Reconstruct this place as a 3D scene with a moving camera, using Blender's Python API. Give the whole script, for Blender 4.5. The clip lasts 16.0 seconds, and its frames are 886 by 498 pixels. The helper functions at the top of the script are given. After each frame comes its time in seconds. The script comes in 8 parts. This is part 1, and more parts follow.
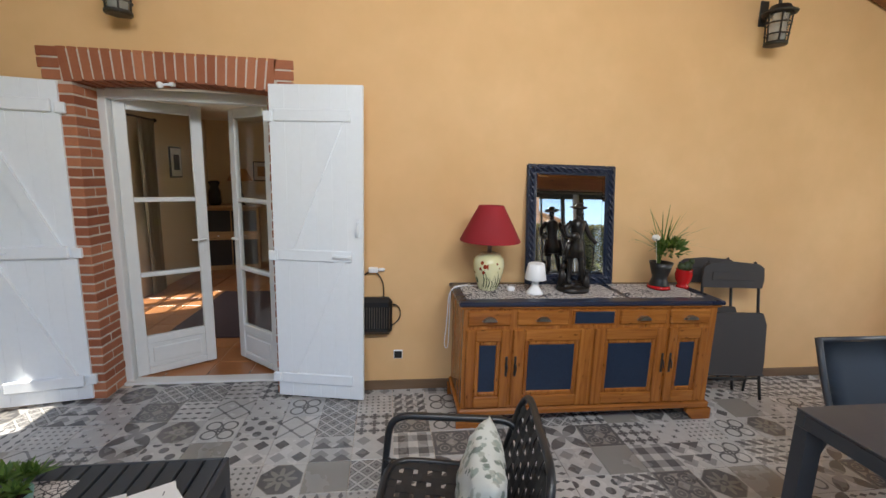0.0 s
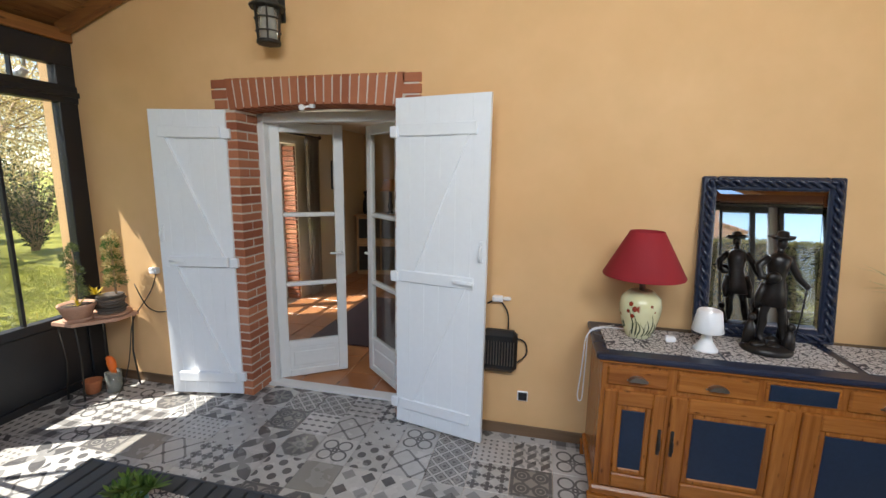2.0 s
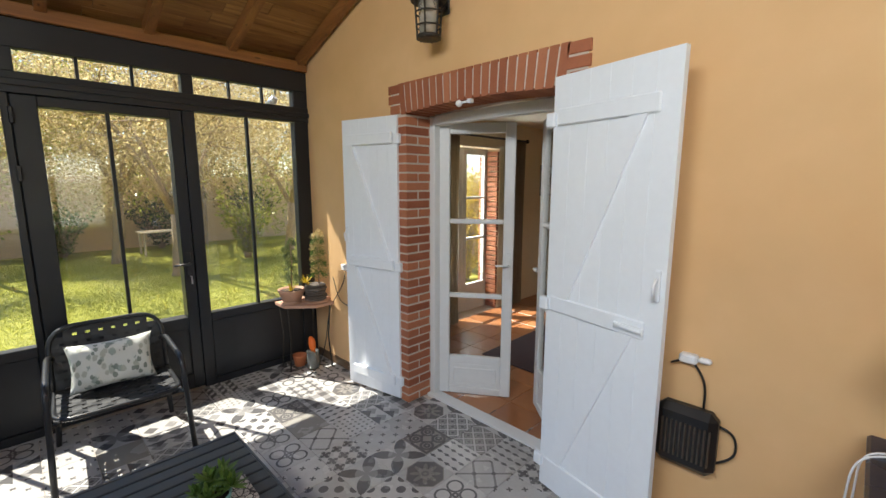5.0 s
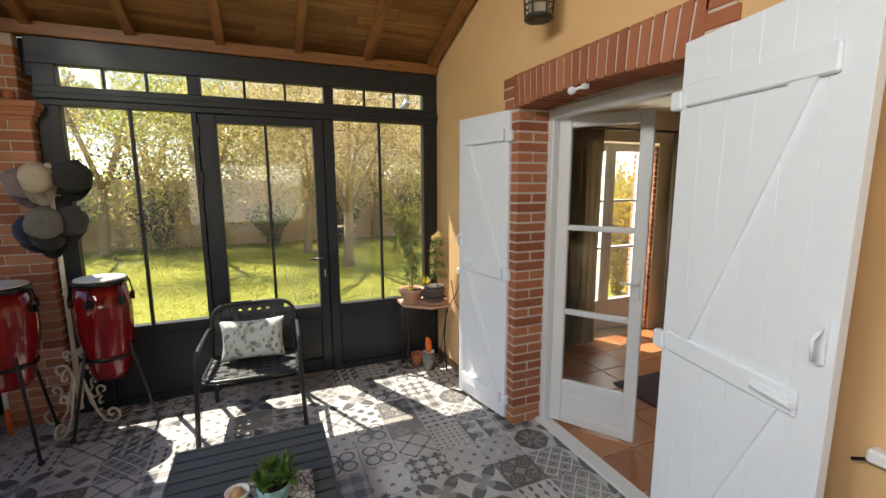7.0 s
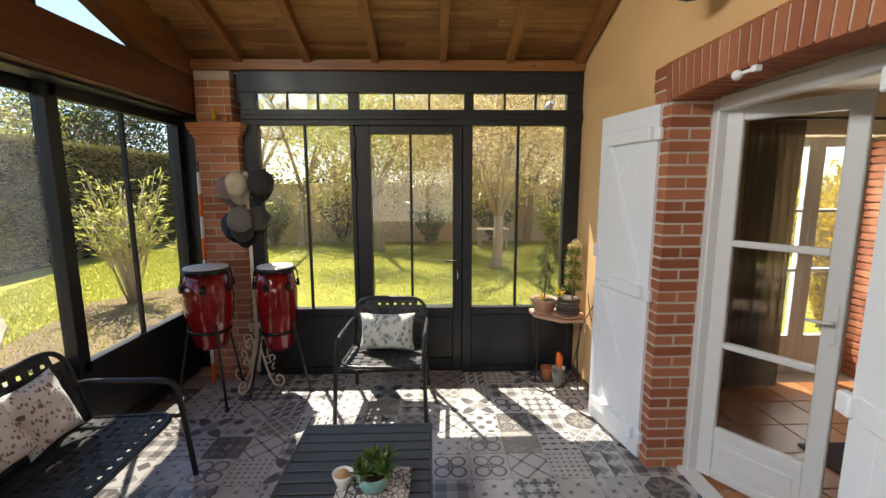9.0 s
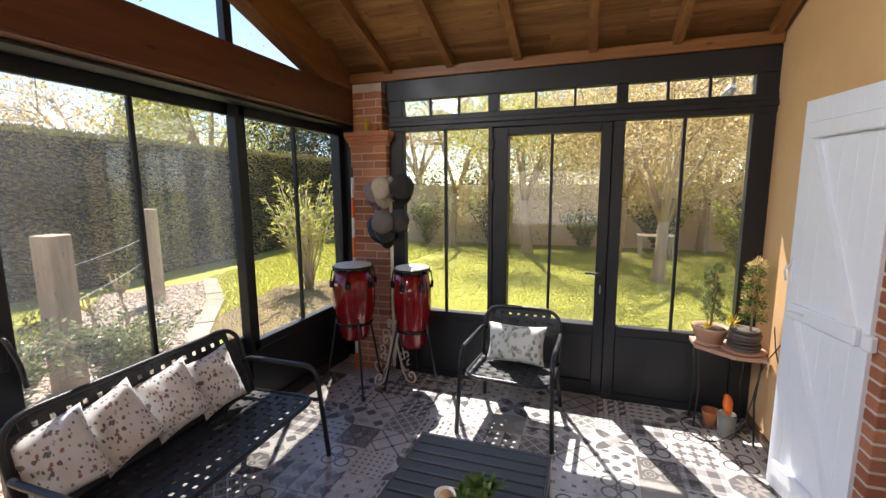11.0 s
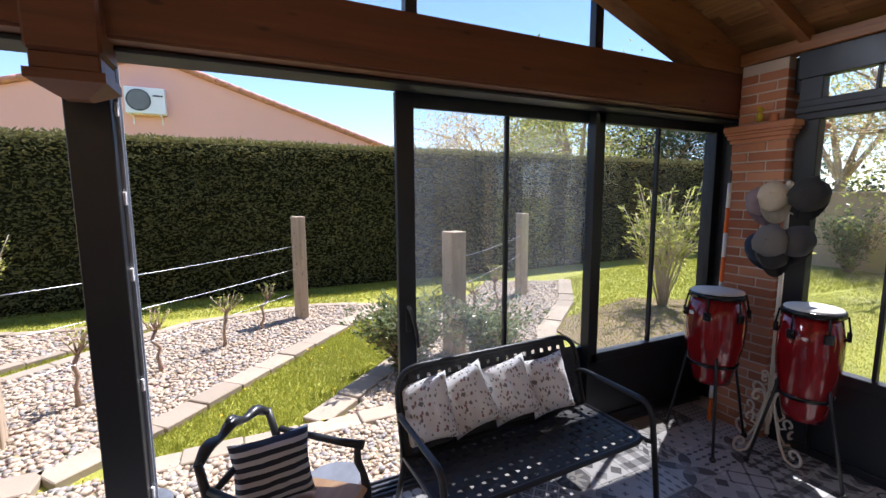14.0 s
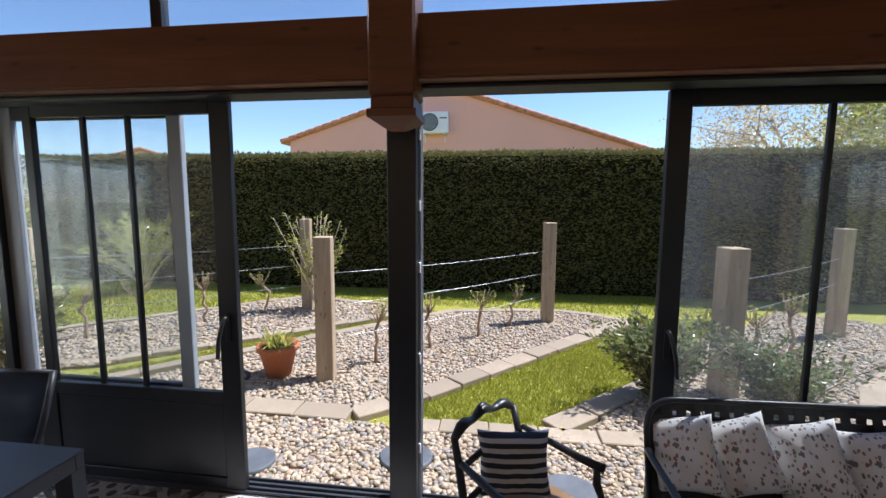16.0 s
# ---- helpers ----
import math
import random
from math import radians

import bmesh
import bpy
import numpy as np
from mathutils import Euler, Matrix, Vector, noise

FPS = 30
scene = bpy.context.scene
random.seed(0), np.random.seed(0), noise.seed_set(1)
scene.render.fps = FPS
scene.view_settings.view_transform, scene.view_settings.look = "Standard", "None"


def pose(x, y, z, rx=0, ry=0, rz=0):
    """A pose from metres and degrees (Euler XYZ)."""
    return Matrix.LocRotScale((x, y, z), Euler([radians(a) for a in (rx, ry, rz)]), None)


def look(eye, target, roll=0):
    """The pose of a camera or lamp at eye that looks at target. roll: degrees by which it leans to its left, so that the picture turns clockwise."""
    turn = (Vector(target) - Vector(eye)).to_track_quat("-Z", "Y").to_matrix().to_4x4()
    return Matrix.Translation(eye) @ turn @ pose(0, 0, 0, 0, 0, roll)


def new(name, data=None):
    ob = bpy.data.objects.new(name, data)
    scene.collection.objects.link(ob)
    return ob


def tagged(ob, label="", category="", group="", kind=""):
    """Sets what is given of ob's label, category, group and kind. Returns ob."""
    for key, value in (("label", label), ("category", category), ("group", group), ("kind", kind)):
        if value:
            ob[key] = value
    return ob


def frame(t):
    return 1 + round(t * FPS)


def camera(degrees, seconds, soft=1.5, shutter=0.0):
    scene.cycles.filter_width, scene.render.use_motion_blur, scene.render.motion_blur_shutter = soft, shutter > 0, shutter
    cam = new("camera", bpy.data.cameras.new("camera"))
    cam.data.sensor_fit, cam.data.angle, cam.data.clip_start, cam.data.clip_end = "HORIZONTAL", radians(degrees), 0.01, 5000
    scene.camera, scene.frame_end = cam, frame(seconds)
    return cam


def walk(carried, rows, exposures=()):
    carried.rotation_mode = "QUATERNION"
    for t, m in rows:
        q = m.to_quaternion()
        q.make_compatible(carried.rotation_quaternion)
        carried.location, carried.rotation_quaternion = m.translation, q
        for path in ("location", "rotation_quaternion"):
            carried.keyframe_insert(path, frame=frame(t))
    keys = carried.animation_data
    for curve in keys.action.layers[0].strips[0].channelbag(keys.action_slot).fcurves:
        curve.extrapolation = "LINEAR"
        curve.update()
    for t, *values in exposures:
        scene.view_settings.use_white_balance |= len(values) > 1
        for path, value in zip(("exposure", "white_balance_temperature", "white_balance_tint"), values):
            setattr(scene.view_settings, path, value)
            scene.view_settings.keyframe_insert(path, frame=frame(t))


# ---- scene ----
cam = camera(92.2, 16.0)
PATH = [
    (0, (-0.258, 3.387, 1.659), (-0.003, 5.341, 1.315), 1.7),
    (0.5, (-0.234, 3.533, 1.677), (-0.078, 5.497, 1.334), 1.6),
    (1, (-0.226, 3.623, 1.713), (-0.253, 5.594, 1.373), 1.4),
    (1.5, (-0.193, 3.687, 1.731), (-0.435, 5.643, 1.395), 1.1),
    (2, (-0.124, 3.786, 1.738), (-0.561, 5.708, 1.398), 0.9),
    (2.5, (-0.056, 3.873, 1.728), (-0.667, 5.748, 1.392), 0.7),
    (3, (-0.009, 3.97, 1.703), (-0.788, 5.783, 1.38), 0.6),
    (3.5, (0.019, 4.11, 1.718), (-0.923, 5.842, 1.387), 0.5),
    (4, (0.048, 4.23, 1.715), (-1.053, 5.868, 1.389), 0.4),
    (6.5, (0.166, 4.873, 1.696), (-1.573, 5.812, 1.388), -0.2),
    (7, (0.144, 4.961, 1.704), (-1.677, 5.727, 1.397), -0.2),
    (7.5, (0.138, 5.041, 1.709), (-1.749, 5.632, 1.407), -0.3),
    (8, (0.145, 5.106, 1.713), (-1.79, 5.514, 1.414), -0.3),
    (8.5, (0.136, 5.15, 1.716), (-1.829, 5.377, 1.421), -0.2),
    (11, (-0.084, 5.322, 1.742), (-1.956, 4.679, 1.457), -0.4),
    (11.5, (-0.114, 5.341, 1.749), (-1.901, 4.488, 1.469), -0.4),
    (12, (-0.125, 5.374, 1.75), (-1.781, 4.287, 1.478), -0.5),
    (12.5, (-0.148, 5.352, 1.741), (-1.643, 4.049, 1.481), -0.4),
    (13, (-0.209, 5.305, 1.744), (-1.508, 3.806, 1.488), -0.4),
    (13.5, (-0.269, 5.264, 1.738), (-1.347, 3.598, 1.491), -0.4),
    (14, (-0.283, 5.231, 1.751), (-1.128, 3.435, 1.507), -0.3),
    (14.5, (-0.306, 5.213, 1.753), (-0.904, 3.319, 1.515), -0.3),
    (15, (-0.329, 5.209, 1.76), (-0.655, 3.25, 1.527), -0.2),
    (15.5, (-0.305, 5.198, 1.775), (-0.343, 3.211, 1.548), -0.0),
    (16, (-0.252, 5.228, 1.772), (0.004, 3.257, 1.553), 0.3),
]
walk(cam, [(t, look(eye, target, roll)) for t, eye, target, roll in PATH],
     exposures=[(0, 1.47, 6800, 11), (3.5, 1.43, 6550, 10), (7, 1.47, 7200, 11), (8.5, 1.5, 7250, 12),
                (11, 1.58, 6750, 18), (12.5, 1.38, 6050, 20), (14, 1.18, 5900, 19), (15, 1.03, 5850, 17), (16, 0.7, 5800, 14)])

# ---------------------------------------------------------------- light
SUN_DIR = Vector((0.53, 0.255, -1.0)).normalized()          # the way the light travels
world = bpy.data.worlds.new("sky_world")
scene.world = world
world.use_nodes = True
wn = world.node_tree.nodes
sky = wn.new("ShaderNodeTexSky")
sky.sky_type, sky.sun_disc = "NISHITA", False
sky.sun_elevation, sky.sun_rotation = radians(59.9), radians(246)
sky.air_density, sky.dust_density, sky.ozone_density = 1.0, 0.0, 3.0
wn["Background"].inputs["Strength"].default_value = 0.115
world.node_tree.links.new(sky.outputs[0], wn["Background"].inputs["Color"])
sun = new("sun", bpy.data.lights.new("sun", "SUN"))
sun.data.energy, sun.data.angle, sun.data.color = 5.0, radians(0.55), (1.0, 0.95, 0.87)
sun.matrix_world = look((0, 0, 20), Vector((0, 0, 20)) + SUN_DIR)


def skylight(name, at, toward, wide, high, watts):
    """Sky light coming in through one of the glazed openings."""
    ob = new(name, bpy.data.lights.new(name, "AREA"))
    ob.data.shape, ob.data.size, ob.data.size_y = "RECTANGLE", wide, high
    ob.data.energy, ob.data.color = watts, (0.93, 0.97, 1.0)
    ob.matrix_world = look(at, toward)
    return ob


skylight("skylight_gable", (0.33, 2.88, 3.36), (0.33, 6.5, 1.4), 3.2, 0.5, 58)
skylight("skylight_east", (4.42, 4.65, 1.45), (1.5, 5.2, 1.3), 2.6, 1.4, 10)
skylight("skylight_room", (-3.66, 8.5, 1.3), (0, 8.9, 0.9), 0.9, 1.6, 11)


# ---------------------------------------------------------------- materials
class Nodes:
    """Short hand for building a node material."""
    def __init__(self, name):
        self.mat = bpy.data.materials.new(name)
        self.mat.use_nodes = True
        self.t = self.mat.node_tree
        self.n = self.t.nodes
        self.bsdf = self.n["Principled BSDF"]

    def add(self, kind, operation="", data_type="", blend_type="", feature="", clamp=None):
        node = self.n.new(kind)
        if operation:
            node.operation = operation
        if data_type:
            node.data_type = data_type
        if blend_type:
            node.blend_type = blend_type
        if feature:
            node.feature = feature
        if clamp is not None:
            node.clamp = clamp
        return node

    def link(self, a, b):
        self.t.links.new(a, b)

    def put(self, socket, value):
        if hasattr(value, "is_output"):
            self.link(value, socket)
        else:
            socket.default_value = value

    def math(self, op, a, b=0.0, c=0.0):
        node = self.add("ShaderNodeMath", operation=op)
        for i, v in enumerate((a, b, c)):
            self.put(node.inputs[i], v)
        return node.outputs[0]

    def noise(self, scale, detail=4.0, rough=0.55, vec=None, distort=0.0):
        node = self.add("ShaderNodeTexNoise")
        node.inputs["Scale"].default_value, node.inputs["Detail"].default_value = scale, detail
        node.inputs["Roughness"].default_value, node.inputs["Distortion"].default_value = rough, distort
        if vec is not None:
            self.link(vec, node.inputs["Vector"])
        return node.outputs["Fac"]

    def ramp(self, fac, lo, hi, a=0.0, b=1.0):
        node = self.add("ShaderNodeMapRange", clamp=True)
        for i, v in enumerate((fac, lo, hi, a, b)):
            self.put(node.inputs[i], v)
        return node.outputs[0]

    def mix(self, fac, a, b, blend="MIX"):
        node = self.add("ShaderNodeMix", data_type="RGBA", blend_type=blend)
        self.put(node.inputs[0], fac)
        for i, v in ((6, a), (7, b)):
            self.put(node.inputs[i], v if hasattr(v, "is_output") else (*v[:3], 1.0))
        return node.outputs[2]

    def coords(self, scale=(1, 1, 1), which="Object"):
        tc = self.add("ShaderNodeTexCoord")
        mp = self.add("ShaderNodeMapping")
        mp.inputs["Scale"].default_value = scale
        self.link(tc.outputs[which], mp.inputs["Vector"])
        return mp.outputs[0]

    def world_at(self, scale=(1, 1, 1)):
        geo = self.add("ShaderNodeNewGeometry")
        mp = self.add("ShaderNodeMapping")
        mp.inputs["Scale"].default_value = scale
        self.link(geo.outputs["Position"], mp.inputs["Vector"])
        return mp.outputs[0]

    def rand(self):
        return self.add("ShaderNodeObjectInfo").outputs["Random"]

    def island(self):
        return self.add("ShaderNodeNewGeometry").outputs["Random Per Island"]

    def bump(self, height, strength=0.3, dist=0.01):
        node = self.add("ShaderNodeBump")
        node.inputs["Strength"].default_value, node.inputs["Distance"].default_value = strength, dist
        self.link(height, node.inputs["Height"])
        self.link(node.outputs[0], self.bsdf.inputs["Normal"])

    def done(self, color, rough=0.6, metal=0.0, **more):
        self.put(self.bsdf.inputs["Base Color"], color if hasattr(color, "is_output") else (*color[:3], 1.0))
        self.put(self.bsdf.inputs["Roughness"], rough)
        self.put(self.bsdf.inputs["Metallic"], metal)
        for key, value in more.items():
            self.put(self.bsdf.inputs[key.replace("_", " ")], value)
        return self.mat


def tint(c, f):
    return tuple(min(1.0, v * f) for v in c)


def plain(name, color, rough=0.5, metal=0.0, grain=40.0, var=0.12, relief=0.08, blotch=3.0, pick=0.0, **more):
    """Paint, metal, clay and the like: fine grain and larger blotches."""
    k = Nodes(name)
    at = k.coords()
    fine, wide = k.noise(grain, vec=at), k.noise(blotch, 3.0, vec=at)
    f = k.math("ADD", k.math("MULTIPLY", fine, 0.5), k.math("MULTIPLY", wide, 0.5))
    c = k.mix(k.ramp(f, 0.3, 0.7), tint(color, 1 - var), tint(color, 1 + var))
    if pick:
        c = k.mix(k.rand(), c, tint(color, 1 - pick))
    k.bump(fine, relief, 0.002)
    return k.done(c, k.ramp(wide, 0.3, 0.7, max(0.02, rough - 0.07), min(1.0, rough + 0.07)), metal, **more)


def wood(name, dark, light, along=0, rough=0.45, scale=1.0, island=False, var=0.35, knots=True, which="Object"):
    """Timber with grain along one axis, knots and board-to-board variation."""
    k = Nodes(name)
    s = [16.0 * scale] * 3
    s[along] = 1.1 * scale
    at = k.coords(s, which)
    pick = k.island() if island else k.rand()
    shift = k.add("ShaderNodeVectorMath", operation="ADD")
    k.link(at, shift.inputs[0])
    comb = k.add("ShaderNodeCombineXYZ")
    for i in range(3):
        k.link(k.math("MULTIPLY", pick, 37.0 + 11 * i), comb.inputs[i])
    k.link(comb.outputs[0], shift.inputs[1])
    at = shift.outputs[0]
    rings, fine = k.noise(0.9, 3.0, 0.6, at, 1.2), k.noise(5.0, 5.0, 0.7, at)
    f = k.math("ADD", k.math("MULTIPLY", rings, 0.7), k.math("MULTIPLY", fine, 0.3))
    c = k.mix(k.ramp(f, 0.33, 0.68), dark, light)
    if knots:
        v = k.add("ShaderNodeTexVoronoi")
        s2 = [5.0 * scale] * 3
        s2[along] = 1.6 * scale
        k.link(k.coords(s2, which), v.inputs["Vector"])
        c = k.mix(k.ramp(v.outputs["Distance"], 0.06, 0.16, 0.85, 0.0), c, tint(dark, 0.35))
    c = k.mix(k.math("MULTIPLY", pick, var), c, tint(dark, 0.8))
    k.bump(f, 0.15, 0.003)
    return k.done(c, rough)


M = {}
# house render: warm ochre, trowelled
k = Nodes("ochre_render")
p = k.world_at()
a, b, c3 = k.noise(1.3, 4.0, 0.6, p), k.noise(60.0, 5.0, 0.65, p), k.noise(7.0, 3.0, 0.5, p)
col = k.mix(k.ramp(a, 0.3, 0.7), (0.70, 0.425, 0.20), (0.77, 0.49, 0.25))
col = k.mix(k.ramp(c3, 0.35, 0.75, 0.0, 0.35), col, (0.66, 0.42, 0.20))
k.bump(k.math("ADD", k.math("MULTIPLY", b, 0.5), c3), 0.22, 0.004)
M["render"] = k.done(col, 0.82)
M["cream"] = plain("cream_plaster", (0.80, 0.66, 0.46), 0.85, grain=70, var=0.06, relief=0.15)
M["white_ceiling"] = plain("white_ceiling_paint", (0.82, 0.77, 0.68), 0.85, var=0.04)
M["pink"] = plain("pink_render", (0.84, 0.46, 0.37), 0.88, grain=50, var=0.06, relief=0.2, blotch=0.4)
# brick
k = Nodes("red_brick")
p = k.world_at()
pick = k.math("ADD", k.math("MULTIPLY", k.rand(), 0.65), k.math("MULTIPLY", k.noise(9.0, 4.0, 0.6, p), 0.35))
col = k.mix(k.ramp(pick, 0.05, 0.95), (0.27, 0.075, 0.035), (0.50, 0.19, 0.095))
spk = k.noise(90.0, 4.0, 0.7, p)
col = k.mix(k.ramp(spk, 0.55, 0.75, 0.0, 0.5), col, (0.17, 0.06, 0.035))
k.bump(spk, 0.35, 0.004)
M["brick"] = k.done(col, 0.82)
k = Nodes("pale_brick")
p = k.world_at()
pick = k.math("ADD", k.math("MULTIPLY", k.rand(), 0.7), k.math("MULTIPLY", k.noise(9.0, 4.0, 0.6, p), 0.3))
col = k.mix(k.ramp(pick, 0.05, 0.95), (0.34, 0.115, 0.055), (0.60, 0.29, 0.165))
spk = k.noise(90.0, 4.0, 0.7, p)
k.bump(spk, 0.35, 0.004)
M["pale_brick"] = k.done(col, 0.85)
M["mortar"] = plain("grey_mortar", (0.58, 0.49, 0.41), 0.95, grain=120, var=0.15, relief=0.5)
M["white"] = plain("white_gloss_paint", (0.83, 0.86, 0.90), 0.42, grain=25, var=0.025, relief=0.06, blotch=2.0)
M["door_white"] = plain("off_white_paint", (0.74, 0.74, 0.73), 0.4, grain=25, var=0.03, relief=0.05)
M["anthracite"] = plain("anthracite_coated_aluminium", (0.0105, 0.0125, 0.0165), 0.42, 0.0, grain=160, var=0.15, relief=0.05)
M["black_metal"] = plain("black_coated_steel", (0.018, 0.019, 0.022), 0.38, 0.0, grain=120, var=0.2, relief=0.05)
M["strap"] = plain("black_woven_strap", (0.022, 0.023, 0.026), 0.55, grain=200, var=0.25, relief=0.2)
M["grey_metal"] = plain("grey_coated_aluminium", (0.045, 0.05, 0.06), 0.4, 0.0, grain=120, var=0.12, relief=0.04)
# jamb channel grey; on the outer stiles, sun and sky put into the colour
M["pale_alu"] = plain("pale_sunlit_aluminium", (0.30, 0.33, 0.37), 0.4, 0.0, grain=120, var=0.08, relief=0.03)
M["steel"] = plain("brushed_steel", (0.55, 0.55, 0.56), 0.3, 1.0, grain=90, var=0.1)
M["galv"] = plain("galvanised_wire", (0.62, 0.62, 0.62), 0.4, 0.8, grain=90, var=0.1)
M["pewter"] = plain("pewter", (0.30, 0.27, 0.23), 0.4, 1.0, grain=90, var=0.25)
M["iron"] = plain("dark_wrought_iron", (0.05, 0.045, 0.04), 0.55, 0.6, grain=80, var=0.3, relief=0.3)
M["beam"] = wood("stained_beam", (0.085, 0.027, 0.012), (0.19, 0.066, 0.028), 0, 0.5, 0.5, var=0.2)
M["rafter"] = wood("stained_rafter", (0.16, 0.058, 0.017), (0.33, 0.14, 0.042), 0, 0.5, 0.7, var=0.3)
M["plate"] = wood("stained_wall_plate", (0.17, 0.062, 0.017), (0.33, 0.14, 0.04), 1, 0.45, 0.6, var=0.2)
M["plank"] = wood("ceiling_planks", (0.15, 0.055, 0.015), (0.48, 0.25, 0.085), 1, 0.55, 0.7, island=True, var=0.65)
M["pine"] = wood("honey_pine", (0.21, 0.060, 0.011), (0.47, 0.175, 0.036), 2, 0.25, 1.0, var=0.25)
M["pine_x"] = wood("honey_pine_rail", (0.21, 0.060, 0.011), (0.47, 0.175, 0.036), 0, 0.25, 1.0, var=0.25)
M["navy"] = plain("navy_lacquer", (0.014, 0.026, 0.052), 0.35, grain=60, var=0.2, relief=0.05)
M["navy_top"] = plain("navy_worktop", (0.016, 0.022, 0.045), 0.3, grain=60, var=0.25, relief=0.06)
M["skirting"] = wood("wood_look_skirting", (0.13, 0.075, 0.04), (0.24, 0.15, 0.09), 0, 0.5, 0.7, var=0.2, knots=False)
M["oak"] = wood("grey_oak_post", (0.32, 0.24, 0.155), (0.55, 0.43, 0.30), 2, 0.8, 0.7, var=0.15)
M["pale_wood"] = wood("pale_wood", (0.40, 0.22, 0.10), (0.60, 0.38, 0.20), 0, 0.5, 0.7, var=0.2)
M["slat"] = plain("dark_grey_slats", (0.040, 0.046, 0.054), 0.5, grain=90, var=0.2, relief=0.15, pick=0.15)
M["terracotta"] = plain("terracotta", (0.46, 0.155, 0.065), 0.8, grain=60, var=0.18, relief=0.2)
M["pale_terracotta"] = plain("pale_terracotta", (0.50, 0.29, 0.20), 0.8, grain=60, var=0.15, relief=0.2)
M["soil"] = plain("potting_soil", (0.06, 0.04, 0.028), 0.95, grain=90, var=0.5, relief=1.0)
M["stone_pot"] = plain("stacked_slate", (0.16, 0.13, 0.11), 0.85, grain=40, var=0.4, relief=0.6, pick=0.5)
M["red_shade"] = plain("dark_red_fabric", (0.30, 0.013, 0.020), 0.85, grain=220, var=0.15, relief=0.25)
M["bronze"] = plain("black_bronze", (0.018, 0.015, 0.014), 0.38, 0.4, grain=50, var=0.4, relief=0.3)
M["white_plastic"] = plain("white_plastic", (0.82, 0.82, 0.84), 0.35, grain=60, var=0.02, relief=0.02)
M["black_plastic"] = plain("black_plastic", (0.014, 0.014, 0.015), 0.4, grain=120, var=0.2, relief=0.1)
M["grey_fabric"] = plain("grey_mesh_fabric", (0.05, 0.045, 0.045), 0.8, grain=300, var=0.2, relief=0.3)
M["blue_grey_mesh"] = plain("blue_grey_mesh_fabric", (0.075, 0.10, 0.14), 0.7, grain=300, var=0.15, relief=0.3)
M["red_glaze"] = plain("red_glaze", (0.45, 0.008, 0.01), 0.18, grain=20, var=0.15, relief=0.02)
M["teal"] = plain("teal_card", (0.012, 0.16, 0.20), 0.45, grain=40, var=0.08)
M["paper"] = plain("white_paper", (0.80, 0.78, 0.75), 0.7, grain=60, var=0.03)
M["mint"] = plain("mint_ceramic", (0.22, 0.42, 0.40), 0.35, grain=30, var=0.08)
M["white_ceramic"] = plain("white_ceramic", (0.78, 0.76, 0.72), 0.3, grain=30, var=0.05)
M["cream_iron"] = plain("cream_painted_iron", (0.78, 0.70, 0.56), 0.5, grain=60, var=0.12, relief=0.15)
M["drum_skin"] = plain("drum_skin", (0.72, 0.70, 0.64), 0.6, grain=60, var=0.06)
M["chrome_black"] = plain("black_lacquered_metal", (0.015, 0.015, 0.016), 0.25, 0.3, grain=60, var=0.2)
M["orange"] = plain("orange_plastic", (0.80, 0.16, 0.02), 0.45, grain=60, var=0.06)
M["roof_tile"] = plain("clay_roof_tiles", (0.55, 0.26, 0.18), 0.85, grain=8, var=0.25, relief=0.4)
M["paver"] = plain("stone_paver", (0.385, 0.31, 0.225), 0.9, grain=35, var=0.2, relief=0.35, pick=0.3)
M["slate"] = plain("grey_slate", (0.10, 0.11, 0.125), 0.6, grain=25, var=0.25, relief=0.3)
M["bark"] = plain("grey_bark", (0.36, 0.26, 0.16), 0.9, grain=30, var=0.35, relief=0.8)
M["twig"] = plain("brown_twig", (0.36, 0.25, 0.17), 0.9, grain=60, var=0.3, relief=0.5)
M["pale_twig"] = plain("pale_stem", (0.48, 0.40, 0.29), 0.9, grain=60, var=0.2, relief=0.4)
M["curtain"] = plain("beige_curtain", (0.36, 0.28, 0.19), 0.9, grain=150, var=0.1, relief=0.2)
M["rug"] = plain("dark_rug", (0.055, 0.030, 0.035), 0.95, grain=150, var=0.4, relief=0.8)
M["drum_red"] = wood("red_drum_lacquer", (0.16, 0.004, 0.006), (0.30, 0.010, 0.012), 2, 0.12, 1.0, var=0.05, knots=False)
M["drum_red"].node_tree.nodes["Principled BSDF"].inputs["Coat Weight"].default_value = 0.6

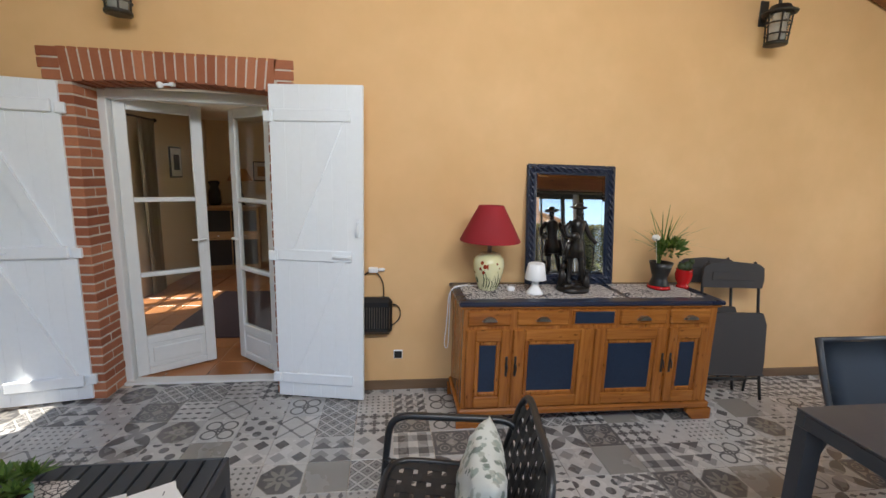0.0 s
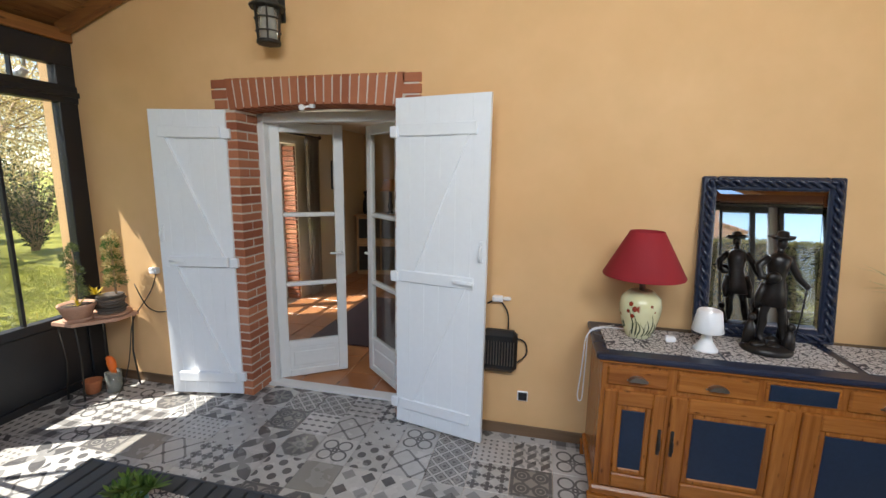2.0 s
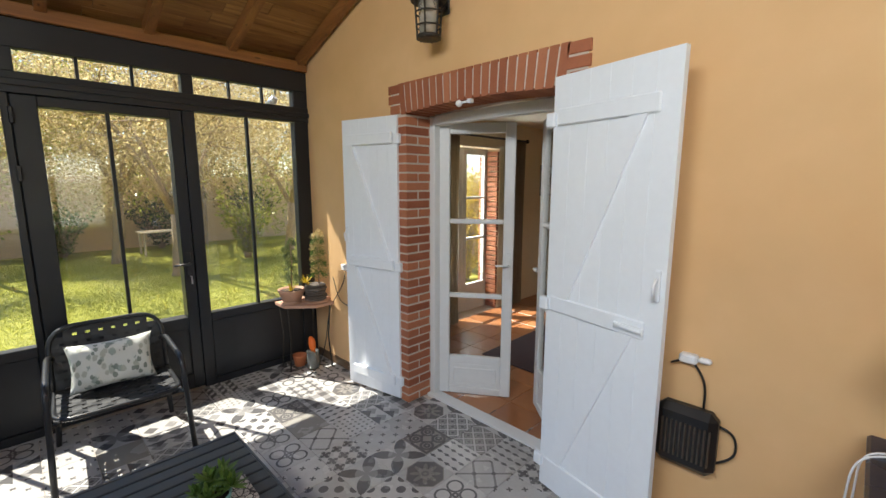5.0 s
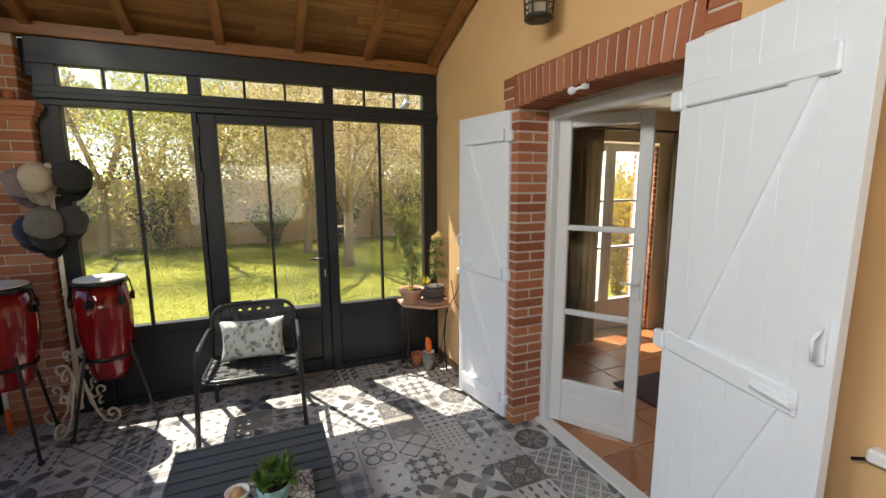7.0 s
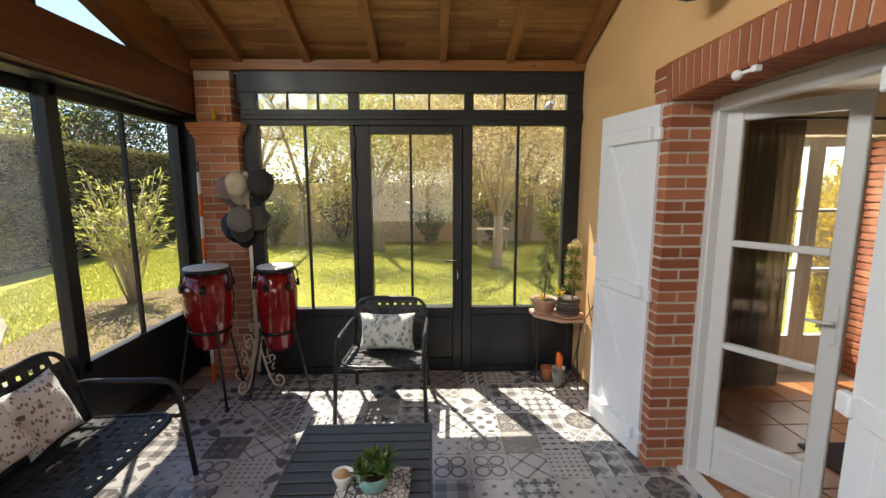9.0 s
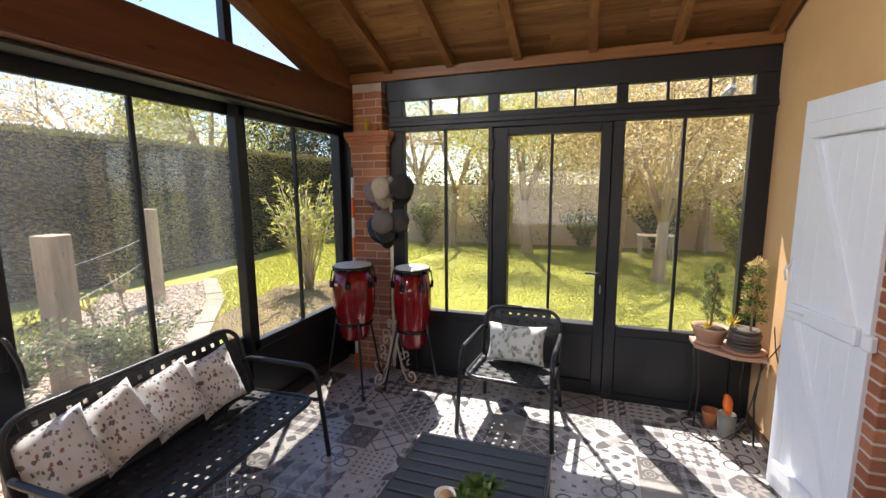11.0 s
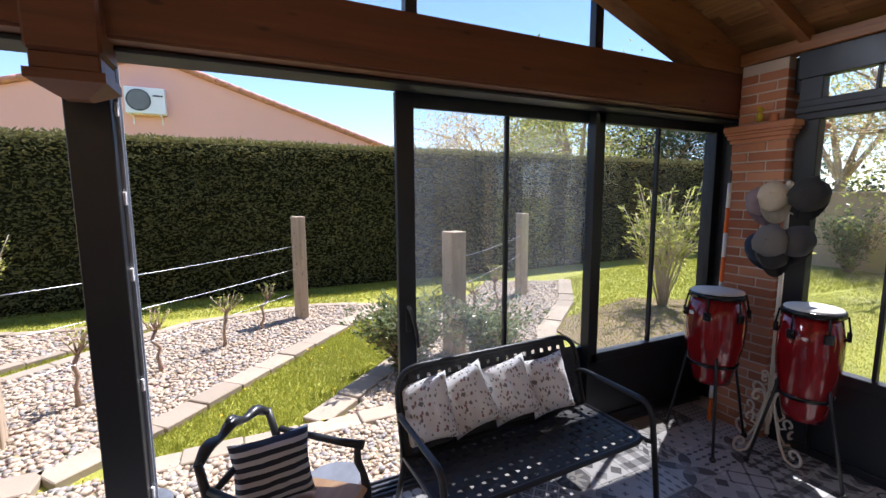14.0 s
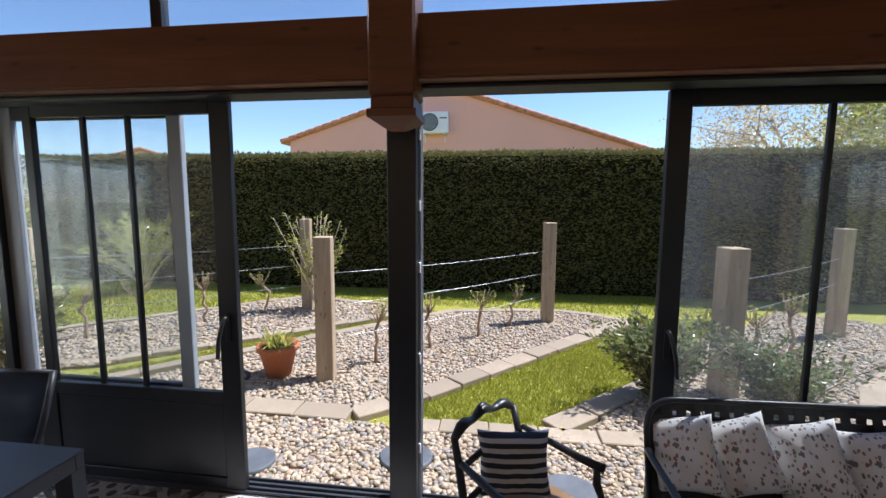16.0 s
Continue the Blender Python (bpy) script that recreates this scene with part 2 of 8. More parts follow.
# glass, with a thin film of dust that the sun picks out
def glass(name, dust):
    k = Nodes(name)
    clear, gloss = k.add("ShaderNodeBsdfTransparent"), k.add("ShaderNodeBsdfGlossy")
    gloss.inputs["Roughness"].default_value = 0.01
    clear.inputs["Color"].default_value = (0.95, 0.965, 0.96, 1)
    lw = k.add("ShaderNodeLayerWeight")
    shine = k.ramp(k.math("POWER", lw.outputs["Facing"], 5.0), 0.0, 1.0, 0.035, 0.9)
    m1, m2 = k.add("ShaderNodeMixShader"), k.add("ShaderNodeMixShader")
    k.link(shine, m1.inputs[0]); k.link(clear.outputs[0], m1.inputs[1]); k.link(gloss.outputs[0], m1.inputs[2])
    film = k.add("ShaderNodeBsdfTranslucent")
    film.inputs["Color"].default_value = (0.8, 0.8, 0.78, 1)
    n = k.ramp(k.noise(2.2, 4.0, 0.6, k.world_at()), 0.3, 0.8, dust * 0.35, dust)
    k.link(n, m2.inputs[0]); k.link(m1.outputs[0], m2.inputs[1]); k.link(film.outputs[0], m2.inputs[2])
    k.link(m2.outputs[0], k.n["Material Output"].inputs["Surface"])
    return k.mat


M["glass"] = glass("window_glass", 0.010)
M["dusty_glass"] = glass("dusty_sliding_glass", 0.07)
k = Nodes("mirror_silver")
M["mirror"] = k.done((0.9, 0.9, 0.9), 0.02, 1.0)
k = Nodes("clear_vase_glass")
M["vase_glass"] = k.done((0.9, 0.93, 0.9), 0.05, 0.0, Transmission_Weight=0.9, IOR=1.45)
k = Nodes("bulb_glass")
M["lantern_glass"] = k.done((0.75, 0.75, 0.7), 0.25, 0.0, Transmission_Weight=0.7, IOR=1.3)


def leafy(name, a, b, trans=0.4, rough=0.5):
    """Leaves: each one its own shade, letting some light through."""
    k = Nodes(name)
    pick = k.island()
    c = k.mix(k.math("POWER", pick, 1.5), a, b)
    c = k.mix(k.ramp(k.noise(0.8, 2.0, 0.5, k.world_at()), 0.35, 0.65, 0.0, 0.4), c, tint(a, 0.8))
    k.done(c, rough)
    tr, mx = k.add("ShaderNodeBsdfTranslucent"), k.add("ShaderNodeMixShader")
    k.link(c, tr.inputs["Color"])
    mx.inputs[0].default_value = trans
    k.link(k.bsdf.outputs[0], mx.inputs[1]); k.link(tr.outputs[0], mx.inputs[2])
    k.link(mx.outputs[0], k.n["Material Output"].inputs["Surface"])
    return k.mat


# shade between the hedge leaves is put into this near-black colour
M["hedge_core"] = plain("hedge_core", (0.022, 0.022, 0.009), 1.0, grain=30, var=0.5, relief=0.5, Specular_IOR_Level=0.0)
M["hedge"] = leafy("hedge_leaves", (0.13, 0.125, 0.038), (0.31, 0.28, 0.09), 0.35, 0.85)
M["olive"] = leafy("olive_leaves", (0.34, 0.25, 0.10), (0.95, 0.80, 0.45), 0.65, 0.18)
M["spring"] = leafy("spring_leaves", (0.24, 0.28, 0.05), (0.80, 0.76, 0.22), 0.62, 0.22)
M["dark_leaf"] = leafy("dark_leaves", (0.025, 0.045, 0.016), (0.07, 0.10, 0.035), 0.3)
M["yellow_leaf"] = leafy("yellow_blossom", (0.55, 0.40, 0.02), (0.75, 0.58, 0.04), 0.4)
M["bush_leaf"] = leafy("glossy_bush_leaves", (0.09, 0.13, 0.04), (0.42, 0.46, 0.24), 0.4, 0.22)
M["plant"] = leafy("pot_plant_leaves", (0.07, 0.14, 0.03), (0.18, 0.28, 0.06), 0.35, 0.4)
M["grass"] = leafy("grass_blades", (0.27, 0.30, 0.028), (0.60, 0.58, 0.10), 0.5, 0.6)
M["dandelion"] = plain("dandelion_yellow", (0.75, 0.50, 0.02), 0.7)
k = Nodes("pebbles")
pk = k.island()
col = k.mix(k.ramp(pk, 0.0, 0.75), (0.49, 0.405, 0.30), (0.34, 0.255, 0.17))
col = k.mix(k.ramp(pk, 0.78, 0.80), col, (0.26, 0.235, 0.21))
M["pebble"] = k.done(col, 0.75)
# garden soil sheet: lawn with worn, drier patches
k = Nodes("lawn_ground")
p = k.world_at()
a, b = k.noise(0.7, 4.0, 0.6, p), k.noise(22.0, 6.0, 0.75, p)
col = k.mix(k.ramp(b, 0.3, 0.7), (0.22, 0.24, 0.025), (0.43, 0.41, 0.065))
col = k.mix(k.ramp(a, 0.5, 0.72, 0.0, 0.5), col, (0.27, 0.25, 0.09))
k.bump(b, 0.8, 0.04)
M["lawn"] = k.done(col, 0.9)
M["earth"] = plain("bare_earth", (0.17, 0.12, 0.065), 0.95, grain=14, var=0.35, relief=0.8, blotch=2.0)
k = Nodes("gravel_bed")
p = k.world_at()
v = k.add("ShaderNodeTexVoronoi")
v.inputs["Scale"].default_value = 26.0
k.link(p, v.inputs["Vector"])
col = k.mix(k.ramp(v.outputs["Distance"], 0.1, 0.5), (0.54, 0.45, 0.34), (0.24, 0.185, 0.13))
col = k.mix(0.35, col, v.outputs["Color"], "SOFT_LIGHT")
k.bump(v.outputs["Distance"], -0.9, 0.03)
M["gravel"] = k.done(col, 0.85)


# ---------------------------------------------------------------- mesh helpers
def cbox(bm, x0, y0, z0, x1, y1, z1, c=0.003, m=None):
    """A box with chamfered edges."""
    lo, hi = (min(x0, x1), min(y0, y1), min(z0, z1)), (max(x0, x1), max(y0, y1), max(z0, z1))
    c = min(c, *(0.45 * (hi[i] - lo[i]) for i in range(3)))
    vs = {}
    for s in [(i, j, l) for i in (0, 1) for j in (0, 1) for l in (0, 1)]:
        for ax in range(3):
            co = [hi[i] if s[i] else lo[i] for i in range(3)]
            for i in range(3):
                if i != ax:
                    co[i] += -c if s[i] else c
            v = Vector(co)
            vs[s, ax] = bm.verts.new(m @ v if m else v)
    for ax in range(3):
        u, w = (ax + 1) % 3, (ax + 2) % 3
        for side in (0, 1):
            def key(a, b):
                s = [0, 0, 0]
                s[ax], s[u], s[w] = side, a, b
                return tuple(s)
            order = [(0, 0), (1, 0), (1, 1), (0, 1)]
            if not side:
                order.reverse()
            bm.faces.new([vs[key(a, b), ax] for a, b in order])
        for a in (0, 1):
            for b in (0, 1):
                def key2(t):
                    s = [0, 0, 0]
                    s[ax], s[u], s[w] = t, a, b
                    return tuple(s)
                f = [vs[key2(0), u], vs[key2(1), u], vs[key2(1), w], vs[key2(0), w]]
                bm.faces.new(f if (a + b) % 2 == 1 else f[::-1])
    for s in [(i, j, l) for i in (0, 1) for j in (0, 1) for l in (0, 1)]:
        f = [vs[s, 0], vs[s, 1], vs[s, 2]]
        bm.faces.new(f if sum(s) % 2 == 1 else f[::-1])


def tube(bm, pts, r, seg=8, caps=True):
    """A tube along points; r is one radius or one for each point."""
    pts = [Vector(p) for p in pts]
    rs = r if hasattr(r, "__len__") else [r] * len(pts)
    rings, side = [], None
    for i, p in enumerate(pts):
        d = (pts[min(i + 1, len(pts) - 1)] - pts[max(i - 1, 0)]).normalized()
        if side is None:
            side = d.cross(Vector((0, 0, 1)))
            if side.length < 0.1:
                side = d.cross(Vector((1, 0, 0)))
        side = (side - d * side.dot(d)).normalized()
        up = d.cross(side)
        rings.append([bm.verts.new(p + (side * math.cos(2 * math.pi * j / seg) + up * math.sin(2 * math.pi * j / seg)) * rs[i]) for j in range(seg)])
    for a, b in zip(rings, rings[1:]):
        for j in range(seg):
            bm.faces.new((a[j], b[j], b[(j + 1) % seg], a[(j + 1) % seg])).smooth = True
    if caps:
        bm.faces.new(rings[0])
        bm.faces.new(rings[-1][::-1])


def bend(pts, n=4, rad=0.06):
    """Points with rounded corners."""
    pts = [Vector(p) for p in pts]
    out = [pts[0]]
    for a, b, c in zip(pts, pts[1:], pts[2:]):
        r1, r2 = min(rad, (a - b).length * 0.48), min(rad, (c - b).length * 0.48)
        p, q = b + (a - b).normalized() * r1, b + (c - b).normalized() * r2
        for i in range(n + 1):
            t = i / n
            out.append(p * (1 - t) ** 2 + b * 2 * t * (1 - t) + q * t * t)
    return out + [pts[-1]]


def lathe(bm, prof, seg=24, at=(0, 0, 0), caps=True):
    """A turned body from (radius, height) pairs."""
    rings = [[bm.verts.new((at[0] + r * math.cos(2 * math.pi * j / seg), at[1] + r * math.sin(2 * math.pi * j / seg), at[2] + z)) for j in range(seg)] for r, z in prof]
    for a, b in zip(rings, rings[1:]):
        for j in range(seg):
            bm.faces.new((a[j], a[(j + 1) % seg], b[(j + 1) % seg], b[j])).smooth = True
    if caps:
        bm.faces.new(rings[0][::-1])
        bm.faces.new(rings[-1])


def ball(bm, at, r, sub=2, squash=(1, 1, 1)):
    m = Matrix.Translation(at) @ Matrix.Diagonal((r * squash[0], r * squash[1], r * squash[2], 1))
    for f in bmesh.ops.create_icosphere(bm, subdivisions=sub, radius=1, matrix=m)["verts"]:
        for g in f.link_faces:
            g.smooth = True


def prism(bm, poly, axis, lo, hi):
    """A polygon of 2D points pushed along an axis."""
    def place(p, d):
        return {0: (d, p[0], p[1]), 1: (p[0], d, p[1]), 2: (p[0], p[1], d)}[axis]
    a, b = [bm.verts.new(place(p, lo)) for p in poly], [bm.verts.new(place(p, hi)) for p in poly]
    bm.faces.new(a)
    bm.faces.new(b[::-1])
    for i in range(len(poly)):
        j = (i + 1) % len(poly)
        bm.faces.new((a[j], a[i], b[i], b[j]))
    bmesh.ops.recalc_face_normals(bm, faces=bm.faces)


def mesh_of(name, bm, mat, fix=True):
    if fix:
        bmesh.ops.recalc_face_normals(bm, faces=bm.faces)
    me = bpy.data.meshes.new(name)
    bm.to_mesh(me)
    bm.free()
    for m in (mat if hasattr(mat, "__len__") and not isinstance(mat, str) else [mat]):
        me.materials.append(M[m])
    return me


def thing(name, label, category, group="", kind="", at=None):
    """An empty that parents the parts of one thing."""
    ob = new(name)
    ob.empty_display_size = 0.1
    if at is not None:
        ob.matrix_world = at
    return tagged(ob, label, category, group, kind)


def part(name, bm, mat, parent=None, label="", fix=True):
    ob = new(name, mesh_of(name, bm, mat, fix))
    if parent:
        ob.parent = parent
    return tagged(ob, label) if label else ob


def solo(name, bm, mat, label, category, group="", kind="", at=None, fix=True):
    ob = new(name, mesh_of(name, bm, mat, fix))
    if at is not None:
        ob.matrix_world = at
    return tagged(ob, label, category, group, kind)


def boxes(*rows, c=0.003):
    bm = bmesh.new()
    for r in rows:
        cbox(bm, *r, c=c)
    return bm


def leaves_mesh(name, pts, dirs, size, mat, wide=0.5, curl=0.15, rng=None):
    """Many small folded leaves at points, lying along dirs."""
    rng = rng or np.random.default_rng(3)
    n = len(pts)
    d = dirs / np.maximum(np.linalg.norm(dirs, axis=1, keepdims=True), 1e-6)
    r = rng.normal(size=(n, 3))
    s = np.cross(d, r)
    s /= np.maximum(np.linalg.norm(s, axis=1, keepdims=True), 1e-6)
    up = np.cross(s, d)
    L = size * rng.uniform(0.6, 1.3, (n, 1))
    W = L * wide * 0.5
    v = np.stack([pts, pts + d * L * 0.5 + s * W + up * L * curl, pts + d * L, pts + d * L * 0.5 - s * W + up * L * curl], 1).reshape(-1, 3)
    i = np.arange(n)[:, None] * 4
    f = np.concatenate([i + [0, 1, 2], i + [0, 2, 3]], 0)
    me = bpy.data.meshes.new(name)
    me.from_pydata(v.tolist(), [], f.tolist())
    me.materials.append(M[mat])
    return me


# ---------------------------------------------------------------- the setting
XW, XE, YN, YS = -3.68, 4.35, 6.5, 2.93           # west glass, east wall, house wall, south glass
RIDGE_X, SLOPE = 0.33, 0.36


def roof_z(x):
    """Height of the ceiling's underside."""
    return 2.79 + SLOPE * (min(x, 2 * RIDGE_X - x) - XW)


def slab(name, mat, label, *rows, c=0.002):
    return solo(name, boxes(*rows, c=c), mat, label, "wall", kind="structure")


# house wall, with the doorway cut through it and a sloping top under the roof
DX0, DX1, DTOP = -2.25, -1.07, 2.17
bm = bmesh.new()
for poly in ([(-4.0, -0.1), (DX0 - 0.13, -0.1), (DX0 - 0.13, roof_z(DX0)), (-4.0, roof_z(-4.0))],
             [(DX1 + 0.13, -0.1), (XE + 0.3, -0.1), (XE + 0.3, roof_z(XE + 0.3)), (RIDGE_X, roof_z(RIDGE_X)), (DX1 + 0.13, roof_z(DX1 + 0.13))],
             [(DX0 - 0.13, 2.36), (DX1 + 0.13, 2.36), (DX1 + 0.13, roof_z(DX1 + 0.13)), (DX0 - 0.13, roof_z(DX0))]):
    prism(bm, poly, 1, YN, YN + 0.34)
solo("wall_north", bm, "render", "ochre rendered house wall with a brick-framed doorway", "wall", kind="structure")
slab("wall_east", "render", "ochre rendered end wall under and over its glazing", (XE, 2.9, -0.1, XE + 0.3, YN, 0.60), (XE, 2.9, 2.30, XE + 0.3, YN, 2.70), (XE, 2.9, 0.60, XE + 0.3, 3.25, 2.30), (XE, 6.05, 0.60, XE + 0.3, YN, 2.30))
slab("baseboard", "skirting", "brown wood-look tile skirting", (-3.62, YN - 0.014, 0, DX0 - 0.15, YN, 0.075))
slab("baseboard", "skirting", "brown wood-look tile skirting", (DX1 + 0.16, YN - 0.014, 0, XE, YN, 0.075))

# brick surround: quoins, reveals and a flat arch of upright bricks
surround = thing("door_surround", "red brick door surround with a flat soldier-brick arch", "brickwork", kind="structure")
bm = bmesh.new()
for x0, x1 in ((DX0 - 0.135, DX0 - 0.005), (DX1 + 0.005, DX1 + 0.135)):
    cbox(bm, x0, YN - 0.002, 0, x1, YN + 0.335, 2.19)
prism(bm, [(DX0 - 0.16, 2.185), (DX0 + 0.02, 2.185), (-1.66, 2.215), (DX1 - 0.02, 2.185), (DX1 + 0.16, 2.185), (DX1 + 0.16, 2.365), (DX0 - 0.16, 2.365)], 1, YN - 0.007, YN + 0.335)
part("mortar_bed", bm, "mortar", surround)
COURSE = 0.0655
meshes = {}
for side in (0, 1):
    for i in range(33):
        z = 0.004 + i * COURSE
        long = (i + side) % 2
        depth = 0.225 if long else 0.11
        key = (side, long)
        if key not in meshes:
            bm = bmesh.new()
            s = 1 if side else -1
            face = 0.14
            cbox(bm, 0, 0, 0, s * face, depth, 0.053, 0.004)
            if depth < 0.2:
                cbox(bm, 0, depth + 0.012, 0, s * 0.1, 0.235, 0.053, 0.004)
            meshes[key] = mesh_of("brick", bm, "brick")
        ob = new("brick", meshes[key])
        ob.location = ((DX1 if side else DX0) + 0.002 * ((i * 7) % 3 - 1), YN - 0.006, z)
        ob.parent = surround
xs = np.linspace(-2.302, -1.018, 22)
for i in range(21):
    mid = 0.5 * (xs[i] + xs[i + 1]) + 1.66
    lean = mid * 0.20
    rise = 0.032 * (1 - (mid / 0.66) ** 2)
    bm = bmesh.new()
    w = 0.5 * (xs[1] - xs[0]) - 0.006
    z0, z1 = 2.165 + rise, 2.378
    vs = []
    for z in (z0, z1):
        sh = lean * (z - 2.2)
        vs.append([(mid - 1.66 - w + sh, z), (mid - 1.66 + w + sh, z)])
    prism(bm, [vs[0][0], vs[0][1], vs[1][1], vs[1][0]], 1, YN - 0.012, YN + 0.22)
    part("brick", bm, "brick", surround)
for x0, x1 in ((-2.435, -2.30), (-1.02, -0.885)):
    for z in (2.178, 2.247, 2.316):
        part("brick", boxes((x0 + (0.02 if z < 2.2 else 0), YN - 0.012, z, x1 - 0.008, YN + 0.1, z + 0.058), c=0.004), "brick", surround)

# floor: a screed, with patterned cement tiles laid on it at the end of the file
slab("floor", "mortar", "screed and grout under the veranda tiles", (-3.98, 2.84, -0.12, XE, YN + 0.22, -0.006))
slab("door_sill", "door_white", "pale grey metal threshold", (DX0, YN + 0.19, -0.01, DX1, YN + 0.29, 0.018))

# roof: tongue-and-groove boards in one mesh, west and east slopes, with a tiled cover above
bm = bmesh.new()
rng = random.Random(5)
y0, y1 = 2.78, 6.50
for s in (-1, 1):
    width, n = 0.118, 38
    for i in range(n):
        a = XW - 0.17 + i * width
        if a > RIDGE_X:
            break
        b = min(a + width - 0.003, RIDGE_X)
        y = y0
        while y < y1 - 0.01:
            e = min(y1, y + rng.uniform(0.5, 1.7))
            if y1 - e < 0.3:
                e = y1
            dz = rng.uniform(0, 0.002)
            q = [(a, y + 0.001), (b, y + 0.001), (b, e - 0.001), (a, e - 0.001)]
            low = [Vector((x, yy, 2.79 + SLOPE * (x - XW) + dz)) for x, yy in q]
            if s > 0:
                low = [Vector((2 * RIDGE_X - v.x, v.y, v.z)) for v in low]
            top = [bm.verts.new(v + Vector((0, 0, 0.022))) for v in low]
            low = [bm.verts.new(v) for v in low]
            bm.faces.new(low[::-1]); bm.faces.new(top)
            for j in range(4):
                bm.faces.new((low[j], low[(j + 1) % 4], top[(j + 1) % 4], top[j]))
            y = e
solo("ceiling", bm, "plank", "stained pine boarding under the pitched veranda roof", "ceiling", kind="structure")
bm = bmesh.new()
e = XW - 0.17
prism(bm, [(e, 2.79 + SLOPE * (e - XW) + 0.026), (RIDGE_X, roof_z(RIDGE_X) + 0.026), (2 * RIDGE_X - e, 2.79 + SLOPE * (e - XW) + 0.026),
           (2 * RIDGE_X - e, 2.79 + SLOPE * (e - XW) + 0.10), (RIDGE_X, roof_z(RIDGE_X) + 0.12), (e, 2.79 + SLOPE * (e - XW) + 0.10)], 1, 2.76, 6.9)
solo("roof", bm, "roof_tile", "clay tile roof over the veranda", "roof", kind="structure")


def slope_bar(x_from, x_to, y_lo, y_hi, depth, gap=0.0):
    """A timber that follows the underside of the roof."""
    bm = bmesh.new()
    za, zb = roof_z(x_from) - gap, roof_z(x_to) - gap
    prism(bm, [(x_from, za - depth), (x_to, zb - depth), (x_to, zb), (x_from, za)], 1, y_lo, y_hi)
    return bm


for y in (3.62, 4.18, 4.74, 5.30, 5.86, 6.44):
    for w, e in ((XW + 0.02, RIDGE_X - 0.06), (2 * RIDGE_X - XW - 0.02, RIDGE_X + 0.06)):
        solo("rafter", slope_bar(w, e, y - 0.03, y + 0.03, 0.085, 0.001), "rafter", "stained pine rafter under the boarding", "rafter", "rafters", "structure")
solo("ridge_beam", boxes((RIDGE_X - 0.055, 2.95, roof_z(RIDGE_X) - 0.24, RIDGE_X + 0.055, YN, roof_z(RIDGE_X) - 0.03), c=0.008), "plate", "stained timber ridge beam", "beam", kind="structure")
solo("wall_plate", boxes((XW - 0.06, 3.225, 2.672, XW + 0.06, YN - 0.002, 2.757), c=0.006), "plate", "stained timber wall plate above the west glazing", "beam", kind="structure")

# gable truss on the south side
truss = thing("roof_truss", "dark stained timber truss with a tie beam and king post", "truss", kind="structure")
bm = bmesh.new()
prism(bm, [(-4.0, 2.337), (XE, 2.337), (XE, 2.628), (-3.90, 2.628), (-4.0, 2.60)], 1, 3.0, 3.222)
bmesh.ops.bevel(bm, geom=bm.edges[:], offset=0.012, segments=2, affect="EDGES")
part("tie_beam", bm, "beam", truss)
for w, e in ((-3.80, RIDGE_X - 0.13), (2 * RIDGE_X + 3.80, RIDGE_X + 0.13)):
    bm = bmesh.new()
    za, zb = roof_z(w) - 0.004, roof_z(e) - 0.004
    cut = w + (0.57 if w < 0 else -0.57)
    prism(bm, [(w, za), (w, 2.632), (cut, 2.632), (e, zb - 0.32), (e, zb)], 1, 3.085, 3.218)
    part("principal_rafter", bm, "rafter", truss)
bm = bmesh.new()
cbox(bm, -0.115, -0.115, 2.28, 0.115, 0.115, roof_z(RIDGE_X) + 0.13, 0.012)
cbox(bm, -0.105, -0.105, 2.215, 0.105, 0.105, 2.28, 0.006)
lo = [bm.verts.new(v) for v in ((-0.04, -0.04, 2.13), (0.04, -0.04, 2.13), (0.04, 0.04, 2.13), (-0.04, 0.04, 2.13))]
hi = [bm.verts.new(v) for v in ((-0.12, -0.12, 2.18), (0.12, -0.12, 2.18), (0.12, 0.12, 2.18), (-0.12, 0.12, 2.18))]
hi2 = [bm.verts.new(v) for v in ((-0.12, -0.12, 2.215), (0.12, -0.12, 2.215), (0.12, 0.12, 2.215), (-0.12, 0.12, 2.215))]
bm.faces.new(lo); bm.faces.new(hi2)
for a, b in ((lo, hi), (hi, hi2)):
    for j in range(4):
        bm.faces.new((a[j], a[(j + 1) % 4], b[(j + 1) % 4], b[j]))
king = part("king_post", bm, "beam", truss)
king.matrix_local = pose(0.237, 3.192, 0.0957) @ Matrix.Diagonal((0.945, 0.945, 0.945, 1))
# added board, hidden behind the tie beam, stops light leaking above the glazing
part("packing_board", boxes((-3.9, 2.90, 2.427, XE, 2.998, 2.67), c=0.004), "beam", truss)

# gable glazing above the tie beam
gable = thing("window_gable", "anthracite framed gable glazing above the tie beam", "window", kind="structure")
for x in (-2.52, -1.17, 1.66, 3.0):
    part("mullion", boxes((x - 0.035, 2.90, 2.68, x + 0.035, 2.96, roof_z(x) - 0.01)), "anthracite", gable)
bm = bmesh.new()
prism(bm, [(-3.7, 2.68), (2 * RIDGE_X + 3.7, 2.68), (RIDGE_X, roof_z(RIDGE_X) - 0.05)], 1, 2.925, 2.931)
pane = part("pane", bm, "glass", gable)


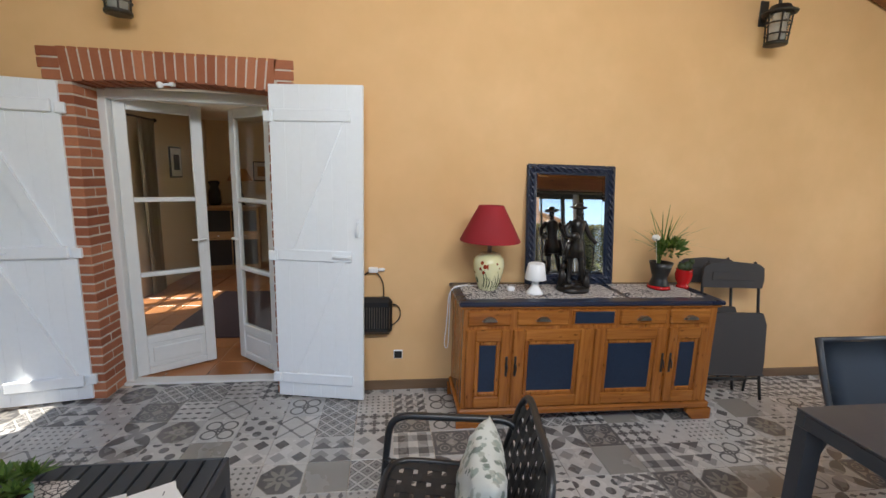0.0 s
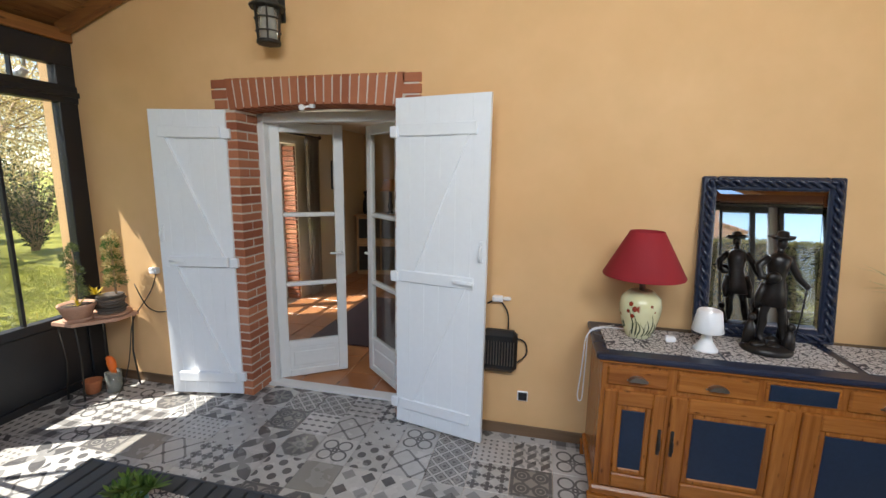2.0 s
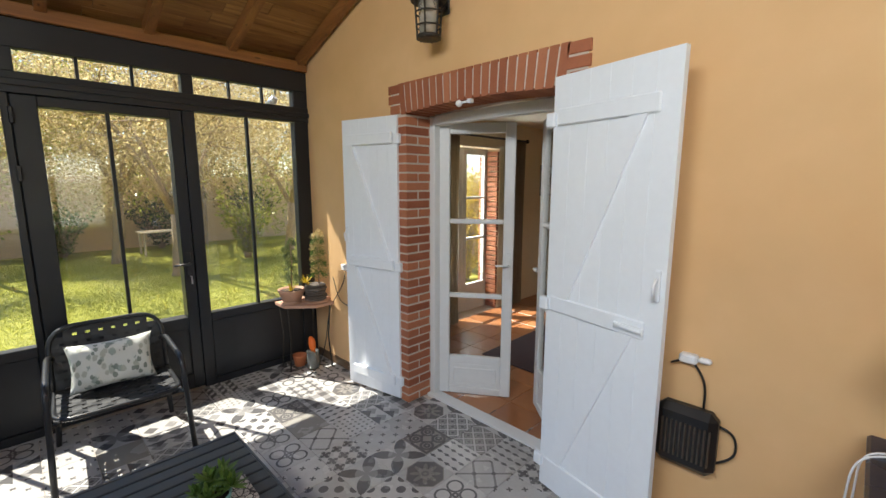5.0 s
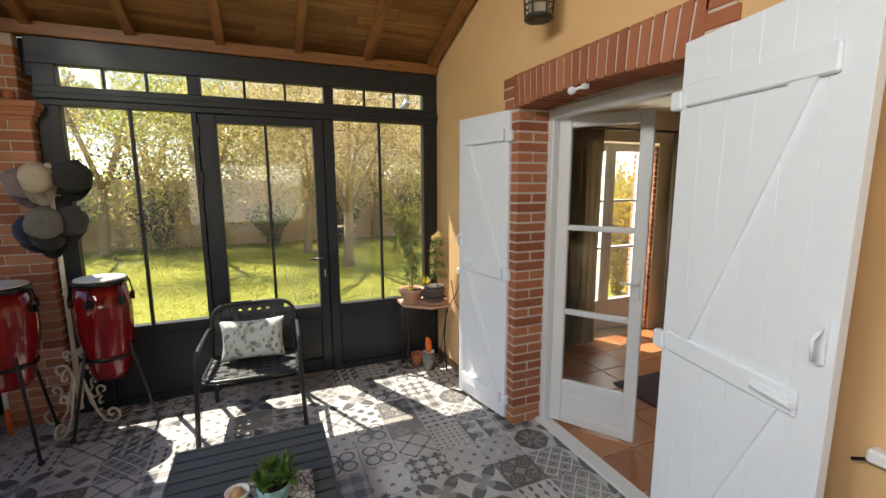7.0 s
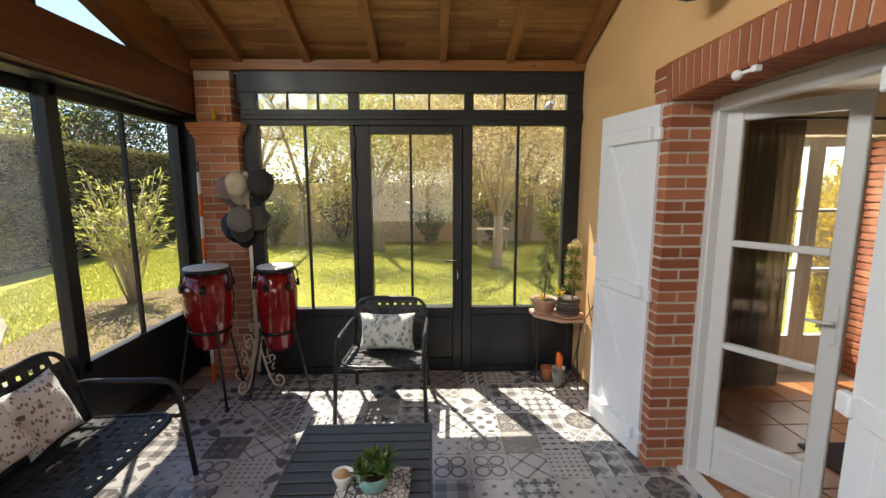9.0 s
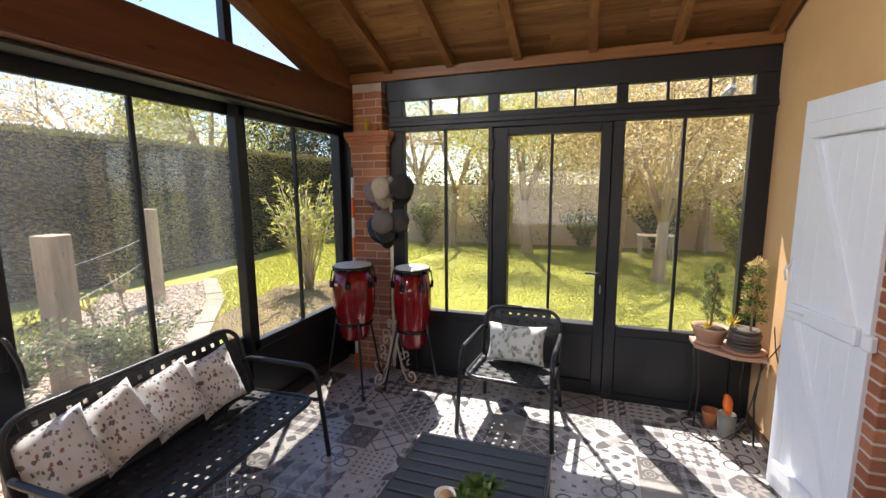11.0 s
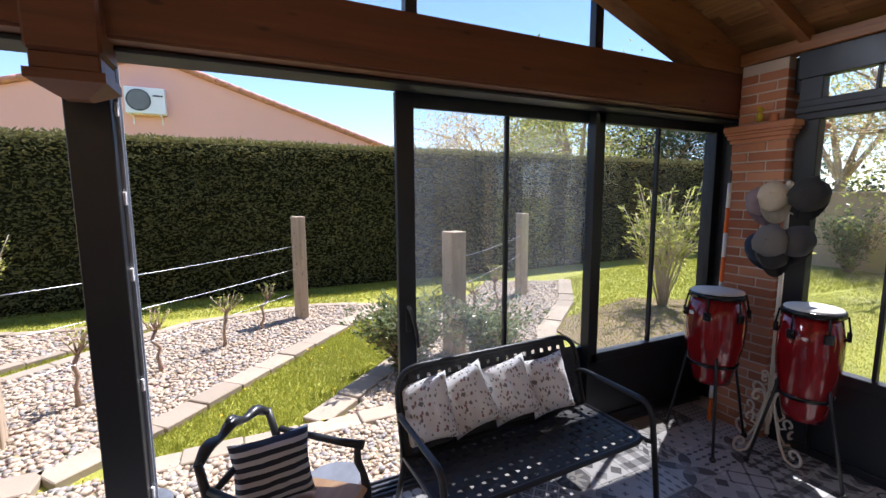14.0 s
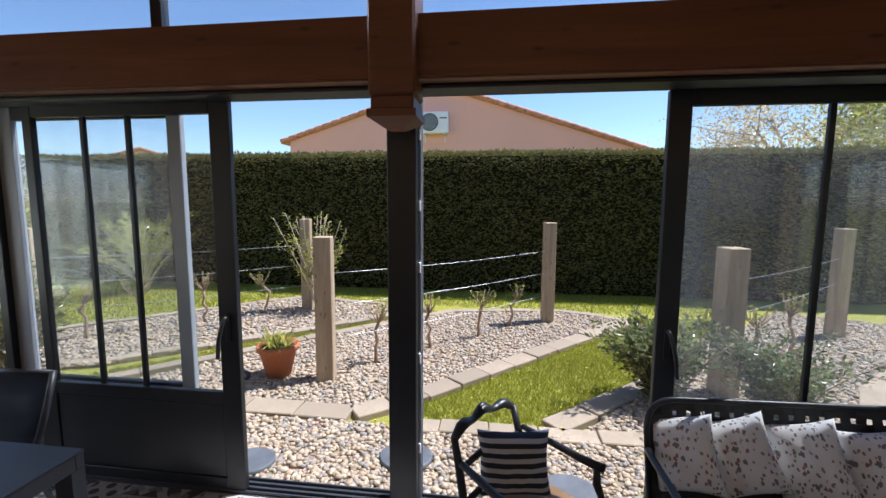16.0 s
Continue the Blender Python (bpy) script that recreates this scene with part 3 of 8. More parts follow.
def glazed(name, label, members, panes, axis, mat="glass", kind="structure", panels=()):
    """A framed glazed unit. members, panes and panels: (along0, z0, along1, z1, depth0, depth1)."""
    ob = thing(name, label, "door" if "door" in name else "window", kind=kind)

    def rows(r):
        a0, z0, a1, z1, d0, d1 = r
        return (d0, a0, z0, d1, a1, z1) if axis == 0 else (a0, d0, z0, a1, d1, z1)
    for r in members:
        part("frame_bar", boxes(rows(r), c=0.004), "anthracite", ob)
    for r in panels:
        part("panel", boxes(rows(r), c=0.006), "anthracite", ob)
    for r in panes:
        part("pane", boxes(rows(r), c=0.0005), mat, ob)
    return ob


E0, E1 = XE + 0.10, XE + 0.18
glazed("window_east", "anthracite framed glazing in the end wall", [
    (3.25, 0.60, 6.05, 0.68, E0, E1), (3.25, 2.22, 6.05, 2.30, E0, E1), (3.25, 0.68, 3.33, 2.22, E0, E1), (5.97, 0.68, 6.05, 2.22, E0, E1),
    (4.15, 0.68, 4.23, 2.22, E0, E1), (5.07, 0.68, 5.15, 2.22, E0, E1)],
    [(3.33, 0.68, 4.15, 2.22, XE + 0.13, XE + 0.136), (4.23, 0.68, 5.07, 2.22, XE + 0.13, XE + 0.136), (5.15, 0.68, 5.97, 2.22, XE + 0.13, XE + 0.136)], 0)

F0, F1 = XW - 0.05, XW + 0.03
# west side: head, posts, transom lights, two fixed windows and a door between
frame_w = glazed("window_frame_west", "anthracite aluminium frame of the west glazing", [
    (3.58, 2.50, YN, 2.670, F0, F1), (3.60, 2.232, YN, 2.36, F0, F1 + 0.012), (3.60, 0, 3.725, 2.50, F0, F1), (6.365, 0, YN, 2.50, F0, F1),
    (4.497, 2.36, 4.585, 2.50, F0, F1), (5.482, 2.36, 5.562, 2.50, F0, F1), (3.60, 2.275, YN + 0.0, 2.315, F1 + 0.012, F1 + 0.03),
    (4.50, 0, 4.56, 2.24, F0 - 0.04, F0 - 0.001), (5.45, 0, 5.50, 2.24, F0 - 0.04, F0 - 0.001)],
    [], 0)
for j, (a, b) in enumerate(((3.725, 4.497), (4.585, 5.482), (5.562, 6.365))):
    t = (b - a) / 3
    glazed("window_transom", "narrow transom light with three panes", [(a + t - 0.009, 2.36, a + t + 0.009, 2.50, XW - 0.02, XW + 0.016), (a + 2 * t - 0.009, 2.36, a + 2 * t + 0.009, 2.50, XW - 0.02, XW + 0.016)],
           [(a, 2.36, b, 2.50, XW - 0.012, XW - 0.006)], 0)
for j, (a, b, p0, p1, m) in enumerate(((3.725, 4.54, 3.725, 4.503, 4.118), (5.47, 6.365, 5.555, 6.365, 5.953))):
    glazed("window_west", "fixed anthracite window over a solid panel", [
        (p1 if j == 0 else a, 0, b if j == 0 else p0, 2.232, F0, F1), (p0, 0.555, p1, 0.625, F0, F1), (p0, 0, p1, 0.06, F0, F1),
        (m - 0.011, 0.625, m + 0.011, 2.232, XW - 0.022, XW + 0.018)],
        [(p0, 0.625, p1, 2.232, XW - 0.012, XW - 0.006)], 0, panels=[(p0, 0.06, p1, 0.555, F0 + 0.02, F1 - 0.014)])
door_w = glazed("door_west", "anthracite glazed garden door with a solid lower panel", [
    (4.545, 0.02, 4.668, 2.228, F0 - 0.035, F1 - 0.002), (5.385, 0.02, 5.465, 2.228, F0 - 0.035, F1 - 0.002), (4.668, 2.165, 5.385, 2.228, F0 - 0.035, F1 - 0.002),
    (4.668, 0.53, 5.385, 0.625, F0 - 0.035, F1 - 0.002), (4.668, 0.02, 5.385, 0.14, F0 - 0.035, F1 - 0.002), (5.008, 0.625, 5.030, 2.165, XW - 0.03, XW + 0.01)],
    [(4.668, 0.625, 5.385, 2.165, XW - 0.02, XW - 0.014)], 0, panels=[(4.668, 0.14, 5.385, 0.53, F0, F1 - 0.018)])
bm = boxes((F1, 5.405, 0.93, F1 + 0.006, 5.44, 1.15))
tube(bm, bend([(F1, 5.422, 1.06), (F1 + 0.05, 5.422, 1.06), (F1 + 0.05, 5.31, 1.06)], rad=0.02), 0.009)
handle = part("door_handle", bm, "black_metal", door_w)
bm = bmesh.new()
tube(bm, [(F1, 5.424, 0.96), (F1 + 0.05, 5.424, 0.96)], 0.004, 6)
cbox(bm, F1 + 0.045, 5.418, 0.90, F1 + 0.05, 5.43, 0.965)
part("key", bm, "steel", door_w, "steel key in the lock")
for z in (0.3, 1.75, 2.1):
    part("hinge", boxes((F1 - 0.002, 4.53, z - 0.05, F1 + 0.02, 4.555, z + 0.05), c=0.005), "black_metal", door_w)

# south side: head, sill, fixed window, sliding doors pushed open
S0, S1 = YS - 0.05, YS + 0.05
glazed("window_frame_south", "anthracite aluminium frame of the south sliding doors", [
    (-3.9, 2.335, XE, 2.425, S0, S1), (-3.9, 2.316, XE, 2.3345, S1 + 0.001, 3.13), (-3.9, 0, -3.80, 2.335, S0, S1), (0.184, 0.0, 0.342, 2.335, S0 - 0.01, S1 + 0.01)], [], 1)
jamb = thing("jamb_profile", "pale grey aluminium jamb profile with white clips on the post", "profile", kind="structure")
part("channel", boxes((0.179, 2.872, 0.022, 0.184, 2.912, 2.33), (0.168, 2.914, 0.022, 0.184, 2.920, 2.33), (0.168, 2.864, 0.022, 0.184, 2.870, 2.33), c=0.001), "pale_alu", jamb)
for z in (0.32, 0.86, 1.38, 1.72, 2.10):
    part("clip", boxes((0.170, 2.922, z, 0.184, 2.936, z + 0.06), c=0.003), "white_plastic", jamb, "white plastic clip")
# added infill: closes gaps round the pier that would let light in
solo("corner_panel", boxes((-3.95, S0, -0.05, -3.88, 3.24, 2.43)), "anthracite", "anthracite infill behind the pier, added to stop light leaking in", "panel", kind="structure")
solo("corner_panel", boxes((-3.95, 3.58, -0.05, F0 - 0.001, 3.61, 2.63), (-3.95, 3.228, 2.43, -3.74, 3.605, 2.671)), "anthracite", "anthracite infill behind the pier, added to stop light leaking in", "panel", kind="structure")
sill = thing("door_track", "grey aluminium sliding door track at the floor", "track", kind="structure")
for y in (2.862, 2.905, 2.948, 2.985):
    part("rail", boxes((-3.8, y - 0.006, -0.004, XE, y + 0.006, 0.022), c=0.002), "grey_metal", sill)
part("track_base", boxes((-3.8, 2.84, -0.03, XE, 3.0, 0.004), c=0.002), "grey_metal", sill)
glazed("window_south", "fixed anthracite window over a solid panel", [
    (-3.80, 2.25, -2.53, 2.335, S0 + 0.03, S1), (-3.80, 0.53, -2.53, 0.60, S0 + 0.03, S1), (-2.59, 0.02, -2.50, 2.335, S0 + 0.03, S1), (-3.80, 0.02, -2.53, 0.09, S0 + 0.03, S1),
    (-3.168, 0.60, -3.146, 2.25, YS - 0.005, YS + 0.03)],
    [(-3.80, 0.60, -2.59, 2.25, YS + 0.008, YS + 0.014)], 1, panels=[(-3.80, 0.09, -2.59, 0.53, YS - 0.01, YS + 0.03)])


def slider(name, label, a, b, stile_l, stile_r, bars, y, mat, grip):
    ob = glazed(name, label, [(a, 0.02, a + stile_l, 2.335, y - 0.02, y + 0.02), (b - stile_r, 0.02, b, 2.335, y - 0.02, y + 0.02),
                              (a + stile_l, 2.255, b - stile_r, 2.335, y - 0.02, y + 0.02), (a + stile_l, 0.56, b - stile_r, 0.635, y - 0.02, y + 0.02), (a + stile_l, 0.02, b - stile_r, 0.09, y - 0.02, y + 0.02)]
                + [(m - 0.014, 0.635, m + 0.014, 2.255, y - 0.014, y + 0.014) for m in bars],
                [(a + stile_l, 0.635, b - stile_r, 2.255, y - 0.004, y + 0.002)], 1, mat, panels=[(a + stile_l, 0.09, b - stile_r, 0.56, y - 0.012, y + 0.012)])
    if grip:
        bm = bmesh.new()
        gx, s = grip
        cbox(bm, gx - 0.016, y + 0.02, 0.95, gx + 0.016, y + 0.028, 1.12)
        tube(bm, bend([(gx, y + 0.025, 1.10), (gx, y + 0.06, 1.10), (gx + s * 0.03, y + 0.075, 0.98), (gx + s * 0.05, y + 0.06, 0.86)], rad=0.04), 0.011)
        part("handle", bm, "black_metal", ob)
    return ob


slider("sliding_door_west", "anthracite sliding glass door with a dusty pane", -2.58, -1.09, 0.05, 0.11, (-1.84,), 2.885, "dusty_glass", (-1.145, -1))
slider("sliding_door_east", "anthracite sliding glass door pushed half open", 1.24, 2.56, 0.12, 0.06, (1.877, 2.17), 2.965, "glass", (1.30, 1))
outer = slider("sliding_door_outer", "sliding glass door with pale grey stiles on the outer track", 1.598, 2.855, 0.09, 0.115, (), 2.885, "dusty_glass", None)
# stiles are anthracite; sun and sky sheen is painted on as paler grey
for bar in outer.children[:2]:
    bar.data.materials[0] = M["pale_alu"]
slider("sliding_door_end", "anthracite sliding glass door against the end wall", 2.84, XE, 0.06, 0.06, (3.55,), 2.925, "glass", None)

# brick pier in the corner, carrying the tie beam
pier = thing("brick_pier", "pale red brick corner pier with a moulded capital", "pillar", kind="structure")
PX0, PX1, PY0, PY1 = -3.93, -3.585, 3.225, 3.59
part("mortar_core", boxes((PX0 + 0.006, PY0 + 0.006, -0.005, PX1 - 0.006, PY1 - 0.006, 2.13), (PX0 + 0.006, PY0 + 0.006, 2.13, PX1 - 0.066, PY1 - 0.066, 2.671)), "mortar", pier)
for i in range(38):
    z = 0.004 + i * 0.0685
    if 2.10 < z < 2.26:
        continue
    if z > 2.62:
        break
    sx, sy = (0.0, 0.0) if z < 2.15 else (0.06, 0.06)
    cuts = [PY0, PY0 + (0.12 if i % 2 else 0.24), PY1 - sy]
    for a, b in zip(cuts, cuts[1:]):
        part("brick", boxes((PX0, a + 0.005, z, PX1 - sx, b - 0.005, z + 0.057), c=0.004), "pale_brick", pier)
bm = bmesh.new()
for z0, z1, g in ((2.12, 2.15, 0.012), (2.15, 2.18, 0.03), (2.18, 2.20, 0.045), (2.20, 2.24, 0.055)):
    cbox(bm, PX0 - g, PY0 - g * 0.6, z0, PX1 + g, PY1 + g, z1, 0.006)
part("capital", bm, "pale_brick", pier)

# ---------------------------------------------------------------- the room behind the doorway
RX0, RX1, RY1, RZ = -3.35, 0.6, 11.3, 2.45
slab("room_wall_north", "cream", "cream plastered wall of the living room", (RX0 - 0.3, RY1, 0, RX1, RY1 + 0.2, RZ))
slab("room_wall_east", "cream", "cream plastered wall of the living room", (RX1, YN + 0.34, 0, RX1 + 0.2, RY1 + 0.2, RZ))
WY0, WY1, WZ = 8.02, 9.02, 2.12
slab("room_wall_west", "cream", "cream plastered wall with a french window", (RX0 - 0.3, YN + 0.34, 0, RX0, WY0, RZ), (RX0 - 0.3, WY1, 0, RX0, RY1, RZ), (RX0 - 0.3, WY0, WZ, RX0, WY1, RZ))
solo("room_ceiling", boxes((RX0 - 0.3, YN + 0.34, RZ, RX1 + 0.2, RY1 + 0.2, RZ + 0.1)), "white_ceiling", "cream painted ceiling of the living room", "ceiling", kind="structure")
slab("room_wall_south", "cream", "cream plastered inner face of the house wall", (RX0, YN + 0.342, 0, DX0 - 0.14, YN + 0.36, RZ), (DX1 + 0.14, YN + 0.342, 0, RX1, YN + 0.36, RZ), (DX0 - 0.14, YN + 0.342, 2.25, DX1 + 0.14, YN + 0.36, RZ))
slab("room_floor_base", "mortar", "grout under the terracotta floor tiles", (RX0 - 0.3, YN + 0.22, -0.12, RX1, RY1, -0.008))


# ---------------------------------------------------------------- garden
G = -0.08
bm = bmesh.new()
n = 60
grid = [[None] * (n + 1) for _ in range(n + 1)]
for i in range(n + 1):
    for j in range(n + 1):
        u, v = 2 * i / n - 1, 2 * j / n - 1
        x, y = 400 * u * abs(u) ** 1.5, 400 * v * abs(v) ** 1.5
        out = max(0.0, math.hypot(x, y) - 7)
        z = G - 0.035 + (0.05 * noise.noise((x * 0.3, y * 0.3, 0)) if out > 0 else 0) * min(1, out)
        grid[i][j] = bm.verts.new((x, y, z))
for i in range(n):
    for j in range(n):
        bm.faces.new((grid[i][j], grid[i + 1][j], grid[i + 1][j + 1], grid[i][j + 1])).smooth = True
solo("ground", bm, "lawn", "sunlit lawn with worn patches", "lawn", kind="structure")


def sheet(name, mat, label, poly, z):
    bm = bmesh.new()
    prism(bm, poly, 2, z - 0.03, z)
    return solo(name, bm, mat, label, "ground", kind="structure")


def inside(poly, pts):
    """Which points lie inside a polygon."""
    x, y = pts[:, 0], pts[:, 1]
    hit = np.zeros(len(pts), bool)
    for (x0, y0), (x1, y1) in zip(poly, poly[1:] + poly[:1]):
        c = ((y0 > y) != (y1 > y)) & (x < (x1 - x0) * (y - y0) / (y1 - y0 + 1e-12) + x0)
        hit ^= c
    return hit


BED_NEAR = [(5.5, 2.80), (-6.0, 2.80), (-6.0, 1.95), (5.5, 1.95)]
BED_VINE = [(3.6, 1.66), (0.95, 1.66), (0.42, 1.16), (-2.25, -1.66), (-1.35, -2.05), (0.5, -1.75), (1.7, -0.55), (2.7, 0.5)]
BED_FAR = [(7.2, 2.2), (4.2, 1.1), (2.3, -0.55), (0.9, -1.9), (3.5, -2.35), (6.0, 0.2)]
BED_BUSH = [(-0.95, 1.85), (-1.75, 0.95), (-3.3, -0.9), (-5.0, -2.6), (-6.4, -1.9), (-5.2, -0.45), (-3.85, 0.75), (-2.95, 1.85)]
BEDS = [BED_NEAR, BED_VINE, BED_FAR, BED_BUSH]
for b in BEDS:
    sheet("gravel_bed", "gravel", "bed of pale river pebbles", b, G)
sheet("earth_patch", "earth", "bare brown earth under the shrubs", [(-3.9, 1.9), (-4.2, 0.4), (-6.6, -0.2), (-8.2, 1.0), (-6.5, 2.6), (-4.4, 2.6)], G - 0.01)

# loose pebbles
rng = np.random.default_rng(11)
base = bmesh.new()
bmesh.ops.create_icosphere(base, subdivisions=1, radius=1)
bv = np.array([v.co[:] for v in base.verts])
base.verts.index_update()
bf = np.array([[v.index for v in f.verts] for f in base.faces])
base.free()


def pebbles(name, label, poly, count, lo, hi):
    p = np.array(poly)
    pts = rng.uniform(p.min(0), p.max(0), (count * 3, 2))
    pts = pts[inside(poly, pts)][:count]
    m = len(pts)
    s = rng.uniform(lo, hi, (m, 1, 1)) * np.stack([rng.uniform(0.8, 1.4, m), rng.uniform(0.7, 1.0, m), rng.uniform(0.45, 0.7, m)], 1)[:, None, :]
    a = rng.uniform(0, 6.28, m)
    ca, sa = np.cos(a)[:, None], np.sin(a)[:, None]
    v = bv[None] * s
    v = np.stack([v[..., 0] * ca - v[..., 1] * sa, v[..., 0] * sa + v[..., 1] * ca, v[..., 2]], -1)
    v += np.concatenate([pts, rng.uniform(G - 0.002, G + 0.018, (m, 1))], 1)[:, None, :]
    f = bf[None] + (np.arange(m) * len(bv))[:, None, None]
    me = bpy.data.meshes.new(name)
    me.from_pydata(v.reshape(-1, 3).tolist(), [], f.reshape(-1, 3).tolist())
    me.polygons.foreach_set("use_smooth", [True] * len(me.polygons))
    me.materials.append(M["pebble"])
    tagged(new(name, me), label, "pebbles", kind="stuff")


pebbles("pebbles", "pale rounded river pebbles beside the threshold", [(2.6, 2.80), (-3.8, 2.80), (-3.8, 1.95), (2.6, 1.95)], 9000, 0.012, 0.032)
pebbles("pebbles", "pale rounded river pebbles round the vines", BED_VINE, 11000, 0.014, 0.034)
pebbles("pebbles", "pale rounded river pebbles in the far bed", BED_FAR, 5500, 0.018, 0.04)
pebbles("pebbles", "pale rounded river pebbles under the bush", BED_BUSH, 9000, 0.016, 0.036)


def kerb(pts, w, label, piece=0.42):
    """A run of flat stone edging, each stone a part."""
    ob = thing("stone_edging", label, "kerb", "garden edging")
    for a, b in zip(pts, pts[1:]):
        a, b = Vector((*a, 0)), Vector((*b, 0))
        L = (b - a).length
        k = max(1, round(L / piece))
        ang = math.atan2((b - a).y, (b - a).x)
        for i in range(k):
            c = a.lerp(b, (i + 0.5) / k)
            bm = boxes((-L / k / 2 + 0.004, -w / 2, -0.06, L / k / 2 - 0.004, w / 2, 0.012 + 0.006 * ((i * 5) % 3)), c=0.008)
            o = part("paving_stone", bm, "paver", ob)
            o.matrix_local = pose(c.x, c.y, G + 0.012, 0, 0, math.degrees(ang) + ((i * 7) % 3 - 1) * 0.8)
    return ob


kerb([(4.4, 1.80), (1.0, 1.80)], 0.26, "flat sandstone edging of the vine bed", 0.5)
kerb([(0.98, 1.80), (0.44, 1.34), (-2.3, -1.62)], 0.24, "flat sandstone edging along the lawn strip")
kerb([(-2.3, -1.66), (-1.3, -2.1), (0.5, -1.85)], 0.16, "sandstone edging at the end of the vine bed")
kerb([(0.5, -1.85), (1.7, -0.68), (2.9, 0.55), (3.9, 1.6)], 0.16, "sandstone edging along the vine bed")
kerb([(0.6, 1.93), (-0.6, 1.93), (-3.4, 1.93)], 0.20, "flat sandstone edging at the lawn", 0.45)
kerb([(-0.72, 1.80), (-1.75, 0.88), (-3.3, -0.95)], 0.24, "flat sandstone edging of the shrub bed")
kerb([(0.9, -2.0), (3.5, -2.45), (6.1, 0.1)], 0.14, "sandstone edging of the far bed")
kerb([(0.9, -1.95), (2.3, -0.62), (4.2, 1.0), (7.2, 2.1)], 0.14, "sandstone edging of the far bed")
kerb([(-3.05, 1.9), (-3.98, 0.70), (-5.33, -0.45), (-6.6, -1.95)], 0.26, "pale stone garden path", 0.5)

for x, y, r in ((0.38, 2.40, 0.17), (1.45, 2.60, 0.15), (-0.72, 2.63, 0.17)):
    bm = bmesh.new()
    lathe(bm, [(r * 0.9, -0.03), (r, -0.015), (r, 0.012), (r * 0.95, 0.02)], 20)
    for v in bm.verts:
        f = 1 + 0.08 * noise.noise((v.co.x * 6 + x * 9, v.co.y * 6, 0))
        v.co.x *= f * 1.15
        v.co.y *= f
    solo("stepping_stone", bm, "slate", "rounded grey slate stepping stone in the gravel", "stone", "stepping stones", at=pose(x, y, G + 0.025))

# lawn blades, thickest near the house
def grass(name, label, polys, count, size, keep_out=()):
    pts = []
    for poly, share in polys:
        p = np.array(poly)
        q = rng.uniform(p.min(0), p.max(0), (int(count * share * 2), 2))
        pts.append(q[inside(poly, q)][:int(count * share)])
    pts = np.concatenate(pts)
    for poly in keep_out:
        pts = pts[~inside(poly, pts)]
    m = len(pts)
    d = np.stack([rng.normal(0, 0.45, m), rng.normal(0, 0.45, m), np.ones(m)], 1)
    me = leaves_mesh(name, np.concatenate([pts, np.full((m, 1), G - 0.035)], 1), d, size, "grass", 0.22, 0.1, rng)
    tagged(new(name, me), label, "grass", kind="stuff")


STRIP = [(0.55, 1.80), (-0.75, 1.80), (-3.35, -1.0), (-4.0, -2.0), (-2.4, -1.9), (0.38, 1.25)]
grass("grass", "short mown grass of the lawn strip", [(STRIP, 1.0)], 46000, 0.042)
STRIP_2 = [(4.1, 1.3), (2.3, -0.6), (0.9, -1.9), (0.5, -1.8), (1.7, -0.65), (2.9, 0.6), (3.8, 1.6)]
grass("grass", "short mown grass between the gravel beds", [(STRIP_2, 1.0)], 22000, 0.045)
grass("grass", "mown lawn in front of the hedge", [([(9, 2), (6.1, 0.1), (3.5, -2.45), (-1.3, -2.15), (-4, -2.1), (-4, -3.6), (9, -3.6)], 1.0)], 34000, 0.055)
WEST = [(-4.0, 2.6), (-4.0, 6.9), (-6, 9.5), (-13, 10.5), (-14, 1.5), (-8, 1.0), (-6, 2.5)]
grass("grass", "mown lawn on the west side", [(WEST, 1.0)], 150000, 0.028)
m = 300
q = rng.uniform((-4, -3.6), (9, 2), (m, 2))
ok = ~np.any([inside(b, q) for b in BEDS], 0)
bm = bmesh.new()
for x, y in np.concatenate([q[ok], rng.uniform((-13, 2.5), (-4.2, 9), (120, 2))]):
    tube(bm, [(x, y, G - 0.03), (x, y, G + 0.02), (x, y, G + 0.03)], [0.002, 0.003, 0.011], 6)
solo("dandelions", bm, "dandelion", "yellow dandelions dotted over the lawn", "flowers", kind="stuff")

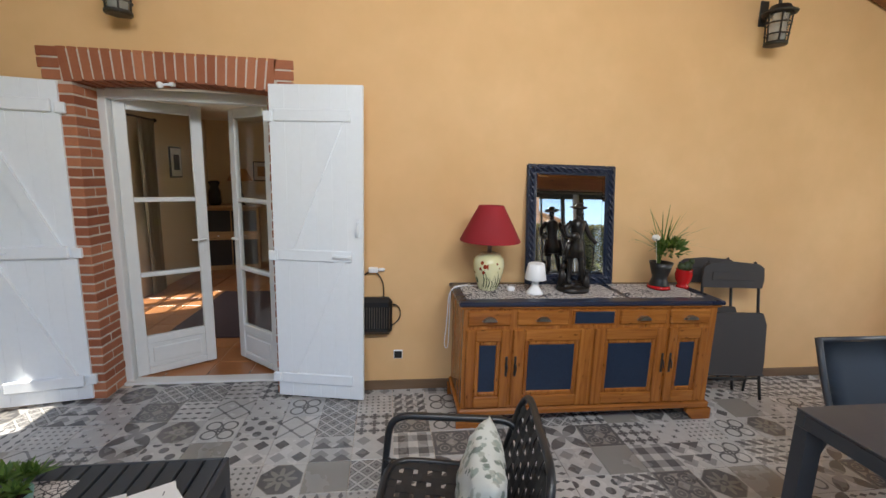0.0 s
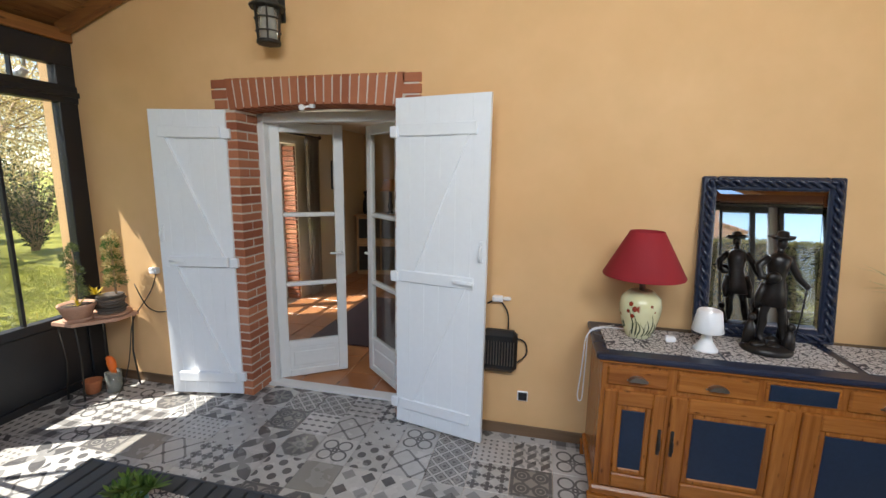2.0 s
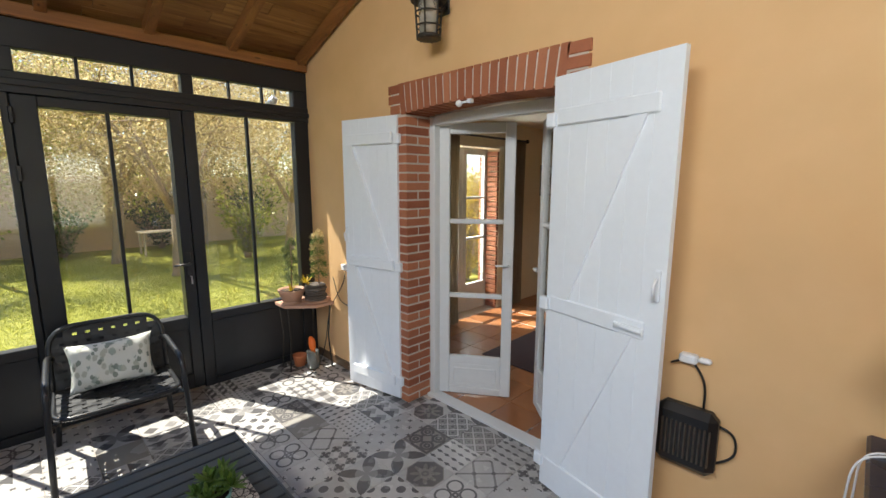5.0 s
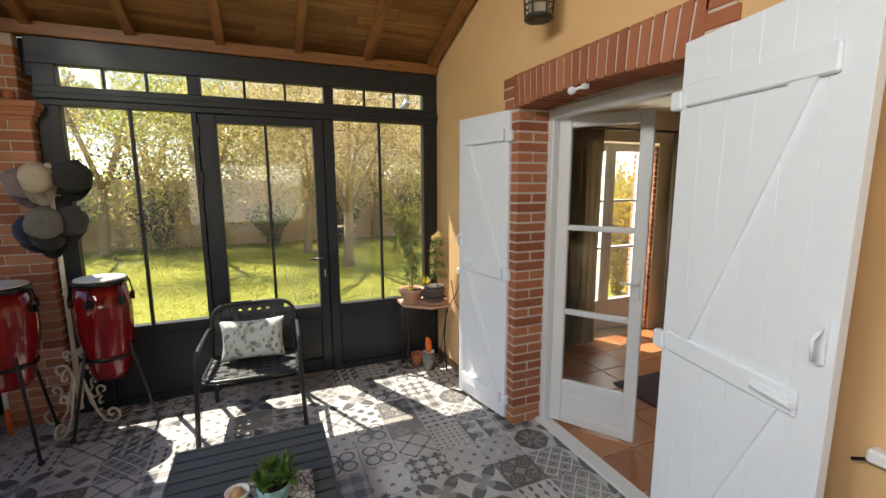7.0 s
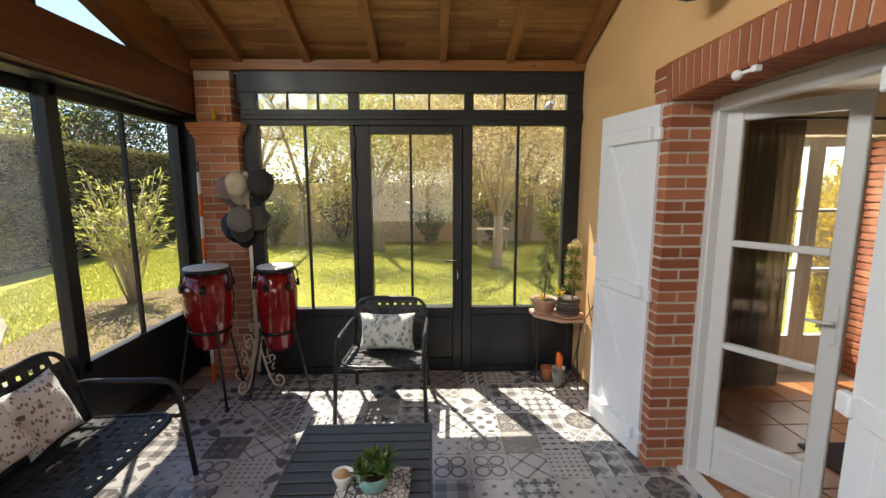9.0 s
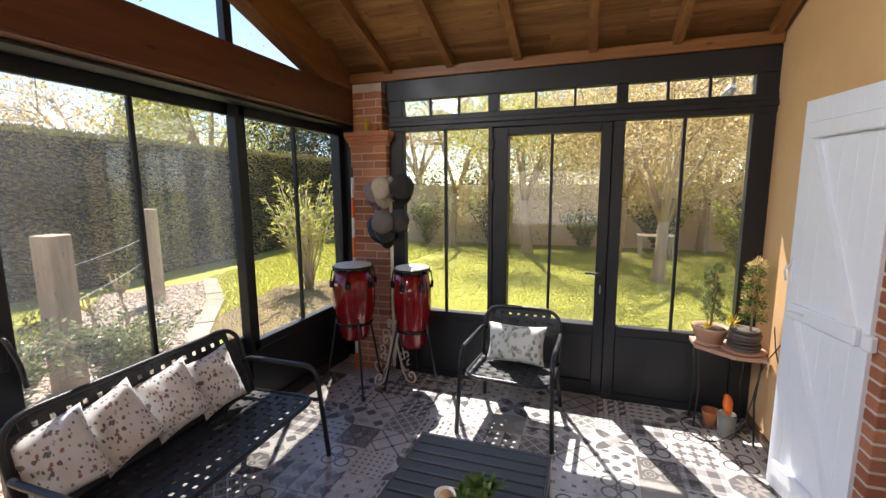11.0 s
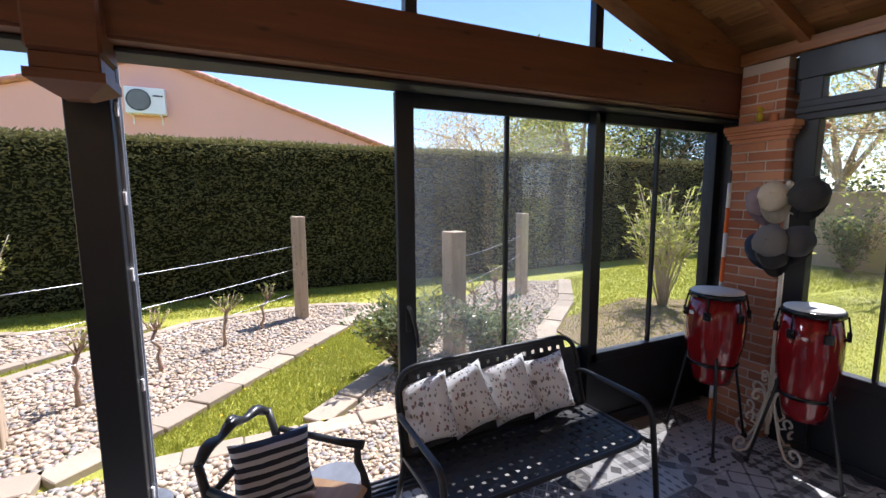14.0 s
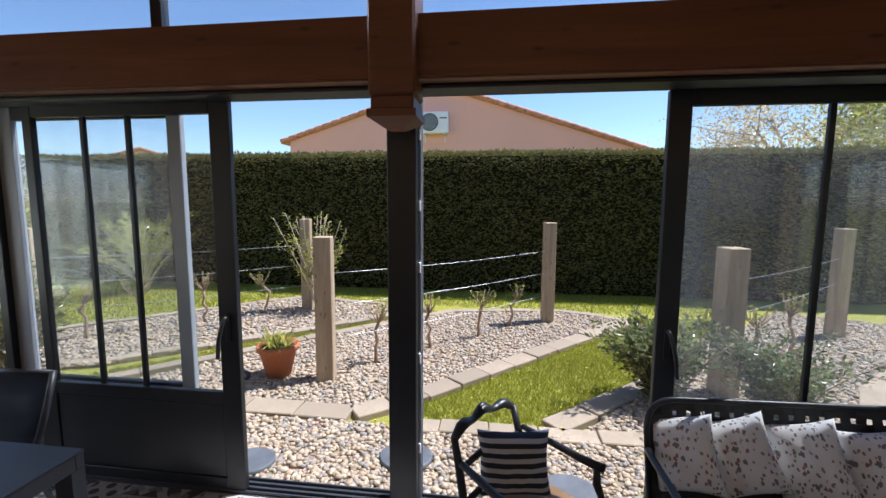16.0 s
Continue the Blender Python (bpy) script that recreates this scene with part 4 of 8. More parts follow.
# clipped hedge: a solid body, near-black for the shade inside, bristling with small leaves
def hedge(name, label, x0, x1, y0, y1, z1, count, seed):
    r = np.random.default_rng(seed)
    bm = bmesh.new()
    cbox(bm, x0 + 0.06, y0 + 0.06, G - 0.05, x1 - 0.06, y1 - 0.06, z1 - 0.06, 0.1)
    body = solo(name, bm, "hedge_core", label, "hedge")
    A = np.array([(x1 - x0) * (z1 - G), (x1 - x0) * (z1 - G) * 0.15, (x1 - x0) * (y1 - y0), (y1 - y0) * (z1 - G), (y1 - y0) * (z1 - G)])
    face = r.choice(5, count, p=A / A.sum())
    u, v = r.uniform(0, 1, count), r.uniform(0, 1, count)
    X, Y, Z = x0 + u * (x1 - x0), y0 + v * (y1 - y0), G + v * (z1 - G)
    depth = r.uniform(-0.07, 0.015, count) + 0.02 * np.sin(X * 3.1) * np.sin(Z * 4.3 + X) + 0.035 * np.sin(X * 5.3 + 2.0 * np.sin(Z * 2.1)) * np.sin(Z * 17 + 3.0 * np.sin(X * 2.3))
    P, D = np.zeros((count, 3)), np.zeros((count, 3))
    for i, (pos, nor) in enumerate(((lambda: np.stack([X, y1 + depth, Z], 1), (0, 1, 0)), (lambda: np.stack([X, y0 - depth, Z], 1), (0, -1, 0)),
                                    (lambda: np.stack([X, Y, z1 + depth * 0.7], 1), (0, 0, 1)),
                                    (lambda: np.stack([x0 - depth, y0 + u * (y1 - y0), Z], 1), (-1, 0, 0)), (lambda: np.stack([x1 + depth, y0 + u * (y1 - y0), Z], 1), (1, 0, 0)))):
        k = face == i
        P[k], D[k] = pos()[k], nor
    D = D * 0.8 + r.normal(0, 1.0, (count, 3)) * np.array((1.0, 0.6, 0.35)) + np.array((0, 0, -0.15))
    ob = new("leaves", leaves_mesh("leaves", P, D, 0.085, "hedge", 0.36, 0.12, r))
    ob.parent = body
    ob["kind"] = "stuff"
    return body


hedge("hedge", "tall clipped evergreen hedge across the garden", -16.0, 11.0, -4.9, -3.6, 2.78, 125000, 4)


# ---------------------------------------------------------------- doors and shutters
def shutter(hinge, ang, side, label, W=0.60, H=2.15, relief=0.013):
    """A boarded shutter with ledges and braces; side: +1 opens to +x from its hinge."""
    T = 0.03
    ob = thing("shutter", label, "shutter", "shutters", at=pose(*hinge, 0.02, 0, 0, ang))
    s = side
    for i in range(6):
        part("board", boxes((s * (i * W / 6 + 0.0002), 0, 0, s * ((i + 1) * W / 6 - 0.0002), T, H), c=0.0014), "white", ob)
    for z in (0.105, 1.02, 1.955):
        part("ledge", boxes((s * 0.035, -relief - 0.002, z, s * (W - 0.075), 0, z + 0.08), c=0.006), "white", ob)
    for z0, z1 in ((0.185, 1.02), (1.10, 1.955)):
        bm = bmesh.new()
        prism(bm, [(s * 0.07, z0), (s * 0.147, z0), (s * 0.505, z1), (s * 0.43, z1)], 1, -relief, 0.0005)
        part("brace", bm, "white", ob)
    for z in (0.145, 1.05, 1.985):
        part("hinge", boxes((-s * 0.035, -0.02, z - 0.035, s * 0.02, 0.012, z + 0.035), c=0.006), "white", ob)
    bm = bmesh.new()
    tube(bm, [(s * (W - 0.20), -0.03, 1.06), (s * (W - 0.08), -0.03, 1.06)], 0.007, 6)
    cbox(bm, s * (W - 0.21), -0.032, 1.048, s * (W - 0.07), -0.012, 1.072)
    part("latch_bar", bm, "white", ob)
    bm = boxes((s * (W - 0.045), -0.012, 1.20, s * (W - 0.02), 0, 1.33))
    tube(bm, [(s * (W - 0.032), -0.012, 1.30), (s * (W - 0.032), -0.04, 1.27), (s * (W - 0.032), -0.03, 1.21)], 0.006, 6)
    part("hook", bm, "white", ob)
    return ob


shutter((-2.328, 6.475), 11.0, -1, "white painted boarded shutter folded back to the wall", 0.555, 2.15, 0.03)
shutter((-1.047, 6.437), -12.0, 1, "white painted boarded shutter standing half open", 0.632, 2.19)

frame_d = thing("door_frame", "off-white painted wooden door frame", "door frame", kind="structure")
FY = YN + 0.225
for r in ((DX0 - 0.005, FY, 0, DX0 + 0.05, FY + 0.07, 2.17), (DX1 - 0.05, FY, 0, DX1 + 0.005, FY + 0.07, 2.17), (DX0 + 0.05, FY, 2.11, DX1 - 0.05, FY + 0.07, 2.18)):
    part("frame_bar", boxes(r, c=0.006), "door_white", frame_d)


def french_leaf(name, hinge, ang, s, label):
    W, H, T = 0.56, 2.10, 0.042
    ob = thing(name, label, "door", "french door leaves", "structure", at=pose(*hinge, 0.025, 0, 0, ang))
    st = 0.078
    for r in ((0, 0, st, H), (W - st, 0, W, H), (st, H - 0.075, W - st, H), (st, 0, W - st, 0.06), (st, 0.25, W - st, 0.315), (st, 0.79, W - st, 0.825), (st, 1.365, W - st, 1.40)):
        part("frame_bar", boxes((s * r[0], -T / 2, r[1], s * r[2], T / 2, r[3]), c=0.006), "door_white", ob)
    part("panel", boxes((s * st, -0.012, 0.06, s * (W - st), 0.012, 0.25), c=0.004), "door_white", ob)
    part("panel_mould", boxes((s * (st + 0.03), -0.018, 0.09, s * (W - st - 0.03), 0.018, 0.22), c=0.008), "door_white", ob)
    for z0, z1 in ((0.315, 0.79), (0.825, 1.365), (1.40, H - 0.075)):
        part("pane", boxes((s * st, -0.003, z0, s * (W - st), 0.003, z1), c=0.0005), "glass", ob)
    bm = boxes((s * (W - 0.05), -T / 2 - 0.006, 0.95, s * (W - 0.02), -T / 2, 1.15))
    tube(bm, bend([(s * (W - 0.035), -T / 2, 1.06), (s * (W - 0.035), -T / 2 - 0.045, 1.06), (s * (W - 0.13), -T / 2 - 0.045, 1.06)], rad=0.02), 0.008)
    part("door_handle", bm, "door_white", ob)
    return ob


french_leaf("door_leaf_left", (-2.20, FY + 0.06), 34, 1, "white french door leaf with three panes, open inwards")
french_leaf("door_leaf_right", (-1.12, FY + 0.06), -42, -1, "white french door leaf with three panes, open inwards")
bm = bmesh.new()
ball(bm, (0, 0, 0), 0.022)
tube(bm, [(0, 0, 0), (0.05, 0.03, 0.012)], 0.008)
cbox(bm, 0.045, 0.02, 0.0, 0.075, 0.05, 0.025)
solo("porch_light_sensor", bm, "white_plastic", "small white sensor ball under the brick arch", "sensor", at=pose(-1.72, YN - 0.03, 2.172))


# ---------------------------------------------------------------- wall fittings
def lantern(x, z):
    ob = thing("wall_lantern", "black wrought iron wall lantern with a caged glass", "lamp", "wall lanterns", at=pose(x, YN, z))
    bm = bmesh.new()
    cbox(bm, -0.035, -0.012, -0.02, 0.035, 0, 0.16, 0.006)
    tube(bm, bend([(0, -0.01, 0.02), (0, -0.06, -0.02), (0, -0.14, 0.05), (0, -0.14, 0.14), (0, -0.09, 0.16)], 6, 0.08), 0.011)
    part("bracket", bm, "iron", ob)
    bm = bmesh.new()
    lathe(bm, [(0.105, 0.0), (0.11, 0.012), (0.075, 0.03), (0.06, 0.055), (0.02, 0.065)], 20, (0, -0.15, 0.02))
    part("cap", bm, "iron", ob)
    for i in range(6):
        a = i * math.pi / 3
        bm = bmesh.new()
        tube(bm, [(0.082 * math.cos(a), -0.15 + 0.082 * math.sin(a), 0.02), (0.068 * math.cos(a), -0.15 + 0.068 * math.sin(a), -0.19)], 0.006, 6)
        part("cage_bar", bm, "iron", ob)
    for zz, r in ((-0.045, 0.079), (-0.12, 0.074)):
        bm = bmesh.new()
        tube(bm, [(r * math.cos(i * math.pi / 8), -0.15 + r * math.sin(i * math.pi / 8), zz) for i in range(17)], 0.005, 6)
        part("cage_ring", bm, "iron", ob)
    bm = bmesh.new()
    lathe(bm, [(0.05, -0.19), (0.074, -0.188), (0.074, -0.17), (0.05, -0.165)], 18, (0, -0.15, 0))
    part("foot_ring", bm, "iron", ob)
    bm = bmesh.new()
    lathe(bm, [(0.055, -0.165), (0.06, 0.015)], 18, (0, -0.15, 0))
    part("glass", bm, "lantern_glass", ob, "frosted glass cylinder")


lantern(-1.86, 2.73)
lantern(2.50, 2.835)

bm = boxes((-0.212, YN - 0.012, 0.254, -0.142, YN, 0.324), c=0.004)
sock = solo("wall_socket", bm, "white_plastic", "white framed outdoor wall socket with a dark flap", "socket")
part("flap", boxes((-0.205, YN - 0.018, 0.261, -0.149, YN - 0.011, 0.317)), "black_plastic", sock, "dark grey flap")
heater = thing("wall_heater", "black plastic wall heater with a grille", "heater")
part("casing", boxes((-0.46, YN - 0.09, 0.47, -0.225, YN - 0.002, 0.755), c=0.03), "black_plastic", heater)
for i in range(11):
    x = -0.43 + i * 0.018
    part("grille_bar", boxes((x, YN - 0.101, 0.53, x + 0.007, YN - 0.088, 0.69), c=0.002), "pewter", heater)
bm = bmesh.new()
tube(bm, bend([(-0.245, YN - 0.03, 0.70), (-0.17, YN - 0.02, 0.68), (-0.16, YN - 0.02, 0.58), (-0.24, YN - 0.03, 0.52)], 6, 0.08), 0.005, 6)
tube(bm, bend([(-0.29, YN - 0.03, 0.75), (-0.29, YN - 0.03, 0.86), (-0.33, YN - 0.03, 0.93), (-0.37, YN - 0.03, 0.955), (-0.43, YN - 0.03, 0.92)], 6, 0.06), 0.005, 6)
part("cable", bm, "black_plastic", heater)
plug = solo("plug_adapter", boxes((-0.40, YN - 0.045, 0.935, -0.33, YN, 0.975), (-0.33, YN - 0.03, 0.945, -0.28, YN, 0.968), c=0.008), "white_plastic", "white plug adapter on the wall", "plug")


# ---------------------------------------------------------------- sideboard
SB = thing("sideboard", "honey pine sideboard with navy panels and top", "sideboard", at=pose(0.19, 5.93, 0, 0, 0, -0.5))
W, D, H = 1.84, 0.51, 0.868
bm = boxes((0.035, 0.03, 0.12, W - 0.035, D, H - 0.045), c=0.004)
part("carcass", bm, "pine", SB)
part("top", boxes((0, 0, H - 0.032, W, D + 0.01, H), c=0.009), "navy_top", SB)
part("top_moulding", boxes((0.018, 0.014, H - 0.05, W - 0.018, D, H - 0.032), c=0.006), "pine_x", SB)
part("plinth", boxes((0.015, 0.008, 0.075, W - 0.015, D, 0.125), c=0.012), "pine_x", SB)
for x0, x1 in ((0.005, 0.19), (W - 0.19, W - 0.005)):
    bm = bmesh.new()
    inner = x1 if x0 < 1 else x0
    outer = x0 if x0 < 1 else x1
    prism(bm, [(outer, 0), (outer + (inner - outer) * 0.75, 0), (outer + (inner - outer) * 0.85, 0.03), (inner, 0.05), (inner, 0.078), (outer, 0.078)], 1, 0.0, 0.03)
    part("foot", bm, "pine_x", SB)
    part("foot", boxes((x0, D - 0.06, 0, x0 + 0.1, D, 0.078)), "pine", SB)
cols = [(0.06, 0.345), (0.385, 0.735), (0.765, 1.065), (1.095, 1.425), (1.455, 1.745)]
for i, (a, b) in enumerate(cols):
    if i == 2:
        part("inset_panel", boxes((a, 0.022, 0.705, b, 0.034, 0.805), c=0.004), "pine_x", SB)
        part("navy_panel", boxes((a + 0.014, 0.016, 0.716, b - 0.014, 0.026, 0.796), c=0.003), "navy", SB, "navy lacquered panel")
        continue
    dr = part("drawer", boxes((a, 0.014, 0.705, b, 0.034, 0.805), c=0.008), "pine_x", SB)
    bm = bmesh.new()
    cx = (a + b) / 2
    pr = [(0.042 * math.cos(math.pi * j / 8), 0.026 * math.sin(math.pi * j / 8)) for j in range(9)]
    prism(bm, [(cx + x, 0.742 + z) for x, z in pr], 1, -0.012, 0.016)
    cbox(bm, cx - 0.05, 0.01, 0.735, cx + 0.05, 0.017, 0.745, 0.002)
    part("cup_handle", bm, "pewter", dr, "pewter cup handle")
for a, b, p0, p1, hx in ((0.055, 0.345, 0.145, 0.255, 0.325), (0.365, 0.90, 0.475, 0.79, 0.385), (0.925, 1.44, 1.03, 1.34, 1.42), (1.46, 1.75, 1.55, 1.66, 1.48)):
    z0, z1 = 0.135, 0.68
    d = thing("door", "honey pine cupboard door with a navy panel", "")
    d.parent = SB
    if "category" in d:
        del d["category"]
    for r in ((a, z0, p0 - 0.03, z1), (p1 + 0.03, z0, b, z1), (p0 - 0.03, z0, p1 + 0.03, 0.215), (p0 - 0.03, 0.60, p1 + 0.03, z1)):
        part("frame_bar", boxes((r[0], 0.010, r[1], r[2], 0.034, r[3]), c=0.006), "pine" if r[3] - r[1] > 0.3 else "pine_x", d)
    for r in ((p0 - 0.03, 0.215, p0, 0.60), (p1, 0.215, p1 + 0.03, 0.60), (p0, 0.215, p1, 0.245), (p0, 0.57, p1, 0.60)):
        part("moulding", boxes((r[0], 0.019, r[1], r[2], 0.034, r[3]), c=0.008), "pine", d)
    part("navy_panel", boxes((p0, 0.024, 0.245, p1, 0.034, 0.57), c=0.002), "navy", d, "navy lacquered panel")
    bm = boxes((hx - 0.008, 0.004, 0.36, hx + 0.008, 0.011, 0.50), c=0.006)
    tube(bm, [(hx, 0.004, 0.455), (hx, -0.014, 0.44), (hx, -0.016, 0.40)], 0.005, 6)
    part("pull", bm, "iron", d, "dark iron drop pull")


def mat_pattern(name, base, ink, scale):
    """Printed ornament on cloth, paper or vinyl."""
    k = Nodes(name)
    at = k.coords((scale, scale, scale))
    v = k.add("ShaderNodeTexVoronoi", feature="DISTANCE_TO_EDGE")
    v.inputs["Scale"].default_value = 1.0
    k.link(at, v.inputs["Vector"])
    w = k.add("ShaderNodeTexVoronoi")
    w.inputs["Scale"].default_value = 2.3
    k.link(at, w.inputs["Vector"])
    f = k.math("MULTIPLY", k.ramp(v.outputs["Distance"], 0.05, 0.08), k.ramp(w.outputs["Distance"], 0.18, 0.24))
    c = k.mix(f, ink, base)
    k.bump(k.noise(300.0), 0.1, 0.001)
    return k.done(c, 0.75)


M["lace_mat"] = mat_pattern("ornament_placemat", (0.58, 0.53, 0.50), (0.055, 0.045, 0.05), 34.0)
for x0, x1, rot in ((0.06, 0.60, 0), (0.60, 1.16, 1.0), (1.20, 1.74, -1.0)):
    solo("placemat", boxes((-0.27, -0.18, 0, 0.27, 0.18, 0.003), c=0.001), "lace_mat", "grey and white ornament placemat on the sideboard", "placemat", "placemats", at=pose(0.19 + (x0 + x1) / 2, 6.19, 0.8685, 0, 0, rot))

# mirror with a rope-moulded frame, leaning against the wall
MR = thing("mirror", "tall mirror in a navy rope-pattern frame on the sideboard", "mirror", at=pose(1.10, 6.38, 0.869, -7.4, 0, 0))
MW, MH = 0.69, 0.895
for r in ((-MW / 2, 0, -MW / 2 + 0.075, MH), (MW / 2 - 0.075, 0, MW / 2, MH), (-MW / 2 + 0.075, 0, MW / 2 - 0.075, 0.075), (-MW / 2 + 0.075, MH - 0.075, MW / 2 - 0.075, MH)):
    part("frame_bar", boxes((r[0], -0.02, r[1], r[2], 0.012, r[3]), c=0.008), "navy_top", MR)
for (x0, z0), (x1, z1) in (((-MW / 2 + 0.037, 0.02), (-MW / 2 + 0.037, MH - 0.02)), ((MW / 2 - 0.037, 0.02), (MW / 2 - 0.037, MH - 0.02)), ((-MW / 2 + 0.05, 0.037), (MW / 2 - 0.05, 0.037)), ((-MW / 2 + 0.05, MH - 0.037), (MW / 2 - 0.05, MH - 0.037))):
    bm = bmesh.new()
    n = int(math.hypot(x1 - x0, z1 - z0) / 0.009)
    for ph in (0, math.pi):
        pts = []
        for i in range(n + 1):
            t = i / n
            a = ph + i * 0.55
            ox = 0.013 * math.cos(a)
            pts.append((x0 + (x1 - x0) * t + (ox if x0 == x1 else 0), -0.022 - 0.010 * math.sin(a), z0 + (z1 - z0) * t + (ox if z0 == z1 else 0)))
        tube(bm, pts, 0.011, 6)
    part("rope_moulding", bm, "navy_top", MR)
part("mirror_glass", boxes((-MW / 2 + 0.07, -0.006, 0.07, MW / 2 - 0.07, -0.002, MH - 0.07), c=0.001), "mirror", MR, "bevelled mirror glass")
bm = bmesh.new()
a, b, c, d = MW / 2 - 0.075, MH - 0.075, 0.075, 0.022
for q in (((-a, c), (a, c), (a - d, c + d), (-a + d, c + d)), ((a, c), (a, b), (a - d, b - d), (a - d, c + d)), ((a, b), (-a, b), (-a + d, b - d), (a - d, b - d)), ((-a, b), (-a, c), (-a + d, c + d), (-a + d, b - d))):
    vs = [bm.verts.new((x, -0.0065 if i < 2 else -0.0085, z)) for i, (x, z) in enumerate(q)]
    bm.faces.new(vs)
part("bevel", bm, "mirror", MR)

# table lamp with a dark red shade
k = Nodes("painted_cream_vase")
at = k.coords()
v = k.add("ShaderNodeTexVoronoi")
v.inputs["Scale"].default_value = 15.0
k.link(at, v.inputs["Vector"])
sep = k.add("ShaderNodeSeparateXYZ")
k.link(at, sep.inputs[0])
col = k.mix(k.ramp(k.noise(6.0, 3.0, 0.5, at), 0.35, 0.65), (0.66, 0.62, 0.36), (0.72, 0.70, 0.48))
petal = k.math("MULTIPLY", k.ramp(v.outputs["Distance"], 0.28, 0.33, 1, 0), k.ramp(sep.outputs[0], -0.02, -0.03, 0, 1))
petal = k.math("MULTIPLY", petal, k.ramp(sep.outputs[2], 0.10, 0.12))
col = k.mix(petal, col, (0.28, 0.03, 0.015))
wv = k.add("ShaderNodeTexWave")
wv.inputs["Scale"].default_value, wv.inputs["Distortion"].default_value = 9.0, 6.0
k.link(at, wv.inputs["Vector"])
stem = k.math("MULTIPLY", k.ramp(wv.outputs["Fac"], 0.965, 0.99), k.ramp(sep.outputs[2], 0.11, 0.09))
col = k.mix(stem, col, (0.05, 0.09, 0.03))
M["vase_cream"] = k.done(col, 0.16)
M["painted_red"] = plain("rust_red_glaze", (0.26, 0.03, 0.012), 0.2, grain=60, var=0.2)
LP = thing("table_lamp", "cream flower-painted ceramic lamp with a dark red shade", "lamp", at=pose(0.44, 6.24, 0.871))
bm = bmesh.new()
lathe(bm, [(0.055, 0), (0.065, 0.01), (0.085, 0.06), (0.103, 0.13), (0.108, 0.18), (0.10, 0.225), (0.075, 0.25), (0.06, 0.262), (0.05, 0.265)], 32)
vase = part("base", bm, "vase_cream", LP)
for deg, z, r_ in ((-128, 0.205, 0.016), (-116, 0.18, 0.019), (-134, 0.165, 0.014), (-122, 0.14, 0.015), (-70, 0.20, 0.010), (-60, 0.17, 0.009)):
    bm = bmesh.new()
    a = radians(deg)
    rad = 0.104 if z > 0.15 else 0.102
    ball(bm, (rad * math.cos(a), rad * math.sin(a), z), r_, 2, (0.8, 0.45, 0.9))
    part("painted_flower", bm, "painted_red", vase, "rust red painted flower")
for deg, z0, z1 in ((-128, 0.03, 0.17), (-116, 0.02, 0.16), (-104, 0.03, 0.11), (-90, 0.02, 0.09), (-76, 0.03, 0.12), (-64, 0.03, 0.15), (-48, 0.03, 0.10)):
    bm = bmesh.new()
    pts = []
    for j in range(7):
        z = z0 + (z1 - z0) * j / 6
        a = radians(deg + 7 * math.sin(j * 0.6))
        rad = np.interp(z, (0.0, 0.06, 0.13, 0.18), (0.055, 0.085, 0.103, 0.108)) + 0.0005
        pts.append((rad * math.cos(a), rad * math.sin(a), z))
    tube(bm, pts, [0.004, 0.004, 0.0035, 0.003, 0.0025, 0.002, 0.001], 5)
    part("painted_stem", bm, "dark_leaf", vase)
bm = bmesh.new()
lathe(bm, [(0.015, 0.265), (0.015, 0.36)], 12)
part("stem", bm, "pewter", LP)
bm = bmesh.new()
lathe(bm, [(0.208, 0.345), (0.210, 0.352), (0.088, 0.585), (0.086, 0.59), (0.083, 0.588), (0.203, 0.352), (0.208, 0.345)], 40, caps=False)
part("shade", bm, "red_shade", LP, "dark red conical fabric shade")
bm = boxes((0.13, -0.06, 0, 0.18, -0.02, 0.03), c=0.006)
part("switch", bm, "white_plastic", LP, "white switch block")
bm = bmesh.new()
tube(bm, bend([(0.1, 0.03, 0.004), (-0.1, 0.1, 0.006), (-0.22, 0.05, 0.006), (-0.275, 0.0, -0.02), (-0.285, 0.0, -0.25), (-0.30, 0.0, -0.42), (-0.27, 0.0, -0.44), (-0.265, 0, -0.2), (-0.26, 0.04, 0.004), (-0.1, 0.14, 0.004)], 6, 0.06), 0.0035, 6)
part("cord", bm, "white_plastic", LP)
WL = thing("small_table_lamp", "small white plastic table lamp", "lamp", at=pose(0.745, 6.13, 0.871))
bm = bmesh.new()
lathe(bm, [(0.058, 0), (0.058, 0.008), (0.048, 0.018), (0.028, 0.05), (0.022, 0.085), (0.026, 0.10)], 24)
part("base", bm, "white_plastic", WL)
bm = bmesh.new()
lathe(bm, [(0.072, 0.10), (0.074, 0.104), (0.057, 0.205), (0.05, 0.213)], 28)
part("shade", bm, "white_plastic", WL)

# bronze figure, kept as one plain mesh
bm = bmesh.new()
lathe(bm, [(0.125, 0), (0.13, 0.012), (0.12, 0.03), (0.085, 0.045), (0.01, 0.05)], 20)
for x, y, r in ((-0.07, -0.03, 0.035), (0.06, 0.04, 0.04), (0.0, -0.06, 0.03), (0.085, -0.02, 0.028)):
    ball(bm, (x, y, 0.04), r, 2, (1.2, 1.0, 0.6))
for foot, knee in (((-0.048, 0.0), (-0.040, 0.004)), ((0.062, -0.03), (0.046, -0.022))):
    tube(bm, [(foot[0], foot[1] - 0.04, 0.062), (foot[0], foot[1] - 0.01, 0.066), (foot[0], foot[1], 0.09), (knee[0] + 0.004, knee[1], 0.15), (knee[0], knee[1], 0.19), (knee[0] * 0.55, 0, 0.31)], [0.012, 0.017, 0.017, 0.022, 0.021, 0.033], 10)
